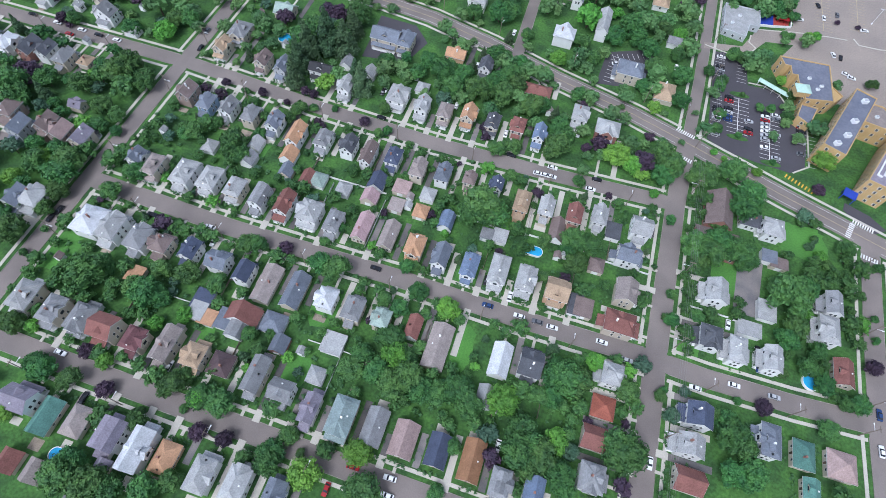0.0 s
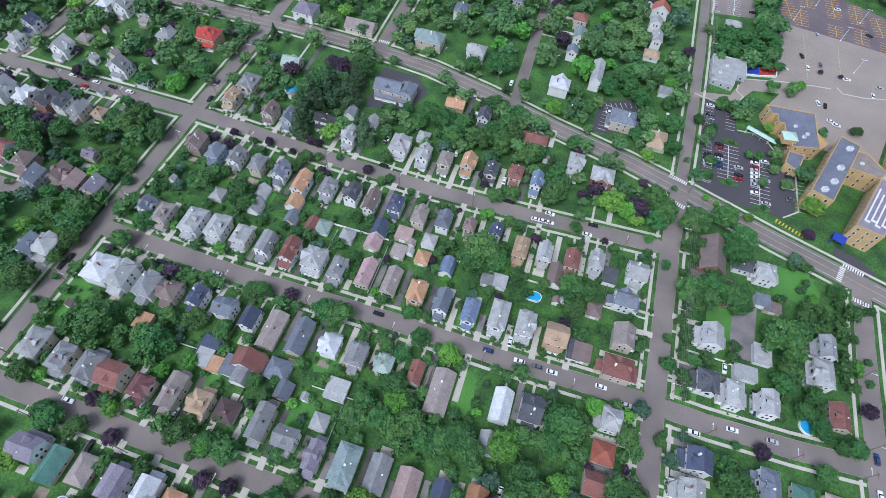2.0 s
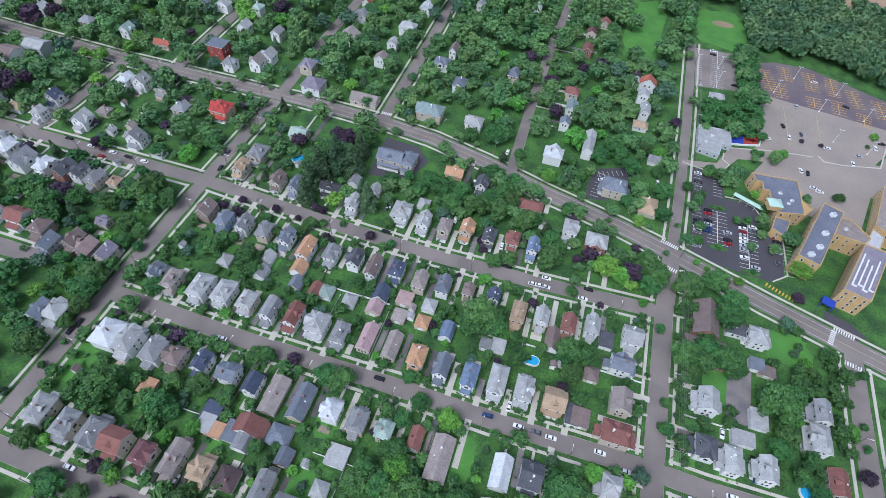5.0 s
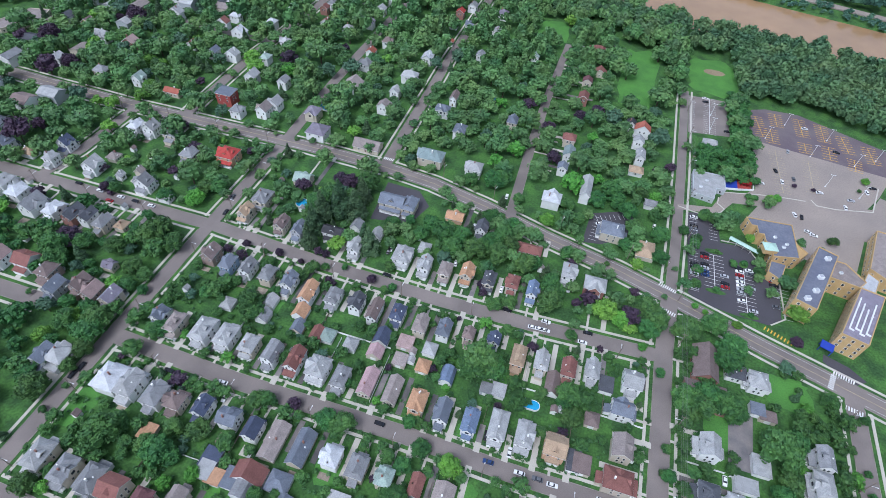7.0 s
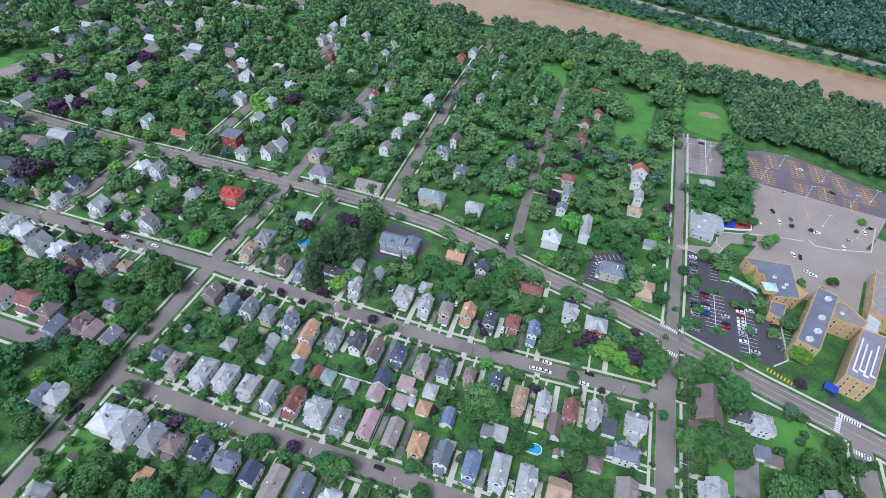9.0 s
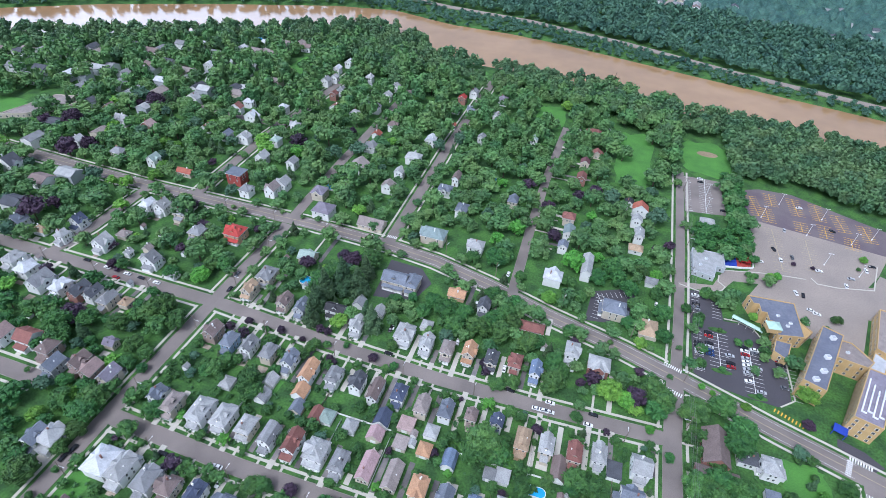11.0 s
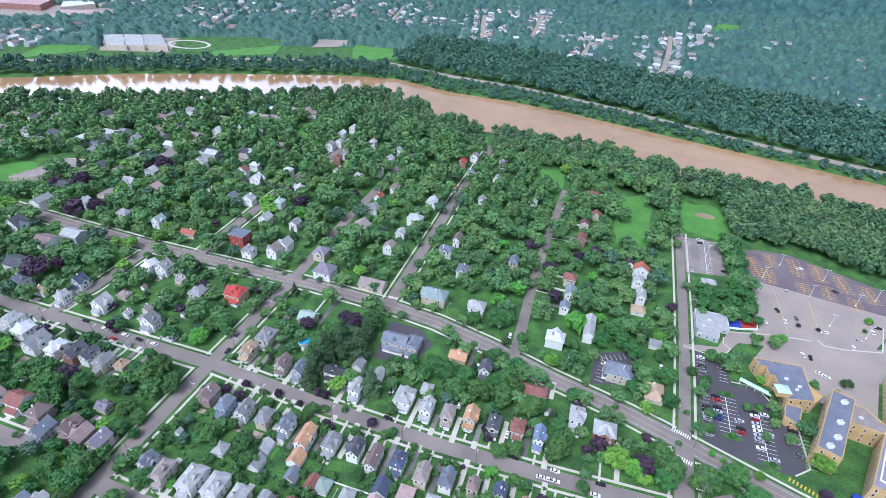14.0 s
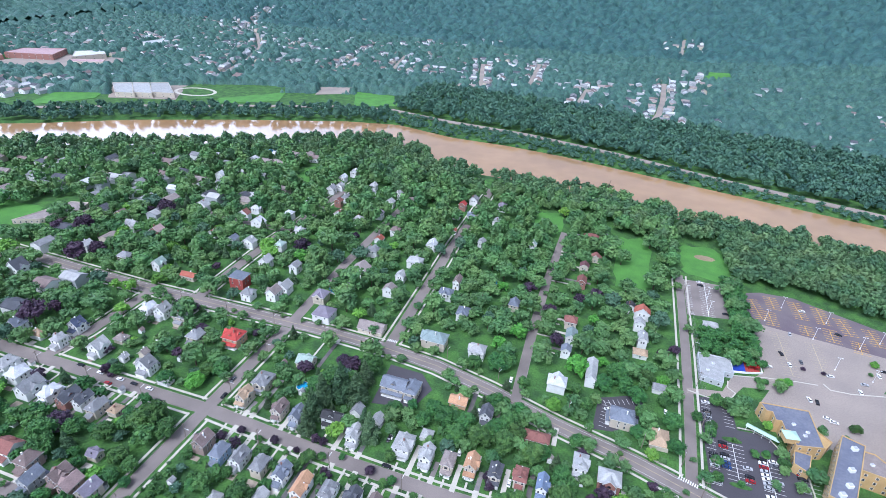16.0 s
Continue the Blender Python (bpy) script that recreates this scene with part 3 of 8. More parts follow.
HOUSES.append(("south side upper", "n", [
    (-164.5, 148.9, 8.5, 10.4, 2, "g", "brown", "tudor"),
    (-152.7, 146.4, 7.6, 10.4, 2, "h", "slate", "bluewall"),
    (-141.9, 147, 7.6, 10.4, 2, "g", "grey", "white"),
    (-130, 146.5, 7.6, 10.4, 2, "h", "grey", "cream"),
    (-117.8, 146.2, 7.6, 10.4, 2, "g", "slate", "white"),
    (-105.4, 142.8, 7.6, 13.3, 2, "g", "orange", "white"),
    (-92.6, 144.7, 7.6, 10.4, 2, "c", "grey", "white"),
    (-80.2, 145, 7.6, 10.4, 2, "g", "dark", "white"),
    (-70, 143.5, 6.6, 13.3, 2, "g", "brown", "white"),
    (-58.7, 145.9, 7.6, 10.4, 2, "h", "navy", "white"),
    (-46, 143, 7.6, 10.4, 2, "h", "stone", "cream"),
    (-34.6, 144.5, 7.6, 10.4, 2, "h", "slate", "white"),
    (-22.5, 145.5, 6.6, 7.6, 2, "h", "brown", "cream"),
    (-10.2, 146.7, 6.6, 7.6, 2, "g", "navy", "white"),
    (2.7, 141.6, 7.6, 12.3, 2, "c", "tan", "peach"),
    (13.5, 142.3, 7.6, 10.4, 2, "c", "light", "cream"),
]))
HOUSES.append(("south side upper", "n", [
    (26, 142.8, 7.6, 10.4, 2, "c", "brick", "cream"),
    (36.7, 146, 7.6, 10.4, 2, "h", "light", "white"),
    (55.1, 146.3, 9.5, 10.4, 2, "x", "light", "white"),
]))
HOUSES.append(("north side middle", "s", [
    (-164.6, 107.1, 7.6, 8.5, 2, "g", "slate", "white"),
    (-155.3, 105.5, 7.6, 11.4, 2, "h", "stone", "cream"),
    (-140.9, 106.5, 9.5, 13.3, 2, "h", "light", "white"),
    (-129.3, 107.4, 9.5, 12.3, 2, "h", "light", "white"),
    (-116.8, 106.6, 8.5, 10.4, 2, "c", "light", "cream"),
    (-104.9, 105.5, 7.6, 11.4, 2, "m", "grey", "white"),
    (-93.6, 106.5, 7.6, 12.3, 2, "g", "brick", "white"),
    (-81.8, 106.1, 10.4, 11.4, 2, "c", "light", "white"),
    (-70.4, 104.8, 7.6, 11.4, 2, "c", "grey", "white"),
    (-58.6, 107.5, 7.6, 14.2, 1, "g", "pink", "cream"),
    (-46.8, 107.3, 7.6, 14.2, 1, "g", "stone", "cream"),
    (-34.4, 105.3, 8.5, 10.4, 2, "h", "orange", "cream"),
    (-22.7, 103.8, 7.6, 11.4, 2, "g", "slate", "white"),
    (-10.3, 103.7, 7.6, 11.4, 2, "c", "blue", "white"),
    (1.5, 105.9, 8.5, 14.2, 2, "c", "light", "white"),
    (13, 105.3, 8.5, 12.3, 2, "c", "light", "white"),
]))
HOUSES.append(("north side middle", "s", [
    (26.1, 104.3, 10.4, 10.4, 2, "x", "tan", "peach"),
]))
HOUSES.append(("south side middle", "n", [
    (-163.6, 72.3, 12.3, 13.3, 2, "h", "white", "white"),
    (-153.8, 72.3, 9.5, 12.3, 2, "h", "light", "white"),
    (-141.1, 71.7, 9.5, 11.4, 2, "h", "grey", "white"),
    (-131, 71.9, 8.5, 8.5, 2, "h", "brown", "cream"),
    (-118.9, 73.4, 7.6, 9.5, 2, "g", "navy", "white"),
    (-105.9, 72.5, 9.5, 8.5, 2, "x", "slate", "white"),
    (-94.3, 71.3, 7.6, 9.5, 2, "g", "navy", "white"),
    (-84.3, 70.6, 8.5, 17.1, 1, "g", "stone", "cream"),
    (-72.6, 71.3, 8.5, 16.1, 1, "g", "slate", "cream"),
    (-59.1, 71.3, 8.5, 9.5, 2, "h", "white", "white"),
    (-47.7, 70.7, 8.5, 10.4, 2, "c", "grey", "cream"),
    (-36, 70.3, 7.6, 8.5, 2, "h", "mint", "cream"),
    (-23.5, 71.8, 6.6, 10.4, 1, "g", "brick", "white"),
    (-12.3, 67.5, 9.5, 19, 1, "g", "stone", "cream"),
    (11.7, 69.8, 8.5, 14.2, 1, "g", "white", "white"),
    (22.7, 71.4, 9.5, 11.4, 2, "x", "dark", "white"),
]))
HOUSES.append(("north side lower", "s", [
    (-166.4, 36.1, 9.5, 12.3, 2, "h", "light", "cream"),
    (-153.2, 34.6, 8.5, 11.4, 2, "h", "grey", "cream"),
    (-141.5, 35, 9.5, 11.4, 2, "c", "grey", "white"),
    (-131.1, 34.5, 10.4, 10.4, 2, "x", "brick", "cream"),
    (-118.6, 33.9, 8.5, 9.5, 2, "c", "wine", "cream"),
    (-106.8, 35.9, 7.6, 14.2, 2, "g", "stone", "cream"),
    (-95, 35.2, 8.5, 9.5, 2, "h", "tan", "cream"),
    (-85.3, 35.8, 9.5, 9.5, 1, "h", "wine2", "cream"),
    (-70.8, 35.8, 7.6, 14.2, 2, "g", "grey", "cream"),
    (-59.8, 33.5, 9.5, 8.5, 2, "x", "grey", "white"),
    (-47.8, 30.9, 6.6, 11.4, 2, "g", "lilac", "white"),
    (-36.1, 32.1, 9.5, 14.2, 2, "c", "mint2", "cream"),
    (-24.4, 32.4, 8.5, 14.2, 1, "g", "grey", "cream"),
    (-13.1, 31.6, 9.5, 13.3, 1, "g", "pinktan", "cream"),
    (-0.8, 31.8, 8.5, 12.3, 1, "g", "navy", "cream"),
    (11.3, 32.3, 8.5, 15.2, 1, "g", "rust", "peach"),
]))
HOUSES.append(("north side lower", "s", [
    (22.1, 28.1, 7.6, 10.4, 2, "c", "grey", "cream"),
    (33.5, 29, 7.6, 10.4, 2, "g", "blue", "white"),
]))
HOUSES.append(("south side lower", "n", [
    (-142.8, 2.8, 11.4, 9.5, 2, "x", "lilac", "white"),
    (-132.3, 0.8, 8.5, 13.3, 1, "g", "green", "cream"),
    (-121.4, 2.5, 8.5, 11.4, 1, "h", "stone", "cream"),
    (-107.5, 2.1, 9.5, 11.4, 2, "m", "lilac", "white"),
    (-96.4, 0.6, 8.5, 15.2, 2, "g", "white", "white"),
    (-87, 1.3, 8.5, 11.4, 1, "h", "orange", "peach"),
    (-72.4, 0.2, 8.5, 12.3, 2, "h", "light", "white"),
    (-60.3, 0.9, 8.5, 12.3, 2, "h", "light", "white"),
    (-47.3, 1.9, 7.6, 10.4, 2, "g", "slate", "white"),
]))
HOUSES.append(("corner houses", "e", [
    (51.9, 64.8, 9.5, 9.5, 1, "h", "redor", "cream"),
    (50.7, 53, 10.3, 9.5, 1, "x", "brick", "cream"),
    (51.4, 39.4, 9.5, 10.3, 2, "h", "grey", "white"),
    (52.8, 77.2, 8.6, 9.5, 2, "c", "light", "white"),
    (52.4, 98.7, 12.9, 10.3, 2, "h", "brick", "cream"),
    (53, 113, 9.5, 11.2, 2, "g", "stone", "cream"),
    (51.3, 130.3, 10.3, 8.6, 2, "x", "slate", "white"),
]))
HOUSES.append(("east houses", "w", [
    (88.6, 125.3, 9.5, 11.2, 2, "g", "light", "white"),
    (87.6, 104.6, 9.5, 10.3, 2, "h", "dark", "white"),
    (98.1, 102.6, 7.7, 12, 2, "h", "light", "white"),
    (111.4, 103, 7.7, 11.2, 2, "g", "light", "white"),
    (135.6, 135.6, 7.7, 11.2, 2, "g", "grey", "white"),
    (133.3, 123, 8.6, 12.9, 2, "h", "light", "white"),
    (139.8, 107.5, 8.6, 12, 1, "g", "brick", "cream"),
    (85.5, 72.2, 10.3, 9.5, 2, "g", "navy", "white"),
    (83.4, 60.7, 10.3, 8.6, 2, "g", "light", "white"),
    (84.4, 49.4, 11.2, 9.5, 1, "x", "brick", "cream"),
    (110.6, 71.3, 7.7, 12.9, 2, "h", "slate", "white"),
    (123.8, 70.9, 8.6, 11.2, 1, "h", "green", "cream"),
    (137.1, 71.3, 11.2, 11.2, 1, "h", "pinktan", "cream"),
    (126.4, 59.6, 6.9, 8.6, 1, "g", "green", "cream"),
    (111.4, 165.7, 9.5, 10.3, 2, "h", "light", "white"),
    (102.3, 168.3, 10.3, 8.6, 1, "f", "dark", "white"),
]))
HOUSES.append(("avenue houses", "n", [
    (-149.1, 222.3, 11.4, 10.4, 1, "x", "mint", "cream"),
    (-52.3, 223.5, 11.4, 8.5, 1, "x", "orange", "peach"),
    (-34.8, 217.2, 7.6, 9.5, 2, "g", "dark", "white"),
    (-5.9, 212.8, 15.2, 8.5, 1, "h", "brick", "brickwall"),
    (-1.1, 256.6, 12.3, 10.4, 2, "c", "white", "white"),
    (17.8, 270.4, 7.6, 13.3, 2, "g", "light", "white"),
    (56.8, 235.3, 11.4, 14.2, 1, "h", "tan", "cream"),
    (57.8, 276.8, 8.5, 7.6, 1, "x", "grey", "white"),
]))
HOUSES.append(("west street houses", "n", [
    (-263.1, 148.3, 8.5, 11.4, 2, "h", "white", "white"),
    (-250.7, 148.8, 8.5, 12.3, 2, "g", "dark", "brickwall"),
    (-242, 150, 7.6, 10.4, 2, "g", "dark", "white"),
    (-231.7, 148.9, 8.5, 10.4, 2, "h", "grey", "cream"),
    (-222.6, 151.8, 7.6, 7.6, 1, "h", "tan", "cream"),
]))
HOUSES.append(("west back houses", "n", [
    (-222.5, 104.6, 8.5, 10.4, 2, "g", "slate", "grey"),
    (-212.3, 110.2, 8.5, 10.4, 2, "g", "brown", "tudor"),
    (-203.5, 108.2, 8.5, 10.4, 2, "g", "pinktan", "tudor"),
    (-193.1, 108.5, 8.5, 10.4, 2, "g", "lilac", "cream"),
    (-209, 126, 7.6, 6.6, 1, "x", "lilac", "cream"),
    (-192.3, 74.7, 10.4, 10.4, 2, "h", "light", "white"),
    (-198.6, 72.4, 8.5, 10.4, 2, "g", "slate", "white"),
]))
HOUSES.append(("north avenue houses", "s", [
    (-53, 268, 11.4, 10.4, 2, "h", "light", "white"),
    (-82, 269.1, 17.1, 12.3, 2, "h", "mint2", "cream"),
    (-125.9, 268.1, 19, 11.4, 1, "x", "stone", "cream"),
    (-161.6, 267.9, 14.2, 13.3, 2, "h", "lilac", "white"),
    (-238.3, 281.1, 13.3, 11.4, 3, "f", "slate", "redwall"),
    (-223, 269.3, 9.5, 9.5, 2, "h", "grey", "white"),
    (-206.6, 276.1, 9.5, 10.4, 2, "g", "stone", "white"),
    (-203.2, 285.6, 9.5, 10.4, 2, "g", "light", "white"),
    (-236.6, 311.5, 9.5, 10.4, 2, "g", "light", "white"),
    (-201.8, 224.6, 12.6, 12.3, 2, "h", "red", "peach"),
    (-278.6, 275.1, 13.3, 7.6, 1, "x", "redor", "cream"),
    (-308.7, 278.2, 8.5, 9.5, 2, "g", "mint", "white"),
    (-339.7, 277.3, 11.4, 9.5, 2, "h", "grey", "cream"),
    (-396.3, 235, 13.3, 11.4, 2, "g", "dark", "white"),
    (-91.4, 323.4, 11.4, 9.5, 2, "h", "slate", "white"),
    (-88, 341.7, 6.6, 11.4, 2, "g", "brown", "white"),
]))
HOUSES.append(("north street houses", "e", [
    (-72.7, 303.8, 9.5, 11.4, 2, "h", "slate", "white"),
    (-131.4, 311.1, 10.4, 8.5, 2, "g", "stone", "white"),
    (-131, 332.8, 8.5, 8.5, 2, "g", "light", "white"),
    (-128.4, 357.3, 13.3, 10.4, 2, "c", "light", "white"),
    (-125, 390, 9.5, 11.4, 2, "g", "white", "white"),
    (-118.4, 426.6, 10.4, 6.6, 1, "g", "redor", "white"),
    (-123.1, 479.7, 8.5, 8.5, 2, "g", "red", "brickwall"),
    (-116.3, 497.8, 9.5, 9.5, 2, "g", "grey", "white"),
    (-83.3, 456.1, 8.5, 8.5, 2, "g", "light", "white"),
    (-108.5, 458.2, 8.5, 7.6, 2, "x", "slate", "white"),
    (-162.4, 328.7, 15.2, 11.4, 2, "g", "stone", "white"),
    (-167.2, 361.1, 11.4, 9.5, 2, "h", "grey", "white"),
    (-163.5, 401.9, 9.5, 9.5, 2, "h", "brown", "white"),
    (-191.1, 427.9, 9.5, 8.5, 2, "g", "lilac", "white"),
    (-191.3, 456, 9.5, 8.5, 2, "g", "light", "white"),
    (-191.5, 478.8, 8.5, 8.5, 2, "g", "light", "white"),
]))
HOUSES.append(("north street houses", "e", [
    (-217.3, 466.9, 9.5, 9.5, 2, "g", "light", "white"),
    (-223.7, 488.2, 8.5, 8.5, 2, "h", "light", "white"),
    (-255.1, 473.5, 8.5, 7.6, 2, "g", "light", "white"),
    (-259.5, 463.2, 9.5, 9.5, 2, "g", "grey", "white"),
]))
HOUSES.append(("far street houses", "w", [
    (-194.5, 510.5, 8.5, 9.5, 2, "g", "white", "white"),
    (-164.8, 507.4, 8.5, 9.5, 2, "g", "white", "white"),
    (-259.4, 515.7, 8.5, 9.5, 2, "g", "white", "white"),
    (-263, 495.6, 8.5, 9.5, 2, "g", "white", "white"),
    (-226.7, 417.2, 11.4, 7.6, 1, "g", "brick", "white"),
    (-262.7, 423.4, 8.5, 8.5, 2, "g", "light", "white"),
    (-266.5, 394.1, 9.5, 8.5, 2, "h", "white", "white"),
    (-281.9, 368, 13.3, 8.5, 2, "g", "white", "white"),
    (-303, 377.7, 11.4, 7.6, 2, "g", "brick", "white"),
    (-239.9, 368.4, 8.5, 8.5, 2, "h", "light", "white"),
    (-241.5, 339.7, 8.5, 9.5, 2, "h", "mint", "white"),
    (-267.2, 334, 11.4, 8.5, 2, "g", "light", "white"),
    (-282.7, 332.7, 8.5, 9.5, 2, "g", "slate", "white"),
    (-306.7, 338.2, 11.4, 7.6, 1, "g", "brick", "white"),
    (-348.8, 320.6, 11.4, 9.5, 2, "g", "pinktan", "brickwall"),
    (-375.1, 320.7, 11.4, 9.5, 2, "x", "light", "white"),
]))
HOUSES.append(("far street houses", "w", [
    (-400, 334.1, 10.4, 8.5, 2, "g", "brown", "yellow"),
    (-380.6, 279.7, 9.5, 8.5, 2, "g", "light", "white"),
    (-348.3, 377.4, 13.3, 8.5, 2, "g", "light", "white"),
    (-382.4, 447.6, 11.4, 7.6, 2, "g", "white", "white"),
    (-479.3, 447.4, 9.5, 7.6, 2, "g", "white", "white"),
    (-449.4, 442.7, 8.5, 7.6, 2, "g", "tan", "white"),
]))
HOUSES.append(("lane houses", "w", [
    (48, 352.5, 12.3, 8.5, 2, "g", "redor", "white"),
    (39.9, 357, 7.6, 7.6, 2, "g", "black", "white"),
    (46.2, 337.1, 8.5, 7.6, 2, "g", "light", "white"),
    (48.3, 320.7, 7.6, 11.4, 2, "g", "light", "white"),
    (47.2, 307.2, 10.4, 8.5, 1, "h", "tan", "white"),
    (0.4, 322.3, 9.5, 9.5, 2, "h", "brick", "cream"),
    (2.3, 305.8, 8.5, 11.4, 2, "g", "mint2", "white"),
    (0.6, 289.1, 7.6, 7.6, 2, "g", "slate", "white"),
    (2.7, 379.4, 8.5, 10.4, 2, "g", "brick", "brickwall"),
    (2.7, 402.9, 8.5, 8.5, 2, "g", "wine", "cream"),
    (10.6, 425.6, 12.3, 8.5, 1, "g", "brick", "cream"),
    (5.3, 462.4, 17.1, 13.3, 1, "h", "brick", "brickwall"),
    (13.9, 484.7, 13.3, 9.5, 1, "h", "grey", "white"),
    (-43.2, 425.2, 7.6, 7.6, 2, "g", "mint", "white"),
    (-41.1, 328, 8.5, 9.5, 2, "h", "slate", "cream"),
    (17.9, 278, 7.6, 14.2, 2, "g", "light", "white"),
]))
HOUSES.append(("west avenue houses", "n", [
    (-270.3, 186.8, 10.4, 10.4, 2, "g", "light", "white"),
    (-251.4, 186.2, 5.7, 5.7, 1, "g", "light", "white"),
    (-231.9, 183.7, 11.4, 8.5, 2, "g", "grey", "white"),
    (-215.1, 179.7, 8.5, 7.6, 1, "x", "light", "white"),
    (-243.3, 193.4, 6.6, 5.7, 1, "g", "stone", "cream"),
    (-262.5, 230.7, 10.4, 9.5, 2, "g", "light", "white"),
    (-246.2, 230.2, 10.4, 9.5, 2, "h", "grey", "cream"),
    (-333.4, 185.2, 10.4, 9.5, 2, "g", "slate", "white"),
    (-316.5, 185.6, 10.4, 8.5, 1, "h", "tan", "white"),
    (-297.6, 183.8, 8.5, 8.5, 2, "h", "light", "white"),
    (-300.1, 198.5, 9.5, 8.5, 2, "g", "navy", "white"),
    (-291.8, 152.6, 10.4, 10.4, 2, "h", "white", "white"),
]))
HOUSES.append(("west end houses", "n", [
    (-306, 157, 10.4, 11.4, 2, "c", "light", "white"),
    (-276.5, 147.5, 10.4, 13.3, 2, "g", "grey", "white"),
    (-267, 200, 8.5, 7.6, 1, "h", "stone", "cream"),
    (-273, 229, 8.5, 9.5, 2, "h", "white", "white"),
    (-224, 216, 10.4, 9.5, 2, "h", "grey", "cream"),
    (-262, 111, 9.5, 10.4, 2, "g", "pinktan", "white"),
    (-248, 114, 11.4, 10.4, 2, "x", "brick", "white"),
    (-233, 112, 9.5, 10.4, 2, "h", "brown", "tudor"),
]))
HOUSES.append(("north yard houses", "e", [
    (-381, 414, 10.4, 8.5, 2, "g", "grey", "white"),
    (-212, 314, 8.5, 9.5, 2, "g", "grey", "white"),
    (-174, 286, 10.4, 11.4, 2, "c", "lilac", "cream"),
    (-163, 311, 8.5, 7.6, 1, "g", "stone", "white"),
    (-172, 385, 8.5, 8.5, 1, "g", "redor", "white"),
    (-203, 409, 9.5, 9.5, 2, "c", "light", "white"),
    (-240, 487, 8.5, 9.5, 2, "g", "white", "white"),
    (-236, 449, 8.5, 9.5, 2, "h", "grey", "white"),
    (-238, 437, 8.5, 7.6, 2, "g", "brick", "brickwall"),
    (-86, 494, 9.5, 9.5, 2, "c", "lilac", "white"),
    (-86, 410, 7.6, 8.5, 2, "g", "grey", "white"),
    (-123, 458, 8.5, 8.5, 2, "g", "grey", "white"),
    (-300, 392, 10.4, 8.5, 2, "c", "white", "white"),
    (-553, 408, 10.4, 9.5, 2, "g", "light", "white"),
]))
GARAGES = []
GARAGES.append(("upper garages", [
    (-102.9, 197.3, 6, 6.5, "g", "grey", "white"),
    (-89.5, 194.6, 6, 6.5, "g", "light", "white"),
    (-61.3, 194.7, 6, 6.5, "h", "light", "white"),
    (-140.4, 125.5, 6, 6.5, "h", "light", "white"),
    (-121.6, 133.5, 6, 6.5, "g", "light", "white"),
    (-120.4, 124.5, 6, 6.5, "g", "grey", "white"),
    (-104.6, 132.7, 7, 7, "g", "orange", "white"),
    (-101.7, 124.2, 6, 6.5, "g", "slate", "cream"),
    (-91.4, 123.9, 6, 6.5, "g", "brick", "cream"),
    (-86.8, 124.6, 7, 7, "h", "mint", "white"),
    (-74.2, 123.5, 6, 6.5, "h", "light", "white"),
    (-61.5, 132.1, 7, 8, "g", "navy", "white"),
    (-61.6, 123.3, 7, 6, "g", "pink", "cream"),
    (-50.1, 133.2, 7, 7, "f", "pinktan", "cream"),
    (-49.3, 123.5, 6, 6.5, "f", "stone", "cream"),
    (-37.9, 133.4, 6, 6.5, "h", "light", "white"),
]))
GARAGES.append(("upper garages", [
    (-38.1, 123.8, 6, 6.5, "h", "orange", "cream"),
    (-26.1, 122.5, 6, 8, "m", "blue", "white"),
    (-2.2, 123.4, 6, 6.5, "f", "light", "white"),
    (-7.7, 122.3, 5, 5, "f", "grey", "grey"),
    (20.5, 134.4, 6, 11, "g", "brown", "white"),
    (44.2, 142.2, 6, 8, "f", "dark", "white"),
]))
GARAGES.append(("lower garages", [
    (-104.8, 56.8, 7, 8, "f", "navy", "white"),
    (-104.4, 51.9, 6, 7, "f", "light", "white"),
    (-99.4, 50.7, 6, 6, "f", "orange", "white"),
    (-87, 55.9, 13, 7, "g", "brick", "white"),
    (-87, 49.8, 7, 7, "m", "grey", "white"),
    (-74.8, 56.6, 9, 8, "h", "slate", "white"),
    (-69, 49.5, 6, 6.5, "g", "slate", "brickwall"),
    (-50.2, 56.4, 8, 8, "f", "light", "white"),
    (-135.1, 58, 6, 6.5, "f", "orange", "cream"),
    (9.9, 55, 6, 8, "g", "light", "white"),
    (-51.2, 43, 6, 6, "h", "light", "white"),
    (38.1, 102, 7, 8, "f", "brown", "cream"),
    (34.8, 102.2, 5, 9, "f", "dark", "white"),
    (39.9, 123, 6, 6.5, "h", "brown", "cream"),
    (103.7, 114.7, 9, 6, "f", "light", "white"),
    (110.7, 125.6, 7, 9, "f", "light", "white"),
]))
GARAGES.append(("lower garages", [
    (-135.1, -15.1, 7, 7, "g", "brick", "cream"),
    (-124.3, -15.2, 8, 7, "g", "stone", "cream"),
    (-105.4, -9.1, 5, 8, "g", "lilac", "cream"),
    (111.1, 152.2, 6, 6, "f", "slate", "white"),
    (-92.6, 52.3, 7, 8, "f", "slate", "white"),
    (115.4, 150.2, 7, 5, "f", "brown", "cream"),
]))

for group, facing, rows in HOUSES:
    for x, y, w, d, floors, kind, roof, wall in rows:
        house(x, y, w, d, floors, kind, roof, wall, facing, group, y < 235)
for group, rows in GARAGES:
    for x, y, w, d, kind, roof, wall in rows:
        garage(x, y, w, d, kind, roof, wall, group)
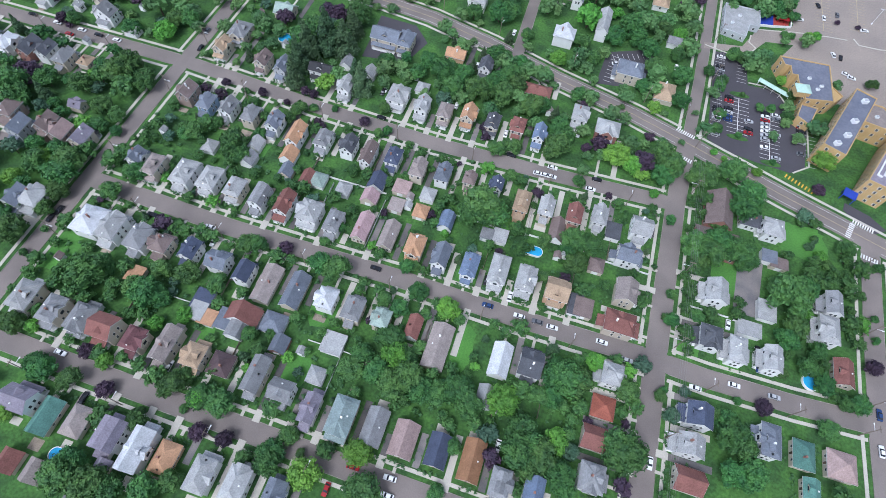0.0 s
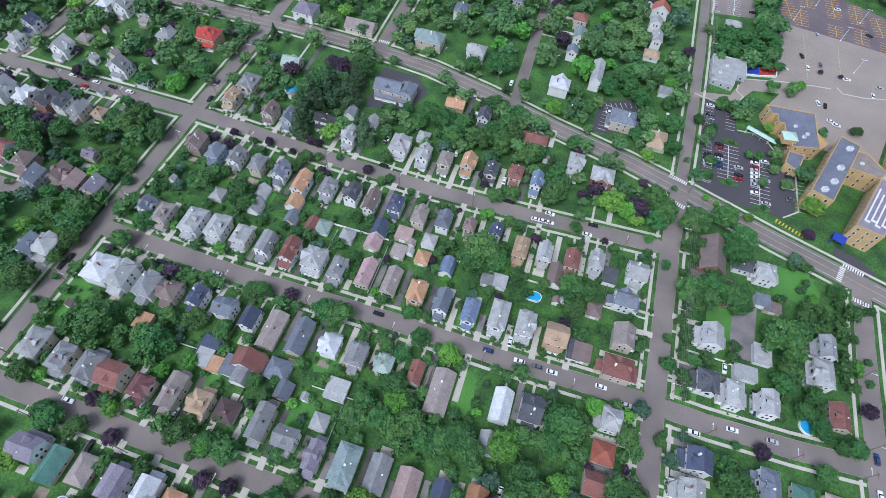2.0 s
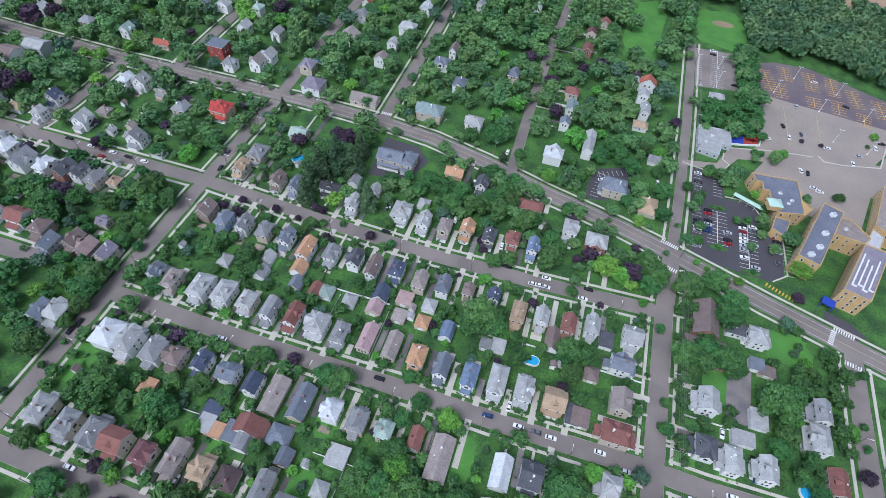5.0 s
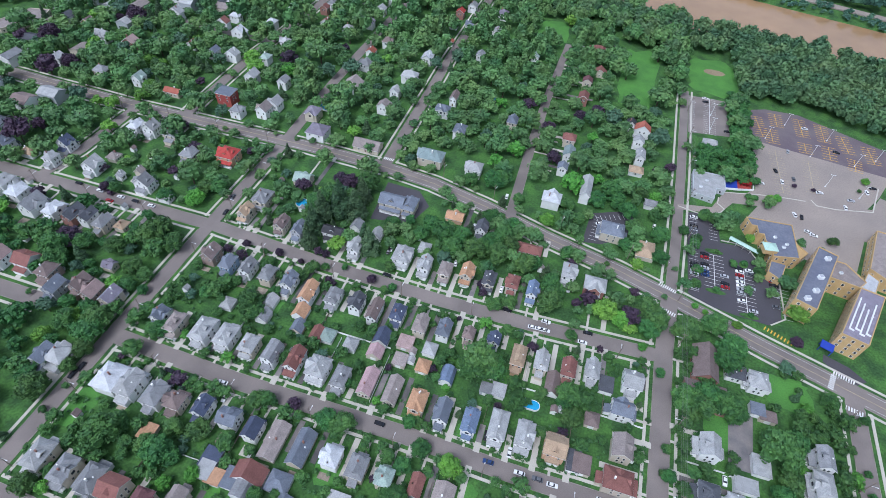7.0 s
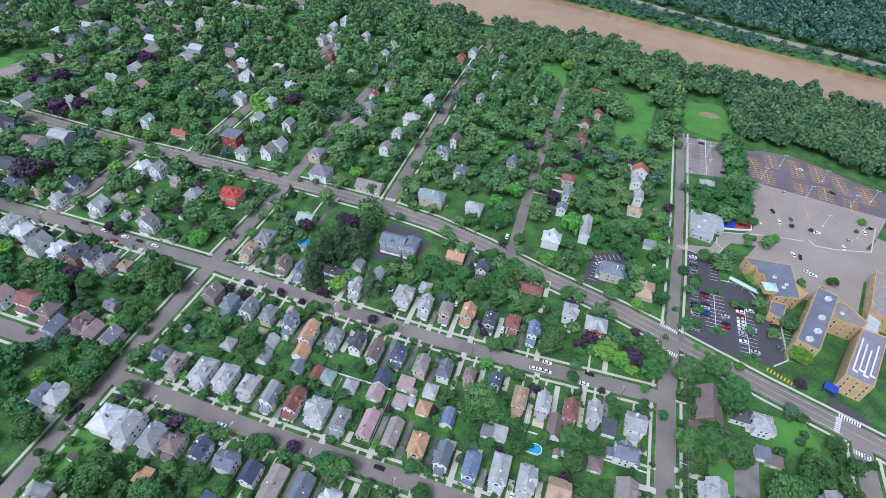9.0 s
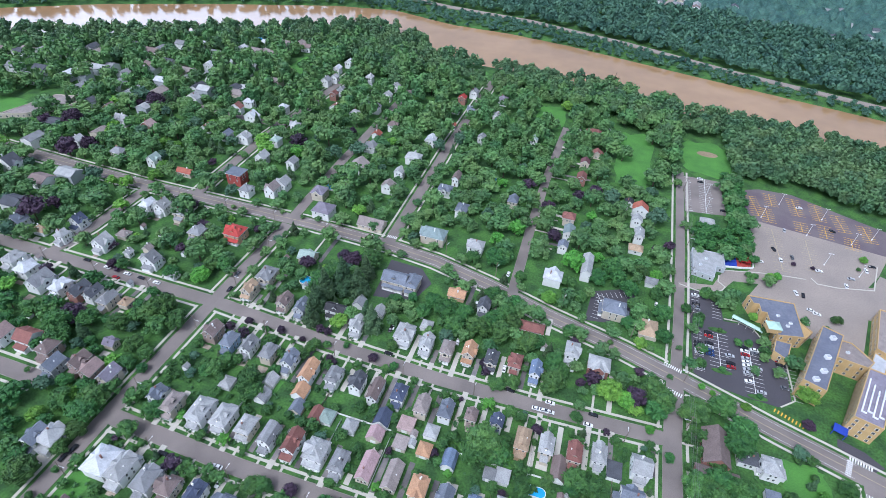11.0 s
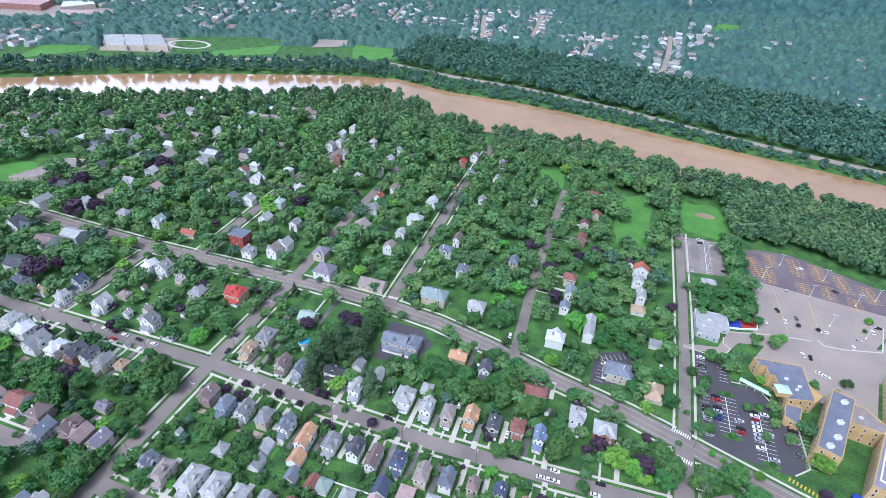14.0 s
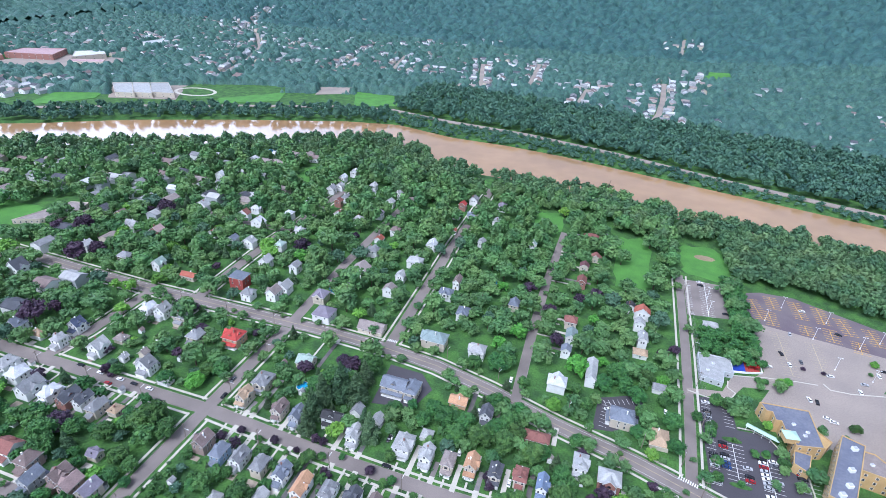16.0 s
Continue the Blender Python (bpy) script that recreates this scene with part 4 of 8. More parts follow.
# ---- where the single trees stand: x, y, crown radius, foliage ----
TREES = []
TREES.append(("corner yard trees", [
    (11.5, 182.7, 6, "green"), (39.2, 182.8, 4.2, "green"),
]))
TREES.append(("beech trees", [
    (-371.1, 357.4, 9.8, "purple"), (-405.3, 301.9, 10.2, "purple"), (-367.8, 278.9, 7.4, "purple"), (-384.5, 351.7, 5.6, "purple"), (-270.5, 543.4, 6.5, "purple"),
]))
TREES.append(("yard trees west", [
    (-150.1, 51, 8.4, "green"), (-147.9, 57.2, 5.6, "green"), (-187, 149.6, 11.2, "green"), (-198.9, 154.3, 8.4, "green"), (-201.5, 148.2, 7.4, "green"), (-124.9, 51.4, 7.4, "green"), (-131.3, 52.5, 5.6, "green"), (-115.4, 64.5, 5.6, "green"), (-125.8, 62.7, 4.7, "green"), (-120.2, 51.7, 4.7, "green"), (-116.1, 42.5, 3.7, "bright"), (-108.1, 48.9, 3.7, "bright"), (-102.1, 64.3, 4.7, "green"), (-163.8, 25.5, 5.6, "green"), (-143.5, 14.4, 5.6, "green"), (-132.5, 14.1, 4.7, "green"), (-124.8, 23.5, 3.7, "bright"), (-96.9, 23.1, 7.4, "green"), (-85.6, 23.2, 5.6, "green"), (-78.4, 23, 7.4, "green"), (-86.4, 22.1, 4.7, "bright"), (-96.1, 27.3, 4.7, "green"), (-133.9, 24.9, 3.7, "purple"), (-119.2, 14.6, 3.7, "purple"), (-81, 12, 3.7, "purple"), (-71.7, 12.5, 3.7, "purple"), (-203.9, 91.3, 6.5, "green"), (-203.3, 94.6, 4.7, "bright"), (-208.5, 81.3, 4.7, "bright"), (-189.5, 88.5, 8.4, "green"), (-189.8, 95.7, 7.4, "green"), (-186.1, 81.1, 7.4, "green"), (-182.4, 52.4, 9.3, "green"), (-191.3, 58.6, 7.4, "green"), (-186.5, 72.3, 4.7, "green"), (-211.7, 100, 4.7, "green"),
]))
TREES.append(("yard trees north", [
    (-215.4, 180, 5.6, "green"), (-197.7, 183.4, 6.5, "bright"), (-198, 194, 5.6, "green"), (-191.3, 196.6, 5.6, "green"), (-252.5, 174.8, 3.7, "purple"), (-246.1, 176, 4.7, "green"), (-241.1, 126, 8.4, "green"), (-240, 133.5, 7.4, "purple"), (-230.4, 134.1, 6.5, "green"), (-213.7, 136.5, 6.5, "green"), (-235.3, 119.6, 7.4, "green"), (-196.6, 128.4, 5.6, "green"), (-188.5, 126.6, 4.7, "green"), (-191.9, 117.2, 5.6, "green"), (-183.9, 118.3, 5.6, "green"), (-224.4, 119.8, 3.7, "blue"), (-219.6, 123.5, 3.7, "green"), (-153, 163.6, 2.8, "purple"), (-133.5, 164, 2.8, "purple"), (-120.2, 162.8, 1.9, "purple"), (-114.7, 172, 2.8, "purple"), (-110.1, 171.7, 2.8, "purple"), (-80, 163.3, 3.7, "purple"), (-111.5, 159.3, 4.7, "green"), (-106.3, 163.2, 2.8, "green"), (-96.5, 166.7, 3.7, "green"), (-74.1, 174.4, 3.7, "green"), (-123.4, 185.6, 6.5, "spruce"), (-121.5, 174.7, 5.6, "spruce"),
]))
TREES.append(("grove trees", [
    (-131.6, 203.7, 7.4, "green"), (-127, 211.2, 8.4, "green"), (-115.9, 204, 8.4, "spruce"), (-113.7, 213.1, 7.4, "green"), (-123.2, 195.6, 7.4, "spruce"), (-106.8, 204.2, 7.4, "spruce"), (-108.2, 218.7, 6.5, "spruce"), (-120.3, 228.5, 6.5, "purple"), (-127.4, 229.4, 5.6, "purple"), (-110, 231.4, 7.4, "green"), (-88.7, 182.1, 6.5, "spruce"), (-94.3, 188.1, 4.7, "spruce"), (-83.7, 204.1, 5.6, "green"), (-75.7, 211.7, 3.7, "green"), (-63.2, 211, 6.5, "green"), (-54.3, 206.9, 7.4, "green"), (-66.3, 202.1, 5.6, "green"), (-44, 207.5, 6.5, "green"), (-47, 197.9, 6.5, "green"), (-34.4, 199.7, 7.4, "green"), (-26.8, 209.8, 6.5, "green"), (-21.6, 200.5, 7.4, "green"), (-20.9, 215.4, 7.4, "green"), (-16.4, 209.6, 6.5, "green"), (-17.6, 227.4, 5.6, "green"), (-31.5, 227.8, 6.5, "green"), (-27, 234.1, 6.5, "green"), (-31.3, 204.9, 5.6, "green"), (-5.3, 198.6, 7.4, "green"),
]))
TREES.append(("avenue trees", [
    (9.2, 191.2, 6.5, "green"), (10.3, 177.8, 7.4, "green"), (12.9, 187.7, 5.6, "green"), (-1.4, 201.8, 5.6, "green"), (14.6, 217, 4.7, "green"), (-24.1, 179.5, 3.7, "purple"), (-22.7, 175.2, 2.8, "purple"), (-15.7, 168.7, 4.7, "green"), (-8.3, 172.2, 4.7, "green"), (-52.1, 256.9, 5.6, "green"), (-38.5, 259.9, 7.4, "green"), (-33.2, 264.5, 7.4, "green"), (-20.3, 252.1, 5.6, "green"), (39.1, 183, 7.4, "bright"), (46.7, 180.2, 5.6, "bright"), (51.4, 182.9, 6.5, "purple"), (59.5, 190.5, 7.4, "green"), (64, 185.1, 7.4, "green"), (61, 179.5, 6.5, "green"), (54, 186.4, 5.6, "green"), (-0.3, 238.7, 5.6, "bright"), (8.7, 256.2, 5.6, "green"), (16.9, 246.3, 4.7, "green"), (37.3, 218.4, 5.6, "green"), (45.6, 235.1, 4.7, "green"), (49.1, 249.9, 6.5, "green"), (44.6, 262, 6.5, "green"), (37.3, 271.1, 6.5, "green"), (32.9, 278.1, 7.4, "green"), (25.5, 266.5, 6.5, "green"), (50.5, 282.4, 5.6, "green"), (60.3, 282.4, 4.7, "bright"), (60.3, 265.5, 4.7, "green"), (64, 248.9, 6.5, "green"), (64.6, 230.8, 5.6, "green"),
]))
TREES.append(("mid block trees", [
    (-129.5, 128.1, 7.4, "green"), (-124, 124.7, 5.6, "green"), (-149.2, 129.4, 5.6, "green"), (-152.5, 127.2, 4.7, "green"), (-143.6, 138.8, 3.7, "green"), (-13.1, 132.1, 10.2, "green"), (-15.5, 127.9, 8.4, "green"), (-7.5, 131.4, 7.4, "green"), (-122.3, 139.3, 3.7, "green"), (-160.2, 101.4, 5.6, "green"), (-173.8, 108.9, 4.7, "green"), (-163.4, 99.3, 4.7, "green"), (-165.2, 88.4, 5.6, "green"), (-114.7, 153.3, 3.7, "green"), (-71.3, 159, 2.8, "green"), (-68.1, 162.1, 2.8, "green"), (-34.9, 96.2, 3.7, "green"), (-31.8, 97.8, 2.8, "green"), (-68.2, 104.6, 3.7, "green"), (27.9, 129.5, 6.5, "green"), (34.3, 129.3, 5.6, "green"), (26.6, 125.7, 4.7, "green"), (7.3, 118.9, 4.7, "green"), (-5.4, 155.8, 3.7, "green"), (24.8, 163.3, 3.7, "green"), (-92.2, 147.6, 2.8, "green"), (-97.9, 126.3, 2.8, "green"), (-73.9, 134.3, 3.7, "green"), (-50.4, 140.1, 2.8, "green"), (-71.3, 96.7, 2.8, "green"), (-20.1, 103.7, 1.9, "green"), (-30.4, 120.1, 2.8, "green"), (67.9, 156.9, 4.7, "green"), (58.7, 152.7, 3.7, "green"), (59.3, 169.1, 3.7, "bright"), (19.3, 109.6, 3.7, "green"), (-95.4, 101.5, 2.8, "purple"), (16.7, 127.2, 3.7, "green"), (31.2, 119.7, 5.6, "green"),
]))
TREES.append(("lower block trees", [
    (-96, 85.5, 4.7, "green"), (-100.3, 84, 4.7, "green"), (-68.2, 85, 5.6, "green"), (-60.6, 84.5, 6.5, "green"), (-84.8, 88, 3.7, "purple"), (-31.6, 77.1, 4.7, "green"), (-38.3, 79.1, 3.7, "green"), (-26.7, 86.5, 4.7, "green"), (-12.8, 83.2, 5.6, "bright"), (-30.4, 64.6, 6.5, "green"), (-26.2, 59.1, 6.5, "bright"), (-19.3, 52.2, 7.4, "green"), (-23.2, 47.9, 6.5, "green"), (-30.9, 51.1, 5.6, "green"), (-12.9, 49.2, 6.5, "green"), (-6.8, 50.4, 5.6, "green"), (-0.3, 53.2, 7.4, "green"), (4.9, 49.9, 6.5, "green"), (16.2, 54.6, 6.5, "bright"), (35.5, 70.3, 8.4, "green"), (32.5, 70.7, 7.4, "green"), (39.8, 70.9, 7.4, "green"), (46.4, 80.7, 4.7, "bright"), (59, 73.4, 5.6, "green"), (25.3, 47.3, 6.5, "green"), (29.3, 42.6, 7.4, "green"), (26, 39.6, 7.4, "green"), (33.6, 41.1, 7.4, "green"), (37.6, 47.6, 5.6, "bright"), (40.6, 36.9, 6.5, "green"), (43.3, 34.1, 5.6, "green"), (43.5, 45.8, 3.7, "blue"), (61.2, 50.9, 8.4, "green"), (57.5, 51.8, 7.4, "green"), (3.5, 34.7, 3.7, "green"), (30.3, 35.5, 5.6, "green"),
]))
TREES.append(("front trees", [
    (-90.4, 17.7, 4.7, "green"), (-54.6, 13.4, 6.5, "green"), (-54.1, 17.7, 4.7, "green"), (-54.5, 10.7, 5.6, "green"), (-41, 10.4, 6.5, "bright"), (-45.3, 16.7, 4.7, "green"), (-37.3, 20.1, 5.6, "green"), (-51.2, 20.6, 4.7, "green"), (-26.2, 22.8, 5.6, "bright"), (-20.5, 11.6, 7.4, "green"), (2.3, 19, 6.5, "green"), (-72.5, 41.1, 3.7, "green"), (-86.8, 34, 3.7, "green"), (-102.8, 9.5, 4.7, "green"), (-62.6, 9.3, 3.7, "green"), (-147.3, 15.6, 4.7, "green"), (-147.1, -1.3, 5.6, "bright"), (-115.3, -9, 5.6, "green"), (-115, -13.7, 7.4, "green"), (-104.6, -13.8, 7.4, "green"), (-81.4, -4.3, 4.7, "green"), (-87.4, -9.9, 6.5, "green"), (-98.3, -12.5, 5.6, "green"), (-81.4, 49.6, 3.7, "green"), (-75.4, 44.6, 3.7, "green"), (-40.1, 49.1, 5.6, "green"), (-38.3, 55.6, 4.7, "green"), (-73.8, 52.5, 2.8, "green"), (-23, 59.4, 5.6, "green"), (27.7, 61, 4.7, "green"), (32.6, 62.7, 4.7, "green"),
]))
TREES.append(("east trees", [
    (79.7, 185.5, 7.4, "green"), (76.3, 183.3, 6.5, "green"), (99.9, 180.3, 8.4, "green"), (92.3, 191.9, 7.4, "green"), (97.6, 173, 8.4, "green"), (84.4, 143.9, 8.4, "green"), (78.8, 145.4, 7.4, "green"), (88.1, 150.2, 7.4, "green"), (89.7, 202.3, 6.5, "bright"), (84.6, 204.9, 5.6, "bright"), (96.9, 198.5, 5.6, "green"), (96.6, 147.3, 7.4, "green"), (101.1, 145.5, 5.6, "green"), (81.6, 139.2, 4.7, "green"), (73.1, 108.3, 3.7, "green"), (82.8, 112.9, 3.7, "green"), (117.1, 132.3, 10.2, "green"), (114.1, 137.4, 5.6, "green"), (125.6, 140, 5.6, "green"), (120.8, 120, 5.6, "green"), (117.4, 113.9, 5.6, "green"), (143.7, 166.8, 4.7, "green"), (136, 156.3, 2.8, "green"), (129.9, 113.6, 4.7, "green"), (125.4, 104.9, 4.7, "green"), (131.6, 100, 4.7, "green"), (116.8, 100.3, 2.8, "green"), (97.5, 68.9, 7.4, "green"), (95.2, 73.6, 5.6, "green"), (102.5, 66.8, 5.6, "green"), (105.2, 57.8, 6.5, "green"), (98.9, 55.9, 5.6, "green"),
]))
TREES.append(("east street trees", [
    (110.1, 83.9, 3.7, "purple"), (132.9, 83.1, 4.7, "green"), (144.8, 96.6, 4.7, "green"), (140.3, 95.4, 3.7, "green"), (85.5, 130.2, 2.8, "green"), (76.8, 70, 3.7, "blue"), (91.9, 75, 3.7, "green"), (73.4, 79.2, 1.9, "green"), (100.7, 83.8, 1.9, "green"), (154.8, 136.7, 5.6, "green"), (158.1, 162.5, 5.6, "green"), (151.7, 113.5, 5.6, "purple"), (154.5, 126.8, 4.7, "green"), (71, 109.3, 2.8, "green"), (72.2, 120.2, 2.8, "green"), (72.3, 76.3, 2.8, "green"), (105.3, 198.7, 4.7, "bright"), (134.7, 215.2, 6.5, "bright"), (133.2, 197.4, 3.7, "purple"), (96.2, 277, 4.7, "green"), (90.1, 277, 4.7, "green"), (85.5, 255.8, 3.7, "green"), (84.3, 250.9, 3.7, "green"), (85.5, 230.2, 3.7, "green"), (84.6, 219.9, 3.7, "green"), (77.9, 259.6, 3.7, "green"), (116.4, 267.5, 3.7, "bright"), (120.7, 256, 3.7, "green"), (105.4, 242.7, 2.8, "green"), (119.2, 240.8, 3.7, "green"), (132.9, 278.4, 3.7, "green"), (130.6, 308.7, 3.7, "bright"), (118.5, 307.6, 2.8, "green"), (164, 281.2, 3.7, "green"),
]))


# ---- trees ----
def crown_points(r, height, seed, clumps, cards, size, cone=False, hull=2):
    """Leaf cards of one crown: many small tilted quads on clumps that together make an uneven dome."""
    g = np.random.default_rng(seed)
    verts, faces = [], []
    centres, radii = [], []
    for i in range(clumps):
        if cone:
            t = (i + 0.5) / clumps
            ang, rad = g.uniform(0, 2 * np.pi), r * (1 - t) * g.uniform(0.45, 0.75)
            centres.append((rad * np.cos(ang), rad * np.sin(ang), height * (0.08 + 0.88 * t)))
            radii.append(r * (0.42 * (1 - t) + 0.12))
        else:
            ang, up = g.uniform(0, 2 * np.pi), g.uniform(-0.35, 1)
            k = np.sqrt(max(0, 1 - up * up)) * g.uniform(0.50, 0.76)
            centres.append((r * k * np.cos(ang), r * k * np.sin(ang), height * (0.42 + 0.34 * up)))
            radii.append(r * g.uniform(0.24, 0.37))
    if not cone:
        centres.append((0, 0, height * 0.5)); radii.append(r * 0.70)
    C, R = np.array(centres), np.array(radii)
    for c, rr in zip(C, R):
        # a rough closed body under the leaves
        grid = np.linspace(-1, 1, hull + 1)
        for axis in range(3):
            for sign in (-1, 1):
                for i in range(hull):
                    for j in range(hull):
                        q = []
                        for a, b in ((grid[i], grid[j]), (grid[i + 1], grid[j]), (grid[i + 1], grid[j + 1]), (grid[i], grid[j + 1])):
                            w = np.roll(np.array([sign, a, b * sign]), axis)
                            w = w / np.linalg.norm(w)
                            wob = 0.86 + 0.16 * math.sin(9.1 * w[0] + 3 * c[0] + 7.3 * w[1] + 5.7 * w[2] + c[1] * 5)
                            q.append((c + w * rr * wob * np.array([1, 1, 0.85])).tolist())
                        faces.append([len(verts) + k for k in range(4)])
                        verts.extend(q)
        n = int(cards * (rr / r) ** 2 * 8)
        d = g.normal(size=(n, 3))
        d /= np.linalg.norm(d, axis=1, keepdims=True)
        d[:, 2] = np.where(d[:, 2] < -0.45, -d[:, 2], d[:, 2])
        p = c + d * rr * g.uniform(0.8, 1.08, size=(n, 1)) * np.array([1, 1, 0.85])
        inside = np.zeros(n, bool)
        for c2, r2 in zip(C, R):
            if c2 is not c:
                inside |= np.linalg.norm((p - c2) / np.array([1, 1, 0.85]), axis=1) < r2 * 0.72
        p, d = p[~inside], d[~inside]
        nn = d + g.normal(size=d.shape) * 0.5
        nn /= np.linalg.norm(nn, axis=1, keepdims=True)
        u = np.cross(nn, g.normal(size=nn.shape))
        u /= np.linalg.norm(u, axis=1, keepdims=True)
        v = np.cross(nn, u)
        s = size * g.uniform(0.6, 1.25, size=(len(p), 1))
        b = len(verts)
        quad = np.stack([p - u * s, p - v * s * 0.7 + nn * s * 0.15, p + u * s, p + v * s * 0.7 + nn * s * 0.15], 1).reshape(-1, 3)
        verts.extend(quad.tolist())
        faces.extend((np.arange(len(p))[:, None] * 4 + np.arange(4) + b).tolist())
    return verts, faces


def crown_mesh(key, r, height, seed, clumps, cards, size, mat, cone=False):
    v, f = crown_points(r, height, seed, clumps, cards, size, cone, 1)
    me = bpy.data.meshes.new("crown")
    me.from_pydata(v, [], f)
    me.materials.append(mat)
    return me


def trunk_mesh(height, r):
    """A tapered trunk with five limbs."""
    bm = bmesh.new()
    g = random.Random(3)

    def limb(p, q, r0, r1, n=6):
        p, q = Vector(p), Vector(q)
        z = (q - p).normalized()
        x = z.orthogonal().normalized()
        y = z.cross(x)
        A = [bm.verts.new(p + (x * math.cos(6.283 * i / n) + y * math.sin(6.283 * i / n)) * r0) for i in range(n)]
        B = [bm.verts.new(q + (x * math.cos(6.283 * i / n) + y * math.sin(6.283 * i / n)) * r1) for i in range(n)]
        for i in range(n):
            bm.faces.new((A[i], A[(i + 1) % n], B[(i + 1) % n], B[i]))
        bm.faces.new(B)
    limb((0, 0, -0.3), (0, 0, height * 0.45), r, r * 0.65)
    limb((0, 0, height * 0.45), (0.1, 0.1, height * 0.8), r * 0.65, r * 0.2)
    for i in range(5):
        t = 6.283 * i / 5 + g.uniform(-0.3, 0.3)
        k = height * g.uniform(0.2, 0.32)
        limb((0, 0, height * g.uniform(0.22, 0.42)), (math.cos(t) * k, math.sin(t) * k, height * g.uniform(0.5, 0.7)), r * 0.4, r * 0.12, 5)
    return to_mesh("trunk", bm, [M_BARK])


CROWNS = {}
for leaf in ("green", "bright", "blue", "purple", "spruce"):
    CROWNS[leaf] = [crown_mesh(leaf, 1.0 if leaf == "spruce" else 1.0, 3.4 if leaf == "spruce" else 1.75, 11 + 7 * k + len(leaf), 46 if leaf == "spruce" else 28 + 4 * k, 40 if leaf == "spruce" else 52, 0.075 if leaf != "spruce" else 0.08, LEAF[leaf], leaf == "spruce") for k in range(4 if leaf == "green" else 2)]
TRUNK = trunk_mesh(1.75, 0.055)
trng = random.Random(5)
LABELS = {"green": "full green deciduous tree with a rounded crown", "bright": "bright yellow-green deciduous tree with a full crown", "blue": "blue-green ornamental tree with a dense crown", "purple": "dark purple-leaved maple with a dense crown", "spruce": "tall dark green spruce with a pointed crown"}


def tree(x, y, r, leaf, group):
    s = r * 0.97
    m = pose(x, y, float(land(x, y)), 0, 0, trng.uniform(0, 360)) @ Matrix.Diagonal((s * trng.uniform(0.92, 1.08), s * trng.uniform(0.92, 1.08), s * trng.uniform(0.9, 1.1), 1))
    root = place("tree", TRUNK, None, m, LABELS[leaf], "tree", group)
    place("crown", trng.choice(CROWNS[leaf]), root)
    return root


for group, rows in TREES:
    for x, y, r, leaf in rows:
        tree(x, y, min(r, max(2.0, float(street_gap(np.array([x]), np.array([y]))[0]) + 5.0)), leaf, group)

# groves and yard trees of the western and northern blocks
GROVES = []
GROVES.append(("south west grove", [
    (-193.4, 58.8, 6.8, "green"), (-181.5, 64.4, 4.5, "green"), (-205.8, 66.3, 5.8, "green"), (-199, 71.7, 5.1, "green"), (-206.3, 81.8, 5.3, "bright"), (-187, 87, 6.7, "green"), (-165.7, 89.7, 5.7, "green"), (-198.8, 96.2, 6.9, "green"), (-210.3, 99.1, 6.3, "bright"), (-234.2, 99.5, 7.1, "green"), (-161.1, 99.5, 5.4, "green"), (-175.4, 102.9, 5, "green"), (-187.9, 103.6, 5, "green"), (-181.9, 120.4, 4.7, "green"), (-222.2, 121.2, 2.1, "blue"), (-236.1, 122.1, 7.5, "green"), (-193.5, 127.7, 5.8, "green"), (-156, 127.9, 4.7, "green"), (-262.4, 129.1, 6.1, "green"), (-249.3, 129.7, 7.7, "green"), (-236.3, 130.3, 5.4, "green"), (-133.2, 130.5, 6.5, "green"), (-147.5, 136.7, 4.8, "green"), (-228.7, 137.4, 6.1, "green"),
]))
GROVES.append(("south west grove", [
    (-212.7, 138.3, 6, "green"), (-194.4, 142.5, 6.8, "green"), (-209.2, 144.7, 5.5, "green"), (-193.1, 155.1, 9.5, "green"), (-281.8, 156.7, 4.7, "purple"),
]))
GROVES.append(("west corner grove", [
    (-12.4, 168, 6.7, "green"), (25.7, 170.9, 3.6, "green"), (-247.6, 172.4, 3, "purple"), (-5.4, 174.2, 5.2, "green"), (61.3, 178.3, 6.4, "green"), (99.4, 179.8, 10, "green"), (11.6, 180.3, 6.5, "green"), (-193, 180.8, 6.5, "green"), (39.3, 181.1, 7.8, "bright"), (-87.4, 181.7, 2.5, "spruce"), (-215.2, 182.3, 6.6, "green"), (51.1, 185.4, 5.7, "purple"), (80.8, 187, 7.2, "green"), (-266.2, 189, 3.7, "purple"), (9.2, 192.9, 6.7, "green"), (-122.8, 193, 5.3, "green"), (64.1, 193.7, 7.9, "green"), (-185.3, 193.9, 4.2, "green"), (96.7, 194.5, 6.5, "green"), (133.6, 195.3, 3.1, "purple"), (-1.8, 196.9, 6.8, "green"), (-209.3, 197.7, 9.2, "green"), (-83, 198.6, 5.6, "green"), (-223.8, 200.1, 4.4, "purple"),
]))
GROVES.append(("west corner grove", [
    (-234.1, 201.6, 6.9, "green"), (-191.9, 201.8, 4.9, "green"), (-42.3, 202.8, 7.8, "green"), (-13.5, 202.9, 6.1, "green"), (-69.4, 203.7, 5.8, "green"), (-87.5, 204, 5.9, "green"), (88.3, 204.3, 7.4, "green"), (-24.6, 205.1, 7, "green"), (69, 205.5, 5.5, "green"), (-113, 208.9, 3.5, "spruce"), (-123.8, 209.8, 8.5, "green"), (-78.1, 209.9, 4.8, "green"), (-44.1, 210.9, 7.3, "green"), (-57.8, 212.6, 8.6, "green"), (-135.7, 213, 2.5, "spruce"), (-339.1, 214.1, 8.4, "green"), (-268.3, 214.3, 7.2, "green"), (132.1, 214.5, 6.6, "bright"),
]))
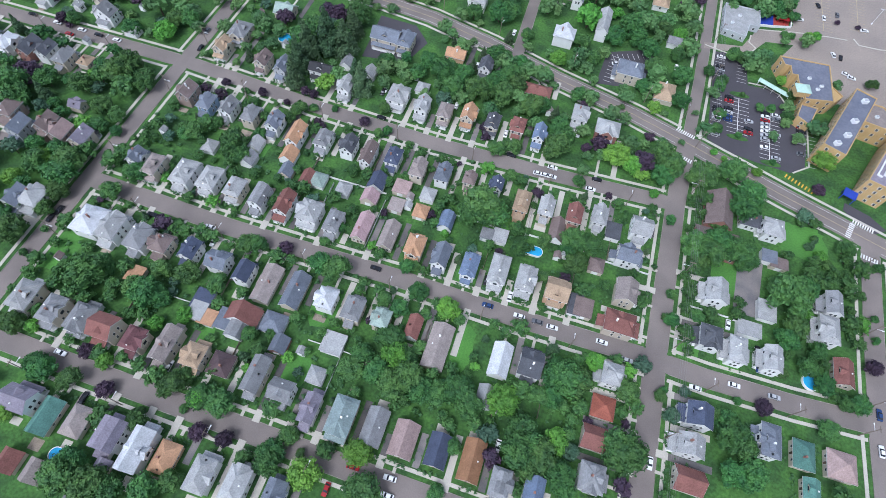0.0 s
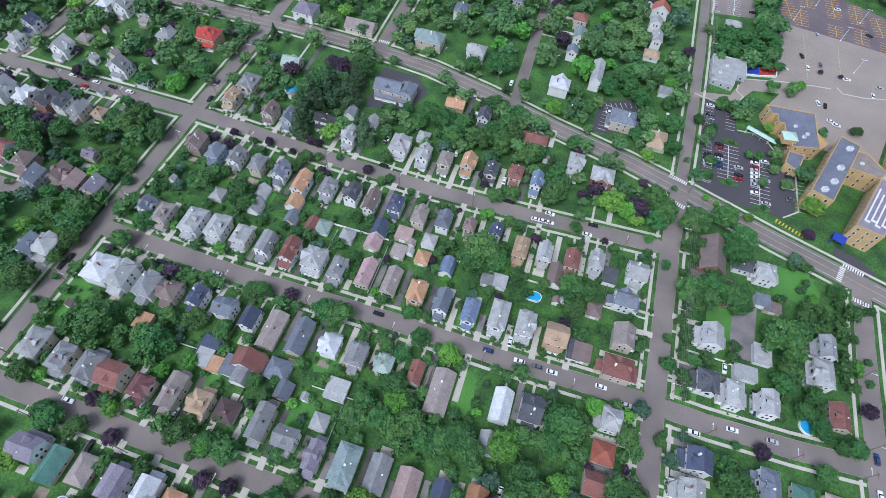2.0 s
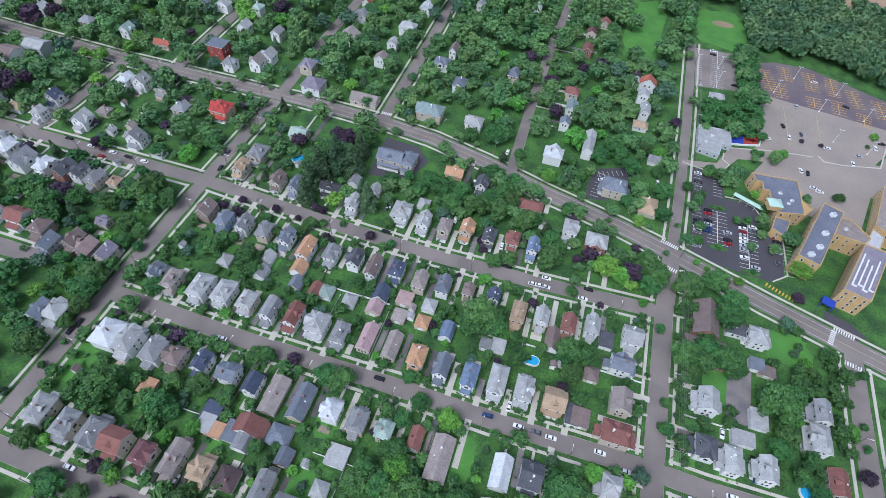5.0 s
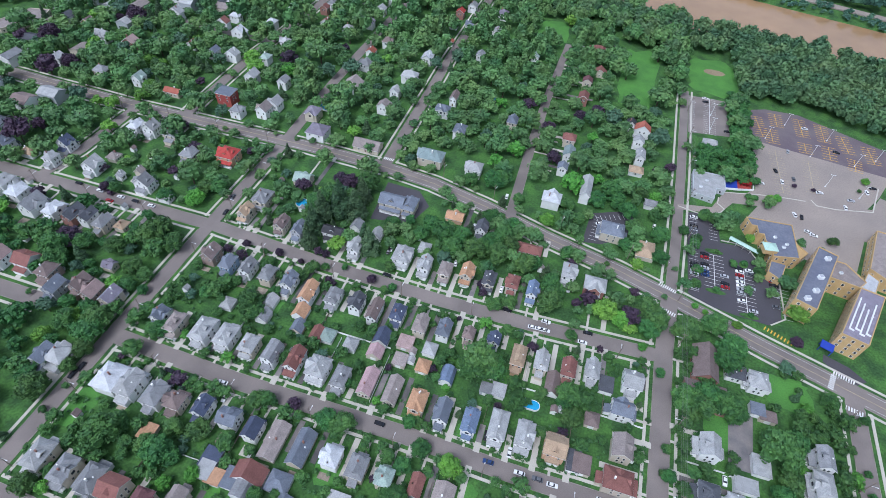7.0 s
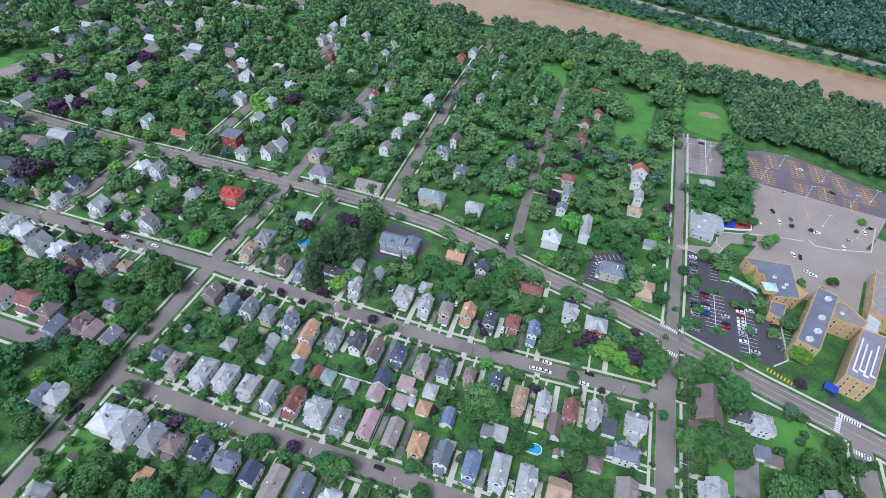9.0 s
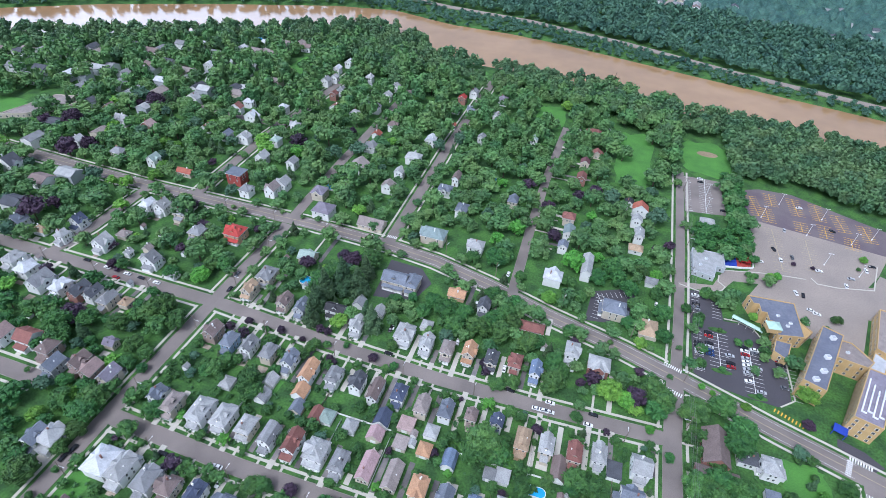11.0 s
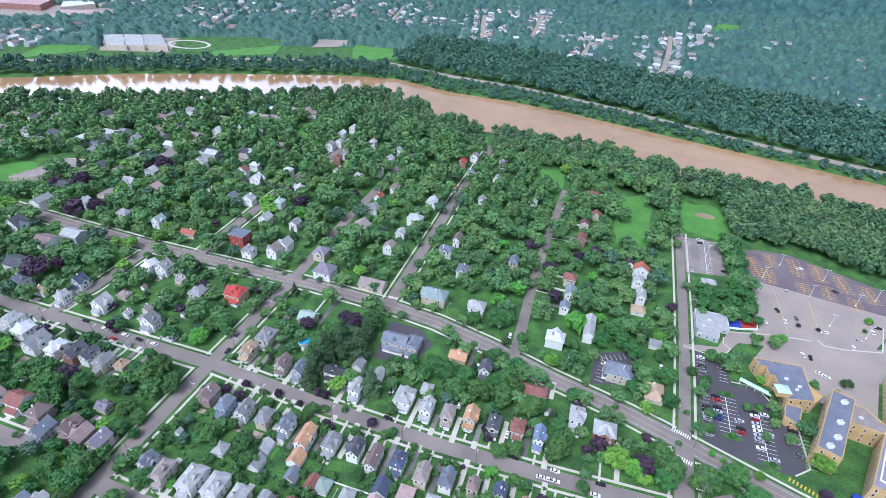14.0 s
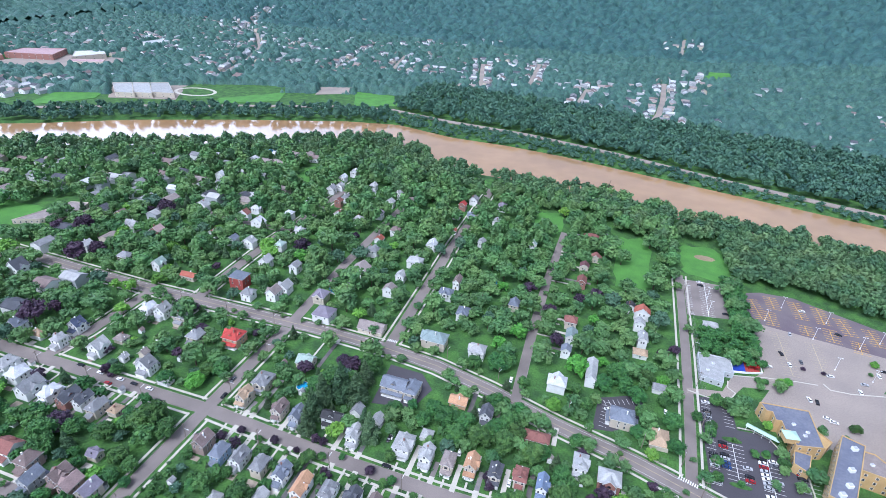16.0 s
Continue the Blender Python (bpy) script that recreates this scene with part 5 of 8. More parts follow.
GROVES.append(("avenue grove", [
    (-19.8, 215.4, 6.4, "green"), (15.4, 215.7, 3.9, "green"), (-324.7, 216.7, 9.4, "green"), (78.7, 217, 4.2, "green"), (-109.9, 217.7, 4.3, "green"), (-213.3, 218.4, 5.8, "green"), (-179.1, 220.4, 6.3, "green"), (-307.4, 220.5, 10, "green"), (-25.9, 222.4, 7.2, "green"), (38.1, 224.2, 5.6, "green"), (111.8, 224.2, 3.4, "green"), (-295.1, 225.5, 7.4, "green"), (124.5, 227.1, 3.8, "green"), (73.9, 227.9, 4.3, "green"), (-311.2, 230.2, 6.8, "green"), (67.1, 230.6, 6.2, "green"), (-124.3, 230.7, 6, "purple"), (-15.3, 231, 4.1, "green"), (-245.9, 232.6, 9.3, "green"), (52, 233.7, 5.7, "green"), (132.4, 234.5, 6.2, "green"), (118.1, 235.5, 3.4, "green"), (-29.5, 235.7, 6.7, "green"), (-46.5, 236.8, 2.5, "green"),
]))
GROVES.append(("avenue grove", [
    (0.7, 237.1, 4.7, "green"), (-58.6, 237.3, 3.7, "green"), (-183.5, 242.1, 4.9, "green"), (-144.3, 242.7, 6.5, "green"), (-115.2, 242.8, 9.3, "green"), (-260.9, 242.8, 4.1, "purple"), (-247, 243.1, 4.1, "purple"), (80.9, 243.7, 4.1, "green"), (-194.2, 244, 3.3, "green"), (50.9, 244.5, 5.8, "green"), (10.3, 245.5, 5.3, "green"), (118.6, 246.5, 4.1, "green"), (-20.8, 248.3, 4.2, "green"), (-222.4, 251.8, 7.5, "green"), (21.9, 252.3, 4.2, "green"), (-47.4, 252.3, 2.5, "green"), (-58.2, 253.6, 4.2, "green"), (-90.7, 258, 4.2, "green"), (75.9, 258.2, 5.5, "green"), (-173, 258.8, 6.8, "green"), (-188.7, 258.9, 5.1, "green"), (-79.6, 259.4, 4.2, "green"), (-162, 260, 7.4, "green"), (-209.5, 260.4, 6.9, "green"),
]))
GROVES.append(("avenue grove", [
    (-307.6, 261.8, 5.8, "green"),
]))
GROVES.append(("north yards", [
    (-194.9, 263, 7.6, "green"), (-146.2, 263.2, 7.4, "green"), (-101.8, 265.4, 4, "green"), (-123.4, 266.1, 5.4, "green"), (-331, 266.4, 7.9, "green"), (59.9, 266.8, 6, "green"), (-392.8, 267.2, 8.1, "green"), (-286.3, 268.1, 4.7, "green"), (-347.5, 268.2, 6.4, "green"), (-258.3, 271.6, 5.4, "green"), (65.7, 271.8, 6.9, "green"), (99.5, 272, 6.8, "green"), (144.6, 272, 3.6, "green"), (-35.2, 273.9, 7.2, "green"), (-417.5, 275.8, 9.2, "green"), (-13.7, 277.3, 7.9, "green"), (104.4, 278.8, 5.6, "green"), (-368.8, 280.3, 7.4, "purple"), (40.7, 282.4, 7.8, "green"), (66.6, 288, 5.8, "green"), (-62.4, 288, 5.4, "green"), (-12.8, 291.1, 5.3, "green"), (-157.2, 292, 9.9, "green"), (-300.2, 292.7, 7.3, "green"),
]))
GROVES.append(("north yards", [
    (-269.7, 294.7, 4, "purple"), (-44.5, 295.1, 9.1, "green"), (-220.2, 295.5, 7.1, "green"), (34.2, 296.1, 7, "green"), (-346.7, 296.5, 6.3, "green"), (-410.9, 299.1, 11.5, "purple"), (118, 299.6, 3.2, "green"),
]))
GROVES.append(("north yards", [
    (62.3, 301.5, 8, "green"), (-105.6, 302.7, 11.3, "green"), (129.8, 304.1, 4.9, "green"), (-67.3, 304.6, 4.2, "green"), (15.5, 305.3, 4.3, "green"), (60.4, 308.3, 4.7, "purple"), (-158.5, 308.6, 11.5, "green"), (-294.8, 309, 10, "green"), (-45.7, 310, 7.7, "green"), (-20.3, 311.5, 5.9, "green"), (-443.6, 312.2, 11.2, "green"), (-332.2, 312.7, 7.7, "green"), (-188.1, 313.1, 10, "green"), (-148.6, 316.7, 7.9, "green"), (68.7, 317.5, 4.1, "purple"), (-319.6, 318.1, 10.7, "green"), (87.9, 320.2, 4.1, "green"), (21.5, 321.1, 6.6, "green"), (-178.3, 321.5, 8.9, "green"), (-64.5, 322.9, 9, "green"), (105.3, 322.9, 7.4, "green"), (-215.3, 328.6, 6.7, "bright"), (-203.4, 329, 9.1, "green"), (117.7, 330.7, 5.1, "green"),
]))
GROVES.append(("north yards", [
    (-15.7, 331.4, 5.4, "purple"), (-122.3, 336, 8.1, "green"), (-35.6, 338.7, 7.1, "green"), (-60.7, 338.9, 7.4, "green"), (-152.1, 341.3, 7.5, "green"),
]))
GROVES.append(("north gardens", [
    (-257.3, 345, 6.1, "bright"), (-9.6, 345.3, 7.8, "green"), (-505.9, 346, 10.6, "green"), (-392.3, 346.8, 10.2, "green"), (80.4, 347.3, 5.3, "green"), (-429.1, 348.7, 11.5, "green"), (-66.4, 350.6, 8.9, "green"), (-201.3, 353.8, 11.5, "green"), (-34.6, 355.2, 6.5, "purple"), (-373.5, 355.3, 11.5, "purple"), (-21.9, 356.3, 5.6, "green"), (-230.6, 356.6, 8.8, "green"), (-186.9, 360, 9.5, "green"), (-258.7, 360.3, 6.3, "bright"), (120.8, 360.3, 7.6, "green"), (-56.1, 363.5, 9.1, "green"), (-274.5, 364.4, 3.1, "spruce"), (-480.9, 364.5, 8.8, "green"), (-299.2, 364.9, 9.2, "green"), (14.9, 367.2, 5.6, "purple"), (113.7, 367.3, 6.5, "green"), (62.8, 367.6, 6.6, "green"), (-43.9, 368.5, 6.6, "green"), (-84.9, 369.5, 8.4, "green"),
]))
GROVES.append(("north gardens", [
    (-68.3, 376.4, 9.3, "green"), (-468.2, 377.5, 11.5, "green"), (-231.8, 383.2, 7.3, "green"), (36.8, 384.5, 6.6, "green"), (-140.2, 385.1, 8.9, "green"), (-212.1, 386.2, 8.2, "green"), (-448.3, 386.8, 10, "green"), (14.9, 388.5, 9.2, "green"), (114.4, 388.6, 7.5, "green"),
]))
GROVES.append(("river street yards", [
    (-384.5, 395.5, 9.9, "green"), (-426, 397.3, 11.1, "green"), (57.6, 397.3, 10.4, "green"), (75.3, 402.7, 9.7, "green"), (-161.6, 408.3, 8.3, "green"), (111.1, 409.7, 7.7, "green"), (-72.6, 414.1, 7.2, "green"), (-290.3, 418.4, 9.9, "green"), (-304.9, 418.4, 8.9, "green"), (72.6, 421.3, 6.9, "green"), (-327.7, 421.7, 9, "green"), (117.8, 422.1, 7.6, "green"), (-355.8, 422.9, 11.5, "green"), (65.9, 423.2, 4.3, "purple"), (-2.4, 423.5, 6.2, "green"), (-62.5, 423.8, 9.1, "green"), (31.9, 428.1, 8, "green"), (-180.6, 429.4, 9.6, "bright"), (-160.1, 432.4, 10.6, "green"), (-52.2, 433.6, 8.3, "green"), (17.3, 437, 9, "green"), (-401.8, 438.8, 11.5, "green"),
]))
GROVES.append(("riverside yards", [
    (72.6, 445.2, 8, "green"), (-138.7, 448.1, 7.8, "green"), (23.4, 450, 9.2, "green"), (-93, 456.1, 8.7, "green"), (-295.4, 458.4, 9.4, "green"), (56, 469.3, 9.3, "green"), (-321.7, 477.1, 9.7, "green"), (-241.4, 483.7, 7.4, "green"), (-156.9, 486.3, 11.4, "green"), (-10.7, 492.6, 8.9, "green"), (-66.6, 493.2, 11.1, "green"), (55.3, 497.3, 10.7, "green"), (30, 498.2, 10.8, "green"), (-234.5, 502.5, 7.6, "green"), (-25.5, 505.1, 6.1, "bright"), (-291.8, 516.5, 11.2, "green"), (-276.1, 524.1, 11.5, "green"), (-149.3, 526.8, 11.5, "green"), (12.2, 528.6, 11.5, "green"), (44.1, 529.6, 11.5, "green"), (59.4, 549.8, 10.4, "green"), (-0.8, 550.6, 11.5, "green"), (72.8, 562.7, 9.5, "green"), (28.9, 564.1, 11.5, "green"),
]))
GROVES.append(("riverside yards", [
    (13.2, 587, 11.5, "green"),
]))

# ---- what must stay clear of trees: streets, houses, lots and open lawns ----
BLOCKED = [(x, y, w / 2, d / 2) for _, _, rows in HOUSES for x, y, w, d, *_ in rows] + [(x, y, w / 2, d / 2) for _, rows in GARAGES for x, y, w, d, *_ in rows]
LAWNS = [(42, 437, 17, 52), (101, 465, 21, 34), (-37, 486, 15, 26), (-307, 498, 11, 32), (-125, 556, 10, 14), (105, 345, 32, 92), (165, 345, 62, 82), (120, 245, 46, 46), (165, 215, 30, 50), (200, 250, 45, 60),
         (-137, 236, 15, 14), (-8, 262, 11, 16), (-60, 275, 14, 14), (35, 250, 16, 18), (-86, 224, 18, 18), (112, 170, 12, 12), (-480, 300, 30, 20), (-470, 318, 26, 24), (100, 140, 14, 12)]


def clear(x, y, r):
    """Whether a tree of crown radius r may stand at x, y."""
    for bx, by, a, b in BLOCKED:
        front = 2.0 if by > 255 else 0.0  # open front yards of the northern blocks
        if abs(x - bx) < a + r * 0.45 and -b - r * 0.45 - front < y - by < b + r * 0.45:
            return False
    for bx, by, a, b in LAWNS:
        if abs(x - bx) < a + r * 0.5 and abs(y - by) < b + r * 0.5:
            return False
    return float(street_gap(np.array([x]), np.array([y]))[0]) > 1.2


frng = random.Random(21)
FILLED = {}
STANDING = [(x, y, r) for _, rows in TREES for x, y, r, _ in rows]


for group, rows in GROVES:
    for x, y, r, leaf in rows:
        r = min(r, max(2.0, float(street_gap(np.array([x]), np.array([y]))[0]) + 4.0))
        if any((x - a) ** 2 + (y - b) ** 2 < ((r + c) * 0.42) ** 2 for a, b, c in STANDING):
            continue
        STANDING.append((x, y, r))
        FILLED.setdefault((group, leaf), []).append((x, y, r))


def fill(group, x0, x1, y0, y1, count, r0, r1, tries=14, crowd=0.62):
    for _ in range(count):
        for _ in range(tries):
            x, y, r = frng.uniform(x0, x1), frng.uniform(y0, y1), frng.uniform(r0, r1)
            if y > bank(NEAR_BANK, x) - 22 or not clear(x, y, r):
                continue
            if any((x - a) ** 2 + (y - b) ** 2 < ((r + c) * crowd) ** 2 for a, b, c in STANDING):
                continue
            STANDING.append((x, y, r))
            leaf = frng.choices(("green", "bright", "blue", "purple", "spruce"), (80, 6, 6, 4, 4))[0]
            FILLED.setdefault((group, leaf), []).append((x, y, r if leaf != "spruce" else r * 0.6))
            break


# ---- woods: crowns beyond counting, as one mesh each ----
def mass(name, verts, size, mats, label, category):
    """One mesh from an array of equal polygons: verts is (polygons, size, 3)."""
    n = len(verts)
    me = bpy.data.meshes.new(name)
    me.vertices.add(n * size)
    me.vertices.foreach_set("co", verts.astype(np.float32).ravel())
    me.loops.add(n * size)
    me.loops.foreach_set("vertex_index", np.arange(n * size, dtype=np.int32))
    me.polygons.add(n)
    me.polygons.foreach_set("loop_start", np.arange(0, n * size, size, dtype=np.int32))
    me.polygons.foreach_set("loop_total", np.full(n, size, dtype=np.int32))
    me.update(calc_edges=True)
    for m in mats:
        me.materials.append(m)
    return place(name, me, None, None, label, category, kind="stuff")


def template(seed, clumps, cards, size, hull=2):
    v, f = crown_points(1.0, 2.2, seed, clumps, cards, size, False, hull)
    return np.array(v).reshape(-1, 4, 3)


def woods(name, xy, radii, temps, mat, label, seed, lift=0.0):
    g = np.random.default_rng(seed)
    out = []
    zs = land(xy[:, 0], xy[:, 1])
    for i, ((x, y), r, z) in enumerate(zip(xy, radii, zs)):
        t = temps[i % len(temps)]
        a = g.uniform(0, 6.283)
        c, s = math.cos(a), math.sin(a)
        k = np.array([r * g.uniform(0.9, 1.1), r * g.uniform(0.9, 1.1), r * g.uniform(0.85, 1.2)])
        p = t @ np.array([[c, s, 0], [-s, c, 0], [0, 0, 1]]) * k
        out.append(p + np.array([x, y, z + lift]))
    return mass(name, np.concatenate(out), 4, [mat], label, "woods")


def scatter(n, x0, x1, y0, y1, test, seed, gap=0.0):
    g = np.random.default_rng(seed)
    xy = np.stack([g.uniform(x0, x1, n), g.uniform(y0, y1, n)], 1)
    xy = xy[test(xy[:, 0], xy[:, 1])]
    if gap:
        seen, keep = set(), []
        for p in xy:
            k = (int(p[0] // gap), int(p[1] // gap))
            if k not in seen:
                seen.add(k)
                keep.append(p)
        xy = np.array(keep)
    return xy


def off_lawns(x, y, pad=3):
    ok = np.ones(len(x), bool)
    for bx, by, a, b in BLOCKED:
        ok &= ~((abs(x - bx) < a + pad + 2) & (y - by < b + pad) & (y - by > -b - pad - 5))
    for bx, by, a, b in LAWNS:
        ok &= ~((abs(x - bx) < a + pad) & (abs(y - by) < b + pad))
    return ok & (street_gap(x, y) > 3)


WEST_HOMES = scatter(900, -700, -300, 395, 560, lambda x, y: (y < bank(NEAR_BANK, x) - 70) & off_lawns(x, y, 8), 43, 27)
AVENUE_HOMES = scatter(700, -900, -330, 100, 395, lambda x, y: (x < -340) & off_lawns(x, y, 9), 45, 30)
BLOCKED += [(x, y, 5, 5) for x, y in WEST_HOMES.tolist() + AVENUE_HOMES.tolist()]

MID = [template(40 + k, 9, 13, 0.18, 1) for k in range(4)]
LOW = [template(60 + k, 5, 8, 0.24, 1) for k in range(4)]
YARD = [template(20 + k, 14, 20, 0.135, 1) * np.array([1, 1, 0.85]) for k in range(4)]

fill("north block trees", -108, 66, 262, 400, 120, 4, 9)
fill("north west block trees", -258, -110, 262, 400, 90, 4, 9)
fill("corner block trees", -345, -256, 262, 400, 70, 4, 9)
fill("west block trees", -300, -184, 180, 250, 55, 2.5, 6)
fill("west yard trees", -300, -188, 20, 162, 110, 3, 7)
fill("avenue yard trees", -178, 64, 176, 246, 90, 2.5, 6)
fill("backyard trees", -176, 64, 96, 162, 130, 1.5, 3.8)
fill("lower backyard trees", -176, 64, 24, 86, 120, 1.5, 4.5)
fill("east yard trees", 76, 150, 96, 180, 45, 2, 5)
fill("south yard trees", -176, 150, -30, 82, 50, 2, 5)
fill("far west trees", -480, -300, 100, 400, 260, 4.5, 9.5)
fill("far east trees", 160, 230, 60, 180, 40, 3, 6)
for (group, leaf), rows in FILLED.items():
    rows = np.array(rows)
    temps = YARD if leaf != "spruce" else [np.array([v.co for v in me.vertices]).reshape(-1, 4, 3) for me in CROWNS[leaf]]
    stand = woods("yard_trees", rows[:, :2], rows[:, 2], temps, M_SHADE if leaf == "green" and rows[:, 1].mean() > 180 else LEAF[leaf], LABELS[leaf].replace(" tree", " trees").replace("a ", "").replace("crown", "crowns"), len(rows))
    stand["category"] = "trees"
    trunks = []
    tv = np.array([v.co for v in TRUNK.vertices])
    tf = [np.array([tv[i] for i in p.vertices]) for p in TRUNK.polygons if len(p.vertices) == 4]
    for x, y, r in rows:
        trunks.append(np.stack(tf) * r + np.array([x, y, 0]))
    mass("trunks", np.concatenate(trunks), 4, [M_BARK], "grey-brown trunks under yard trees", "trunks")

g0 = np.random.default_rng(9)
xy = scatter(9000, -900, 520, 395, 700, lambda x, y: (y < bank(NEAR_BANK, x) - 3) & (y > bank(NEAR_BANK, x) - np.where(x > 60, 110, np.where(x > -190, 62, 120))) & off_lawns(x, y), 1, 8.5)
woods("river_woods", xy, g0.uniform(5, 8.5, len(xy)), MID, M_WOODS, "dense green riverside woods with uneven crowns", 2)
xy = scatter(6000, -700, -10, 395, 600, lambda x, y: (y < bank(NEAR_BANK, x) - 60) & off_lawns(x, y, 2) & (x < -112) & (np.sin(x / 15.0 + y / 40.0) * np.sin(y / 17.0 - x / 50.0) > -0.62), 3, 14.5)
woods("neighbourhood_trees", xy, g0.uniform(5.5, 11, len(xy)), MID, M_SHADE, "green shade trees among distant houses", 4)
xy = scatter(2500, -110, 75, 395, 560, lambda x, y: (y < bank(NEAR_BANK, x) - 40) & off_lawns(x, y, 2), 13, 12)
woods("end_of_street_trees", xy, g0.uniform(4, 9, len(xy)), MID, M_SHADE, "green shade trees by the end of the street", 14)
xy = scatter(3000, -900, -300, 180, 395, lambda x, y: (x < -480) & off_lawns(x, y, 2), 15, 12)
woods("western_trees", xy, g0.uniform(5, 8.5, len(xy)), LOW, M_SHADE, "green shade trees in the western blocks", 16)
xy = scatter(900, 84, 125, 322, 432, lambda x, y: ((x > 112) | ((x > 84) & (y > 325) & (y < 352) & (x < 108)) | ((x > 104) & (y < 352))) & (x < 124) & ((x > 112) | (y < 352)), 19, 6)
woods("lot_strip_trees", xy, g0.uniform(3, 5.5, len(xy)), YARD, LEAF["green"], "row of green trees between two parking lots", 20)
xy = scatter(2500, 118, 520, 300, 560, lambda x, y: (y < bank(NEAR_BANK, x) - 3) & (y > np.interp(x, [110, 165, 225, 330, 520], [430, 440, 415, 330, 300])), 17, 9)
woods("lot_side_woods", xy, g0.uniform(5, 8.5, len(xy)), MID, M_WOODS, "dense green woods beside the parking lot", 18)


# ---- beyond the river ----
HIGHWAY = [(-1200, 330), (-900, 490), (-760, 575), (-660, 640), (-552, 700), (-410, 776), (-330, 795), (-230, 775), (-110, 765), (20, 733), (150, 687), (285, 652), (430, 610), (700, 528), (1100, 375)]
bm = bmesh.new()
strip(bm, dense(HIGHWAY, 20), 11, 1.2, 0, 2.0)
obj("road", bm, M_OLDLOT, kind="structure", label="pale highway along the far bank", category="road")


def inside(poly, x, y):
    """Whether points lie inside a convex plan of corners (counter-clockwise)."""
    ok = np.ones(np.shape(x), bool)
    for (ax, ay), (bx, by) in zip(poly, poly[1:] + poly[:1]):
        ok &= (bx - ax) * (y - ay) - (by - ay) * (x - ax) > 0
    return ok


FIELDS = [("playing field beside a school", M_LAWN, [(-806, 560), (-758, 640), (-775, 672), (-836, 640)]),
          ("mown playing field by the highway", M_LAWN, [(-585, 700), (-512, 760), (-533, 815), (-622, 762)]),
          ("bright mown playing field at the river bend", M_LAWN, [(-392, 786), (-330, 828), (-362, 884), (-434, 880)]),
          ("grey sports court", M_OLDLOT, [(-484, 826), (-437, 862), (-449, 908), (-504, 882)]),
          ("worn grass round a running track", M_GRASS, [(-690, 712), (-632, 700), (-560, 770), (-520, 850), (-600, 840), (-700, 786)]),
          ("pale yard round school wings", M_OLDLOT, [(-745, 652), (-652, 690), (-700, 775), (-800, 712)]),
          ("meadow on a hillside", M_LAWN, [(170, 1290), (238, 1325), (240, 1392), (196, 1392)])]
# streets beyond the river: line, whether its asphalt shows between the trees
FAR_STREETS = [([(62, 902), (79, 986), (90, 1100), (97, 1253)], 1), ([(138, 1491), (151, 1626)], 1), ([(-58, 974), (-50, 1123)], 1), ([(-162, 1087), (-178, 1331)], 1), ([(-240, 1011), (-298, 1263)], 1),
               ([(-445, 1062), (-488, 1261)], 1), ([(-555, 991), (-573, 1140), (-593, 1324)], 1), ([(121, 1163), (159, 1354)], 0), ([(-404, 1103), (-330, 1124), (-270, 1127)], 0), ([(-421, 1241), (-320, 1271), (-169, 1315)], 0),
               ([(-606, 1335), (-455, 1431), (-290, 1507)], 0), ([(-79, 1079), (-31, 1161), (68, 1161)], 0), ([(-20, 993), (46, 1008)], 0)]
TOWN_STREETS = [([(-699, 843), (-762, 1035), (-824, 1167), (-951, 1342), (-1158, 1513)], 1), ([(-843, 940), (-727, 913)], 0), ([(-992, 1312), (-1166, 1741)], 1), ([(-830, 1262), (-653, 1170)], 0), ([(-1185, 1163), (-1044, 1103)], 0),
                ([(-1239, 1460), (-1037, 1400)], 0), ([(-1336, 983), (-1250, 1050)], 0), ([(-883, 725), (-841, 737)], 0), ([(-940, 600), (-849, 638)], 1), ([(-960, 640), (-865, 680)], 0),
                ([(-998, 929), (-904, 935)], 0), ([(-996, 1142), (-858, 1172)], 0), ([(-724, 1021), (-642, 1041)], 0), ([(-1300, 800), (-1180, 960), (-1100, 1010)], 1), ([(-960, 1010), (-880, 1050)], 0)]


def far_fields(x, y):
    """Open ground beyond the river: playing fields, the school's grounds and the town's car park."""
    f = inside([(-1130, 715), (-1040, 700), (-890, 830), (-960, 905), (-1110, 870)], x, y)
    f = f | inside([(-1060, 1020), (-1000, 1015), (-995, 1095), (-1055, 1100)], x, y) | inside([(-1190, 750), (-1140, 730), (-1040, 810), (-1080, 890), (-1160, 850)], x, y)
    for _, _, poly in FIELDS:
        f = f | inside(poly, x, y)
    return f


def open_far(x, y):
    return (y > bank(FAR_BANK, x) + 1) & ~far_fields(x, y) & (line_distance(HIGHWAY, x, y) > 9)


hrng = random.Random(41)
HOMES = [(200, 910), (235, 910), (307, 1020), (361, 1021), (353, 940), (391, 965), (443, 1093), (288, 875), (416, 1179), (292, 1325), (315, 1269), (186, 1255), (247, 1278), (238, 1075), (-31, 1561), (0, 1378)]
for line, _ in FAR_STREETS + TOWN_STREETS:
    for side in (-1, 1, -2.7, 2.7):
        for x, y in dense(line, 19, side * 15):
            x, y = x + hrng.uniform(-4, 4), y + hrng.uniform(-4, 4)
            if hrng.random() < (0.75 if abs(side) < 2 else 0.4) and all((x - a) ** 2 + (y - b) ** 2 > 260 for a, b in HOMES) and bool(open_far(np.array([x]), np.array([y]))[0]):
                HOMES.append((x, y))
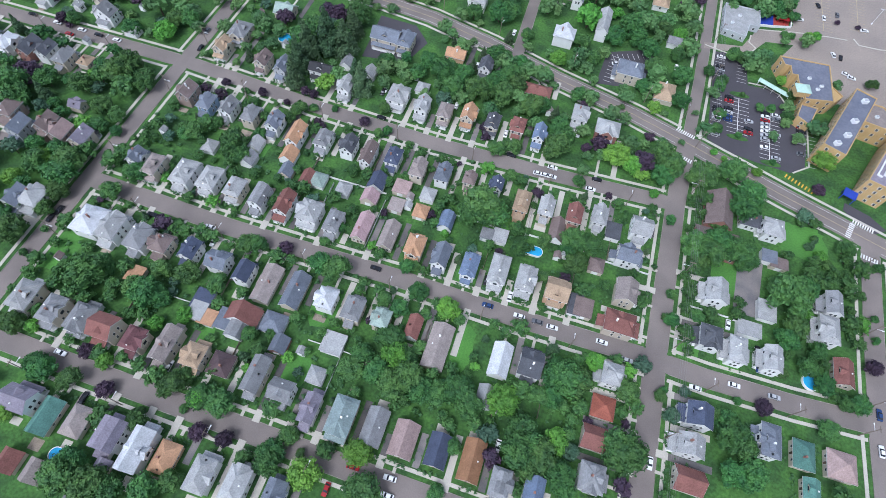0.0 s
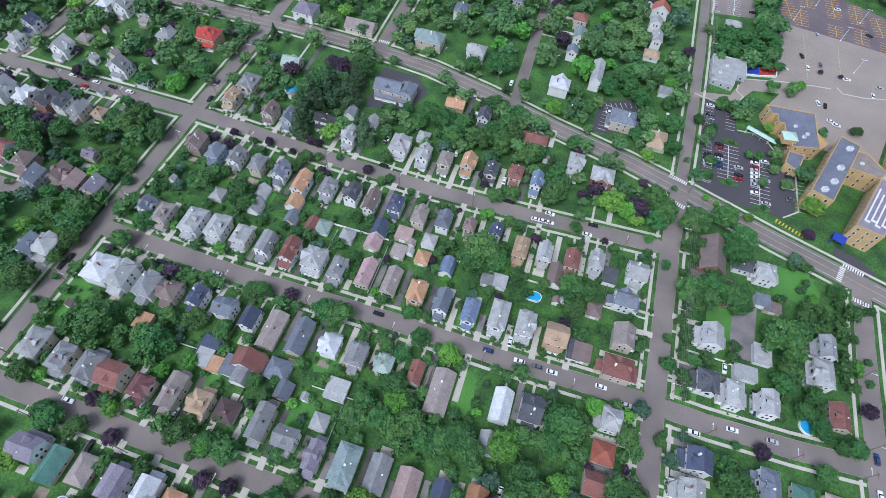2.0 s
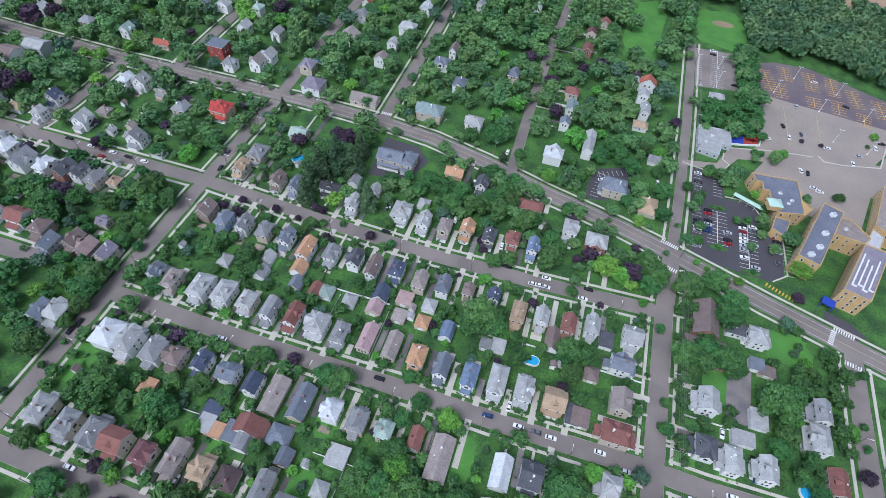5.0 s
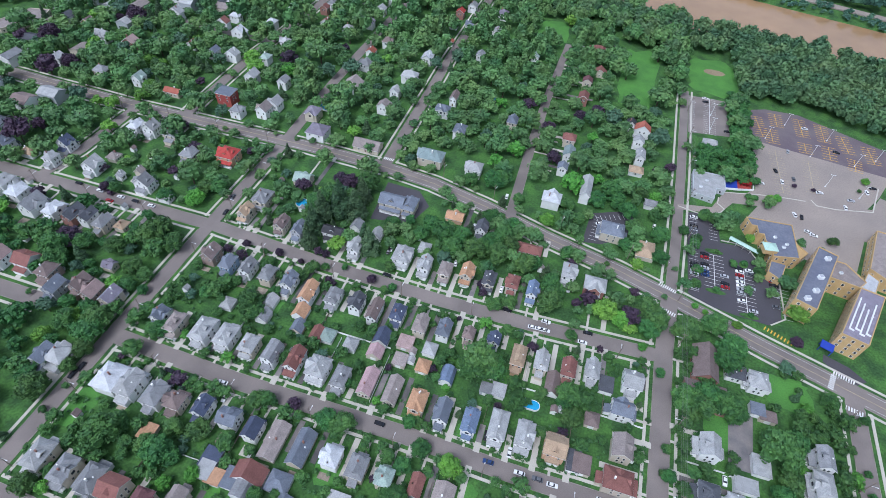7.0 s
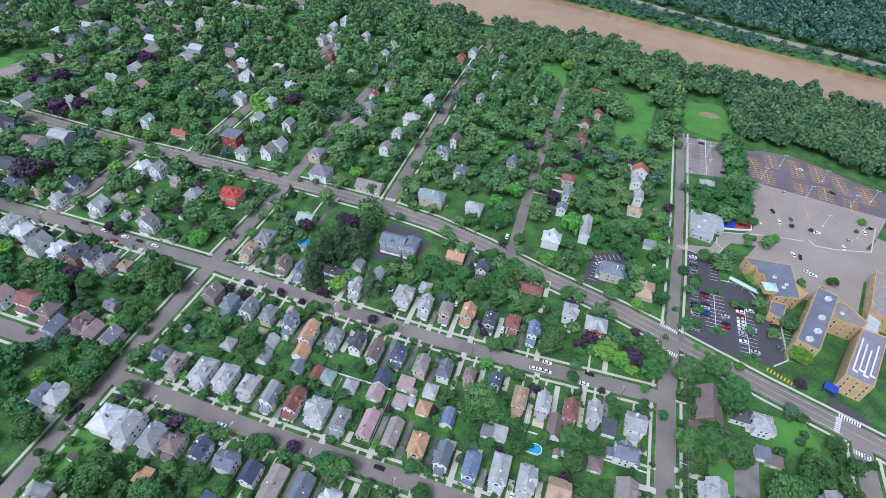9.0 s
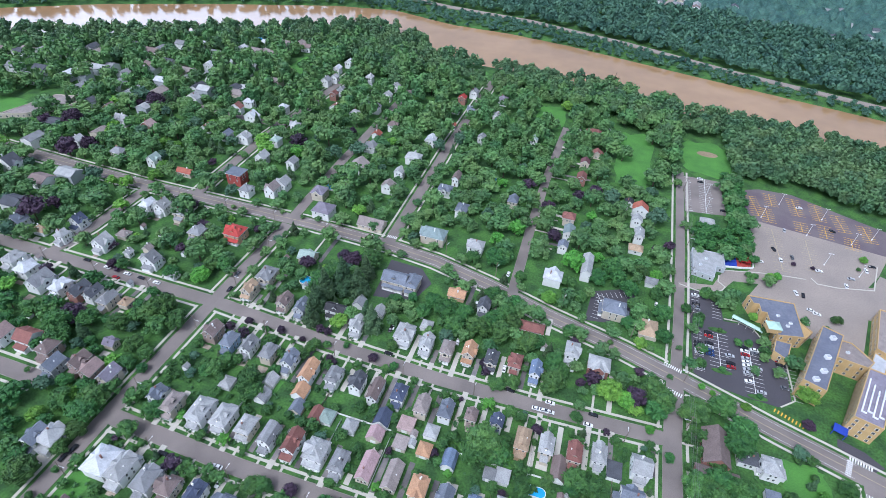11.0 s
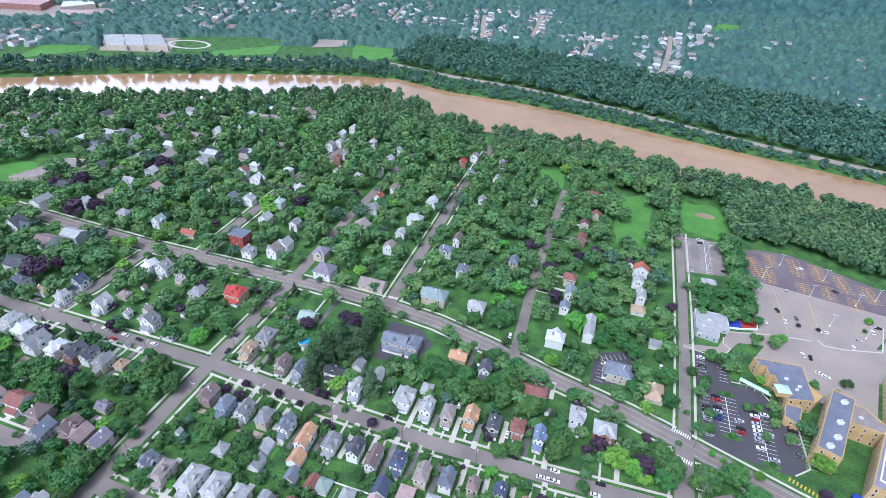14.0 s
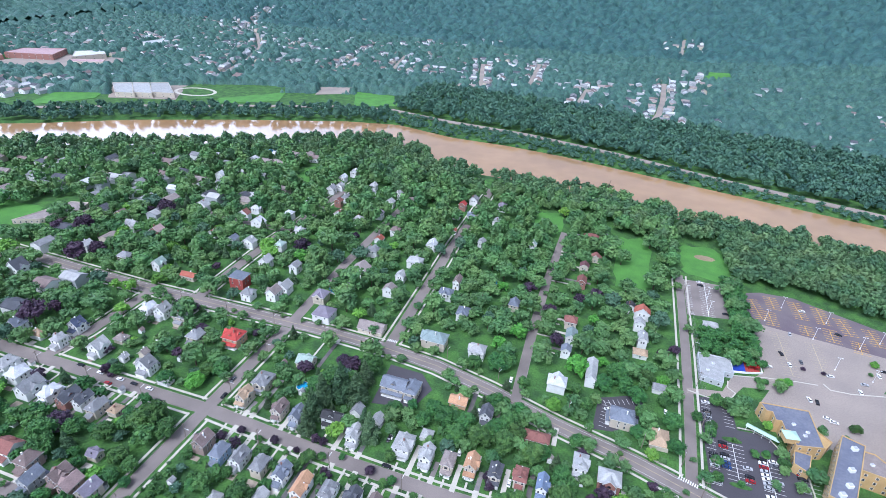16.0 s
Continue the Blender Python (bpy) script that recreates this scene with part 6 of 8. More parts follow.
for x0, x1, y0, y1, gap, share in ((-1500, -640, 860, 1750, 36, 0.75), (-640, -120, 1040, 1400, 42, 0.7), (-120, 520, 870, 1330, 60, 0.6)):
    for i in range(int((x1 - x0) / gap)):
        for j in range(int((y1 - y0) / gap)):
            x, y = x0 + (i + hrng.uniform(0.1, 0.9)) * gap, y0 + (j + hrng.uniform(0.1, 0.9)) * gap
            if hrng.random() < share * (0.35 + 0.65 * math.sin(x / 130 + y / 210) ** 2) and all((x - a) ** 2 + (y - b) ** 2 > 400 for a, b in HOMES) and bool(open_far(np.array([x]), np.array([y]))[0]) and y > bank(FAR_BANK, x) + 255:
                HOMES.append((x, y))
HOMES = np.array(HOMES)

xy = scatter(22000, -1100, 620, 300, 1000, lambda x, y: open_far(x, y) & (y < bank(FAR_BANK, x) + np.where(x < -330, 72, 250)), 31, 9.5)
low = (xy[:, 0] > -330) & (xy[:, 1] < np.interp(xy[:, 0], [p[0] for p in HIGHWAY], [p[1] for p in HIGHWAY]))
verge = scatter(9000, -330, 620, 500, 800, lambda x, y: (y > bank(FAR_BANK, x) + 1) & (y < np.interp(x, [p[0] for p in HIGHWAY], [p[1] for p in HIGHWAY]) - 8), 35, 6)
# far-bank leaves carry a slight haze tint in their colour
woods("river_bank_bushes", verge, g0.uniform(3, 5, len(verge)), [t * np.array([1, 1, 0.7]) for t in LOW], M_HAZEBANK, "dense green bushes between river and highway", 36)
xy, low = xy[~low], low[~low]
woods("far_bank_woods", xy, np.where(low, g0.uniform(3.5, 6.0, len(xy)), np.where(xy[:, 0] < -330, g0.uniform(5, 7.2, len(xy)), g0.uniform(6, 9.5, len(xy)))), LOW, M_HAZEBANK, "dense dark green woods along the far bank", 32)

# canopy beyond the river: sheets heaped into crowns, with clearings round houses, streets and fields
jit = np.random.default_rng(5)
ox, oy, oh = jit.uniform(0.1, 0.9, (600, 700)), jit.uniform(0.1, 0.9, (600, 700)), jit.uniform(0.5, 1.0, (600, 700))


def canopy(name, x0, x1, y0, y1, step, cell, mat, label, seed):
    HX, HY = np.meshgrid(np.arange(x0, x1 + step, step), np.arange(y0, y1 + step, step))
    best = np.zeros(HX.shape)
    ci, cj = np.floor(HX / cell).astype(int), np.floor(HY / cell).astype(int)
    for di in (-1, 0, 1):
        for dj in (-1, 0, 1):
            a, b = (cj + dj) % 600, (ci + di) % 700
            d = np.hypot(HX - (ci + di + ox[a, b]) * cell, HY - (cj + dj + oy[a, b]) * cell)
            best = np.maximum(best, oh[a, b] * np.sqrt(np.clip(1 - (d / (cell * 0.66)) ** 2, 0, 1)))
    room = (HY - bank(FAR_BANK, HX) - np.where((HX < -330) & (HX > -900), 175, 238)) / 6
    for x, y in HOMES:
        if x0 - 30 < x < x1 + 30 and y0 - 30 < y < y1 + 30:
            room = np.minimum(room, (np.hypot((HX - x) / 1.0, (HY - y + 5) / 1.2) - 8.0) / 4)
    for line, paved in FAR_STREETS + TOWN_STREETS:
        room = np.minimum(room, (line_distance(line, HX, HY) - (5 if paved else 1)) / 4)
    room = np.minimum(room, np.where(far_fields(HX, HY), 0, 1))
    room = np.clip(np.minimum(room, np.where((HX > -1500) & (HX < 640), np.minimum(HY - y0, y1 - HY) / 14, 1)), 0, 1)
    HZ = land(HX, HY) - 1.5 + (cell * 1.5 * best + 0.5) * room
    ok = np.maximum.reduce([room[:-1, :-1], room[1:, :-1], room[:-1, 1:], room[1:, 1:]]) > 0
    corner = np.stack([HX, HY, HZ], -1) + np.random.default_rng(seed).normal(0, step * 0.14, (*HX.shape, 3))
    n = np.arange(HX.size).reshape(HX.shape)
    quads = np.stack([n[:-1, :-1], n[:-1, 1:], n[1:, 1:], n[1:, :-1]], -1)[ok]
    used, quads = np.unique(quads, return_inverse=True)
    me = bpy.data.meshes.new(name)
    me.from_pydata(corner.reshape(-1, 3)[used].tolist(), [], quads.reshape(-1, 4).tolist())
    me.materials.append(mat)
    me.shade_smooth()
    place(name, me, None, None, label, "forest", kind="stuff")


# the canopy's blue cast is painted haze, not leaf colour
canopy("town_canopy", -1500, 640, 560, 1460, 4.2, 13, M_HAZETOWN, "green tree canopy round far houses", 8)
canopy("west_canopy", -2600, -1490, 300, 1700, 10, 19, M_HAZETOWN, "green tree canopy in the western valley", 9)
canopy("east_canopy", 630, 1700, 330, 1700, 10, 19, M_HAZEWOODS, "green tree canopy in the eastern valley", 10)
canopy("hill_forest", -2600, 1700, 1432, 3500, 7.0, 19, M_HAZEWOODS, "continuous forest canopy over the hills", 11)
for label, mat, poly in FIELDS:
    bm = bmesh.new()
    slab(bm, [(x, y, float(land(x, y)) + 0.5) for x, y in poly], 2.0)
    obj("field", bm, mat, kind="structure", label=label, category="field")
bm = bmesh.new()
strip(bm, [(-660 + 34 * math.cos(i * 0.2856), 745 + 24 * math.sin(i * 0.2856)) for i in range(23)], 5, 0.7, 0, 0.6)
obj("running_track", bm, M_CONC, kind="structure", label="pale oval running track", category="track")


def far_houses(name, xy, seed, label):
    """Houses too far to count, each with walls, a gabled roof and a chimney, joined."""
    g = random.Random(seed)
    sets = {}
    for x, y in xy:
        w, d, h = g.uniform(9, 13), g.uniform(10, 15), g.uniform(5, 7.5)
        if g.random() < 0.5:
            w, d = d, w
        z = float(land(x, y))
        bm = sets.setdefault(g.choice(("light", "grey", "dark", "brown", "white", "stone")), bmesh.new())
        box(bm, x - w / 2, x + w / 2, y - d / 2, y + d / 2, z - 1, z + h, 0)
        a, b, r = w / 2 + 0.4, d / 2 + 0.4, 2.6
        if w < d:
            slab(bm, [(x + a, y - b, z + h), (x + a, y + b, z + h), (x, y + b, z + h + r), (x, y - b, z + h + r)], 0.2, 1)
            slab(bm, [(x - a, y + b, z + h), (x - a, y - b, z + h), (x, y - b, z + h + r), (x, y + b, z + h + r)], 0.2, 1)
            for s in (y - d / 2, y + d / 2):
                bm.faces.new([bm.verts.new(p) for p in ((x - w / 2, s, z + h), (x + w / 2, s, z + h), (x, s, z + h + r - 0.3))])
        else:
            slab(bm, [(x - a, y - b, z + h), (x + a, y - b, z + h), (x + a, y, z + h + r), (x - a, y, z + h + r)], 0.2, 1)
            slab(bm, [(x + a, y + b, z + h), (x - a, y + b, z + h), (x - a, y, z + h + r), (x + a, y, z + h + r)], 0.2, 1)
            for s in (x - w / 2, x + w / 2):
                bm.faces.new([bm.verts.new(p) for p in ((s, y - d / 2, z + h), (s, y + d / 2, z + h), (s, y, z + h + r - 0.3))])
        for k in (-1, 1):
            box(bm, x + k * w * 0.25 - 0.5, x + k * w * 0.25 + 0.5, y - d / 2 - 0.05, y - d / 2 + 0.02, z + 1.2, z + 2.8, 2)
    for roof, bm in sets.items():
        obj(name, bm, [WALL["white" if roof in ("dark", "grey", "brown") else "cream" if roof == "stone" else "grey"], ROOF[roof], M_GLASS], None, None, label, "houses", kind="stuff")


far_houses("far_houses", HOMES, 42, "small pale houses scattered beyond the river")
far_houses("western_houses", WEST_HOMES, 44, "pale houses half hidden among trees")
far_houses("avenue_houses", AVENUE_HOMES, 46, "pale houses half hidden beside the avenue")

# streets that climb between the far houses
for line, paved in FAR_STREETS + TOWN_STREETS:
    if not paved:
        continue
    pts = dense(line, 15)
    bm = bmesh.new()
    va = [(bm.verts.new((x - 5, y, float(land(x - 5, y)) + 1.0)), bm.verts.new((x + 5, y, float(land(x + 5, y)) + 1.0))) for x, y in pts]
    for (a, b), (c, d) in zip(va[:-1], va[1:]):
        bm.faces.new((a, b, d, c))
    obj("road", bm, M_OLDLOT, kind="structure", label="far street climbing between houses", category="road")


def block_building(name, poly, h, storeys, wall, roof, label, category="building", group="", z0=0.0, step=3.4, parapet=0.6):
    """A flat-roofed building on a plan of corners (counter-clockwise), with a parapet, a sunk roof and a window for each bay."""
    root = tagged(new(name), label, category, group)
    c = Vector((sum(p[0] for p in poly) / len(poly), sum(p[1] for p in poly) / len(poly), 0))
    root.matrix_basis = pose(c.x, c.y, z0)
    pts = [Vector((p[0] - c.x, p[1] - c.y)) for p in poly]
    n = len(pts)
    inner = []
    for i in range(n):
        a, b = (pts[i] - pts[i - 1]).normalized(), (pts[(i + 1) % n] - pts[i]).normalized()
        na, nb = Vector((-a.y, a.x)), Vector((-b.y, b.x))
        m = (na + nb)
        inner.append(pts[i] + m / max(0.4, m.length_squared / 2) * 0.35)
    bm = bmesh.new()
    rings = [[bm.verts.new((p.x, p.y, z)) for p in ring] for ring, z in ((pts, -0.5), (pts, h), (inner, h), (inner, h - parapet))]
    for r0, r1 in zip(rings[:-1], rings[1:]):
        for i in range(n):
            j = (i + 1) % n
            bm.faces.new((r0[i], r0[j], r1[j], r1[i]))
    obj("wall", bm, wall, root)
    bm = bmesh.new()
    bm.faces.new([bm.verts.new((p.x, p.y, h - parapet + 0.02)) for p in inner])
    obj("roof", bm, roof, root)
    wm = shared("window", window_mesh)
    for i in range(n):
        a, b = pts[i], pts[(i + 1) % n]
        L = (b - a).length
        k = int((L - 1.5) / step)
        ang = math.degrees(math.atan2(b.y - a.y, b.x - a.x))
        for f in range(storeys):
            for q in range(k):
                p = a + (b - a) * ((q + 0.5) / k)
                place("window", wm, root, pose(p.x, p.y, (f + 0.5) * (h - parapet) / storeys, 0, 0, ang) @ Matrix.Diagonal((1.3, 1, 1.0, 1)))
    return root


M_TANBRICK = material("tan_brick", (0.52, 0.36, 0.17), 0.85, 0.12, 0.3, 4.0, spread=0.05)
M_MEMBRANE = material("grey_roof_membrane", (0.125, 0.135, 0.18), 0.75, 0.12, 0.12, 0.8, tint=(0.165, 0.175, 0.215))
M_COPPER = material("green_copper_roof", (0.42, 0.58, 0.50), 0.7, 0.1, 0.3, 3.0)
M_METAL = material("white_metal", (0.72, 0.73, 0.74), 0.4, 0.06, 0.5, 3.0)
M_BLUE = material("blue_canvas", (0.03, 0.06, 0.36), 0.7, 0.1)
M_RED = material("red_play_surface", (0.35, 0.06, 0.05), 0.8, 0.15)


def roof_unit(x, y, z, a, b, c, label="white rooftop ventilation unit"):
    bm = bmesh.new()
    box(bm, -a, a, -b, b, 0, c, 0)
    box(bm, -a * 0.7, a * 0.7, -b * 0.7, b * 0.7, c, c + 0.25, 1)
    box(bm, -a - 0.1, a + 0.1, -b - 0.1, b + 0.1, -0.0, 0.15, 1)
    obj("rooftop_unit", bm, [M_METAL, WALL["grey"]], None, pose(x, y, z, 0, 0, 20), label, "rooftop unit", "rooftop units")


HOSPITAL = "hospital buildings"
block_building("hospital_building", [(124.5, 249.5), (139, 252.8), (138, 280.6), (112, 278.4), (114.5, 272), (117.5, 272.3), (118, 266), (121, 266.3), (121.5, 260), (124, 260)], 9, 3, M_TANBRICK, M_MEMBRANE, "three-storey tan brick hospital wing with grey roof", group=HOSPITAL)
block_building("hospital_annex", [(122.2, 239.5), (128.5, 235), (132.8, 248.8), (124.6, 249.2)], 6, 2, M_TANBRICK, M_MEMBRANE, "two-storey tan brick annex with dark roof", group=HOSPITAL)
block_building("hospital_tower", [(129.8, 217), (140, 213), (157.6, 257.8), (147.9, 262)], 13, 4, M_TANBRICK, M_MEMBRANE, "long four-storey tan brick hospital wing with grey roof", group=HOSPITAL)
block_building("hospital_link", [(151.6, 241.5), (166, 239), (170.4, 244.4), (162, 255.5), (157, 256)], 11, 3, M_TANBRICK, ROOF["stone"], "three-storey tan brick link with gravel roof", group=HOSPITAL)
block_building("hospital_block", [(149.2, 201.6), (161.2, 198.2), (176.3, 234.5), (165, 237.2)], 13, 4, M_TANBRICK, ROOF["lilac"], "four-storey tan brick block with white roof pipes", group=HOSPITAL)
block_building("hospital_low_wing", [(139.4, 253.2), (146, 262.5), (139, 270)], 6, 2, M_TANBRICK, M_TANBRICK, "low tan brick wedge between two wings", group=HOSPITAL)
block_building("hospital_store", [(168.4, 241.4), (174, 236), (180.2, 251.5), (175.2, 256.6)], 8, 2, M_TANBRICK, ROOF["white"], "low tan brick store with white roof", group=HOSPITAL)
block_building("hospital_rear_wing", [(176, 258.5), (184, 252), (230, 240), (240, 285), (187, 294)], 9, 2, M_TANBRICK, ROOF["stone"], "wide tan brick rear wing with gravel roof", group=HOSPITAL)
block_building("day_care_building", [(83, 297), (96, 294.5), (98, 306), (103.5, 306), (103.5, 321), (83.5, 321)], 4.2, 1, WALL["grey"], ROOF["light"], "low day-care building with pale flat roof", group="lane buildings")
for x, y, z in ((127, 266, 8.42), (131, 259, 8.42), (133, 262, 8.42), (151, 253, 12.42), (145, 237, 12.42), (141, 226, 12.42), (136, 219, 12.42), (158, 247, 10.42), (92, 312, 3.6), (88, 304, 3.6)):
    roof_unit(x, y, z, 0.8 if z < 12 else 1.3, 0.7 if z < 12 else 1.1, 1.0 if z < 12 else 1.8)
# roof pipes on the block
for i in range(4):
    bm = bmesh.new()
    box(bm, -4.2 + 2.4 * i, -3.6 + 2.4 * i, -13 + 2 * (i % 2), 12 - 3 * (i % 3), 0.0, 0.7)
    box(bm, -4.2 + 2.4 * i, -1.8 + 2.4 * i, -13 + 2 * (i % 2) - 0.6, -13 + 2 * (i % 2), 0.0, 0.68)
    box(bm, -4.15 + 2.4 * i, -3.65 + 2.4 * i, 4 - i, 4.5 - i, 0.7, 1.5)
    obj("roof_pipe", bm, M_METAL, None, pose(162.5, 217, 12.42, 0, 0, -23), "white insulated roof pipe on a hospital block", "roof pipe", "roof pipes")
# copper penthouse and covered walk
bm = bmesh.new()
box(bm, -3.5, 3.5, -3, 3, 0, 3.2, 0)
slab(bm, [(-3.8, -3.3, 3.3), (3.8, -3.3, 3.3), (0, 0, 5.2)], 0.1, 1), slab(bm, [(3.8, -3.3, 3.3), (3.8, 3.3, 3.3), (0, 0, 5.2)], 0.1, 1)
slab(bm, [(3.8, 3.3, 3.3), (-3.8, 3.3, 3.3), (0, 0, 5.2)], 0.1, 1), slab(bm, [(-3.8, 3.3, 3.3), (-3.8, -3.3, 3.3), (0, 0, 5.2)], 0.1, 1)
obj("entrance_tower", bm, [M_TANBRICK, M_COPPER], None, pose(122.5, 254.5, 7.5, 0, 0, 10), "tan brick entrance tower with pale green copper cap", "tower")
bm = bmesh.new()
slab(bm, [(-9, -1.6, 3.2), (9, -1.6, 3.2), (9, 0, 3.9), (-9, 0, 3.9)], 0.15, 0)
slab(bm, [(9, 1.6, 3.2), (-9, 1.6, 3.2), (-9, 0, 3.9), (9, 0, 3.9)], 0.15, 0)
for i in range(5):
    for s in (-1.3, 1.3):
        box(bm, -8.5 + 4.2 * i, -8.3 + 4.2 * i, s - 0.1, s + 0.1, 0, 3.2, 1)
obj("covered_walk", bm, [M_COPPER, M_TRIM], None, pose(112.5, 259.5, 0, 0, 0, -25), "covered walkway with pale green metal roof", "canopy")
bm = bmesh.new()
slab(bm, [(-3, -2.6, 3.6), (3, -2.6, 3.6), (3, 2.6, 3.6), (-3, 2.6, 3.6)], 0.3, 0)
box(bm, -2.8, -2.5, -2.3, -2, -0.2, 3.4), box(bm, 2.5, 2.8, -2.3, -2, -0.2, 3.4), box(bm, -2.8, -2.5, 2, 2.3, -0.2, 3.4), box(bm, 2.5, 2.8, 2, 2.3, -0.2, 3.4)
obj("entrance_awning", bm, M_BLUE, None, pose(147.5, 199.5, 0.1, 0, 0, -20), "blue canvas awning over a hospital entrance", "awning")


# ---- parking lots ----
def lot(poly, z, mat, label):
    bm = bmesh.new()
    slab(bm, [(x, y, z) for x, y in poly], 0.4)
    obj("parking_lot", bm, mat, kind="structure", label=label, category="parking lot")


lot([(81.5, 214), (90, 209), (106, 207), (122, 206), (129, 212), (130.5, 238), (124, 246), (118, 256), (114, 261.5), (100, 260), (99, 279), (91, 283), (81, 281)], 0.10, M_LOT, "fresh black asphalt hospital parking lot")
lot([(75, 281.5), (100, 286), (109, 300), (124, 303), (200, 290), (225, 300), (225, 330), (204, 341), (196, 326), (159, 318), (125, 321.5), (118, 313), (104, 309), (96, 291), (75, 286.5)], 0.09, M_OLDLOT, "pale worn asphalt drive between lots")
lot([(124.5, 321), (160, 317.5), (190, 321), (203, 340), (216, 366), (124, 379)], 0.11, M_OLDLOT, "pale worn asphalt parking lot")
lot([(124, 379.02), (216, 366.02), (238, 392), (164, 427), (140, 426), (129, 421)], 0.105, M_DARKLOT, "dark asphalt parking lot with yellow stalls")
lot([(81.5, 371), (111, 376), (110, 425.5), (82, 424)], 0.10, M_ROAD, "grey asphalt parking lot beside a lawn")
lot([(139.4, 254), (147, 263.5), (158, 259.5), (174, 259.5), (186, 296), (200, 291), (141, 304), (125, 304), (112, 280), (138.2, 282)], 0.08, M_OLDLOT, "pale asphalt service yard behind a hospital")
lot([(-101, 241), (-99, 207), (-76, 211), (-70, 229), (-80, 240)], 0.10, M_LOT, "black asphalt lot round an office")
lot([(22, 232), (33, 234), (46, 244), (50, 262), (45, 268), (24, 258)], 0.10, M_LOT, "black asphalt lot beside a low office")
lot([(98, 122), (108, 122), (110, 150), (99, 142)], 0.05, M_DRIVE, "dark asphalt yard behind a house")


def stalls(x0, y0, x1, y1, n, depth, mat=M_LINE, both=False, spine=True):
    """Painted stall lines: n lines along the way from one end to the other, each going depth to its right."""
    bm = bmesh.new()
    a, b = Vector((x0, y0)), Vector((x1, y1))
    d = (b - a).normalized()
    r = Vector((d.y, -d.x))
    for i in range(n + 1):
        p = a + (b - a) * (i / n)
        for s in ((1, -1) if both else (1,)):
            q = p + r * depth * s
            u = d * (0.16 if mat is M_YELLOW else 0.09)
            bm.faces.new([bm.verts.new((*c, 0.0)) for c in (p - u, q - u, q + u, p + u)[::s]])
    if spine:
        u = r * 0.16
        bm.faces.new([bm.verts.new((*c, 0.0)) for c in (a - u, a + u, b + u, b - u)])
    ob = obj("parking_lines", bm, mat, None, pose(0, 0, 0.125), "painted parking stall lines", "parking lines", kind="structure")


stalls(95.8, 223, 95.8, 248, 9, 5.4, both=True)
stalls(112, 211, 112, 243, 12, 5.0, both=True)
stalls(129.6, 213, 129.6, 239, 10, 5.2, spine=False)
stalls(93.8, 277, 93.8, 261, 6, -5.0, spine=False)
stalls(82.2, 217, 82.2, 246, 11, 5.0, spine=False)
stalls(82.2, 262, 82.2, 278, 6, 5.0, spine=False)
stalls(96.8, 374, 98, 425, 19, 4.6, both=True)
stalls(82, 373, 82.3, 423, 19, 4.5, spine=False)
for i, (x0, y0, x1, y1) in enumerate([(135, 386, 131, 412), (142, 323, 141.5, 371), (141.3, 380, 141, 398), (146.5, 404, 146, 421), (164, 397, 163, 420), (162, 330, 163, 366), (163.2, 376, 163.5, 388), (178.5, 396, 178.5, 418), (179, 374, 180, 390), (193.5, 387, 191.5, 408), (194, 366, 195.5, 380), (209, 380, 208, 400)]):
    light = y0 < 365
    stalls(x0, y0, x1, y1, int(abs(y1 - y0) / 2.7), 5.0, M_PALE if light else M_YELLOW, both=True)
stalls(27, 257, 45, 265, 7, 4.5, spine=False)
stalls(25, 236, 27, 256, 7, 4.5, spine=False)
lot([(147, 196.5), (158, 192.5), (165, 186.5), (160, 182.8), (152, 186), (146, 192)], 0.115, M_LOT, "short black drive to a hospital entrance")
# hatched no-parking paint by the avenue
bm = bmesh.new()
for i in range(9):
    box(bm, -7 + 1.7 * i, -6.4 + 1.7 * i, -1.2, 1.2, -0.05, 0)
obj("hatched_marking", bm, M_YELLOW, None, pose(126, 200.6, 0.14, 0, 0, -25), "yellow hatched paint beside a lot", "road marking", kind="structure")


# ---- cars ----
CAR_PAINT = {k: material("car_paint_" + k, c, 0.25, 0.04) for k, c in dict(white=(0.75, 0.75, 0.75), silver=(0.42, 0.43, 0.45), black=(0.02, 0.02, 0.024), grey=(0.13, 0.135, 0.15), red=(0.30, 0.02, 0.025), blue=(0.03, 0.06, 0.16), green=(0.03, 0.06, 0.05)).items()}
M_TYRE = material("tyre_rubber", (0.02, 0.02, 0.02), 0.8, 0.1)


def car_meshes(colour):
    bm = bmesh.new()
    prof = [(-2.3, 0.35), (2.3, 0.35), (2.32, 0.75), (2.1, 0.9), (1.0, 1.0), (-1.75, 1.02), (-2.25, 0.95), (-2.32, 0.6)]
    for y0, y1, k in ((-0.9, 0.9, 1),):
        L = [bm.verts.new((x, y0, z)) for x, z in prof]
        R = [bm.verts.new((x, y1, z)) for x, z in prof]
        bm.faces.new(L), bm.faces.new(R[::-1])
        for i in range(len(prof)):
            j = (i + 1) % len(prof)
            bm.faces.new((L[j], L[i], R[i], R[j]))
    bmesh.ops.bevel(bm, geom=[e for e in bm.edges if abs(e.verts[0].co.y - e.verts[1].co.y) < 0.01], offset=0.09, segments=1, affect="EDGES")
    slab(bm, [(0.35, -0.66, 1.46), (0.35, 0.66, 1.46), (-1.2, 0.66, 1.45), (-1.2, -0.66, 1.45)][::-1], 0.05)
    body = to_mesh("car", bm, [CAR_PAINT[colour]])
    return body


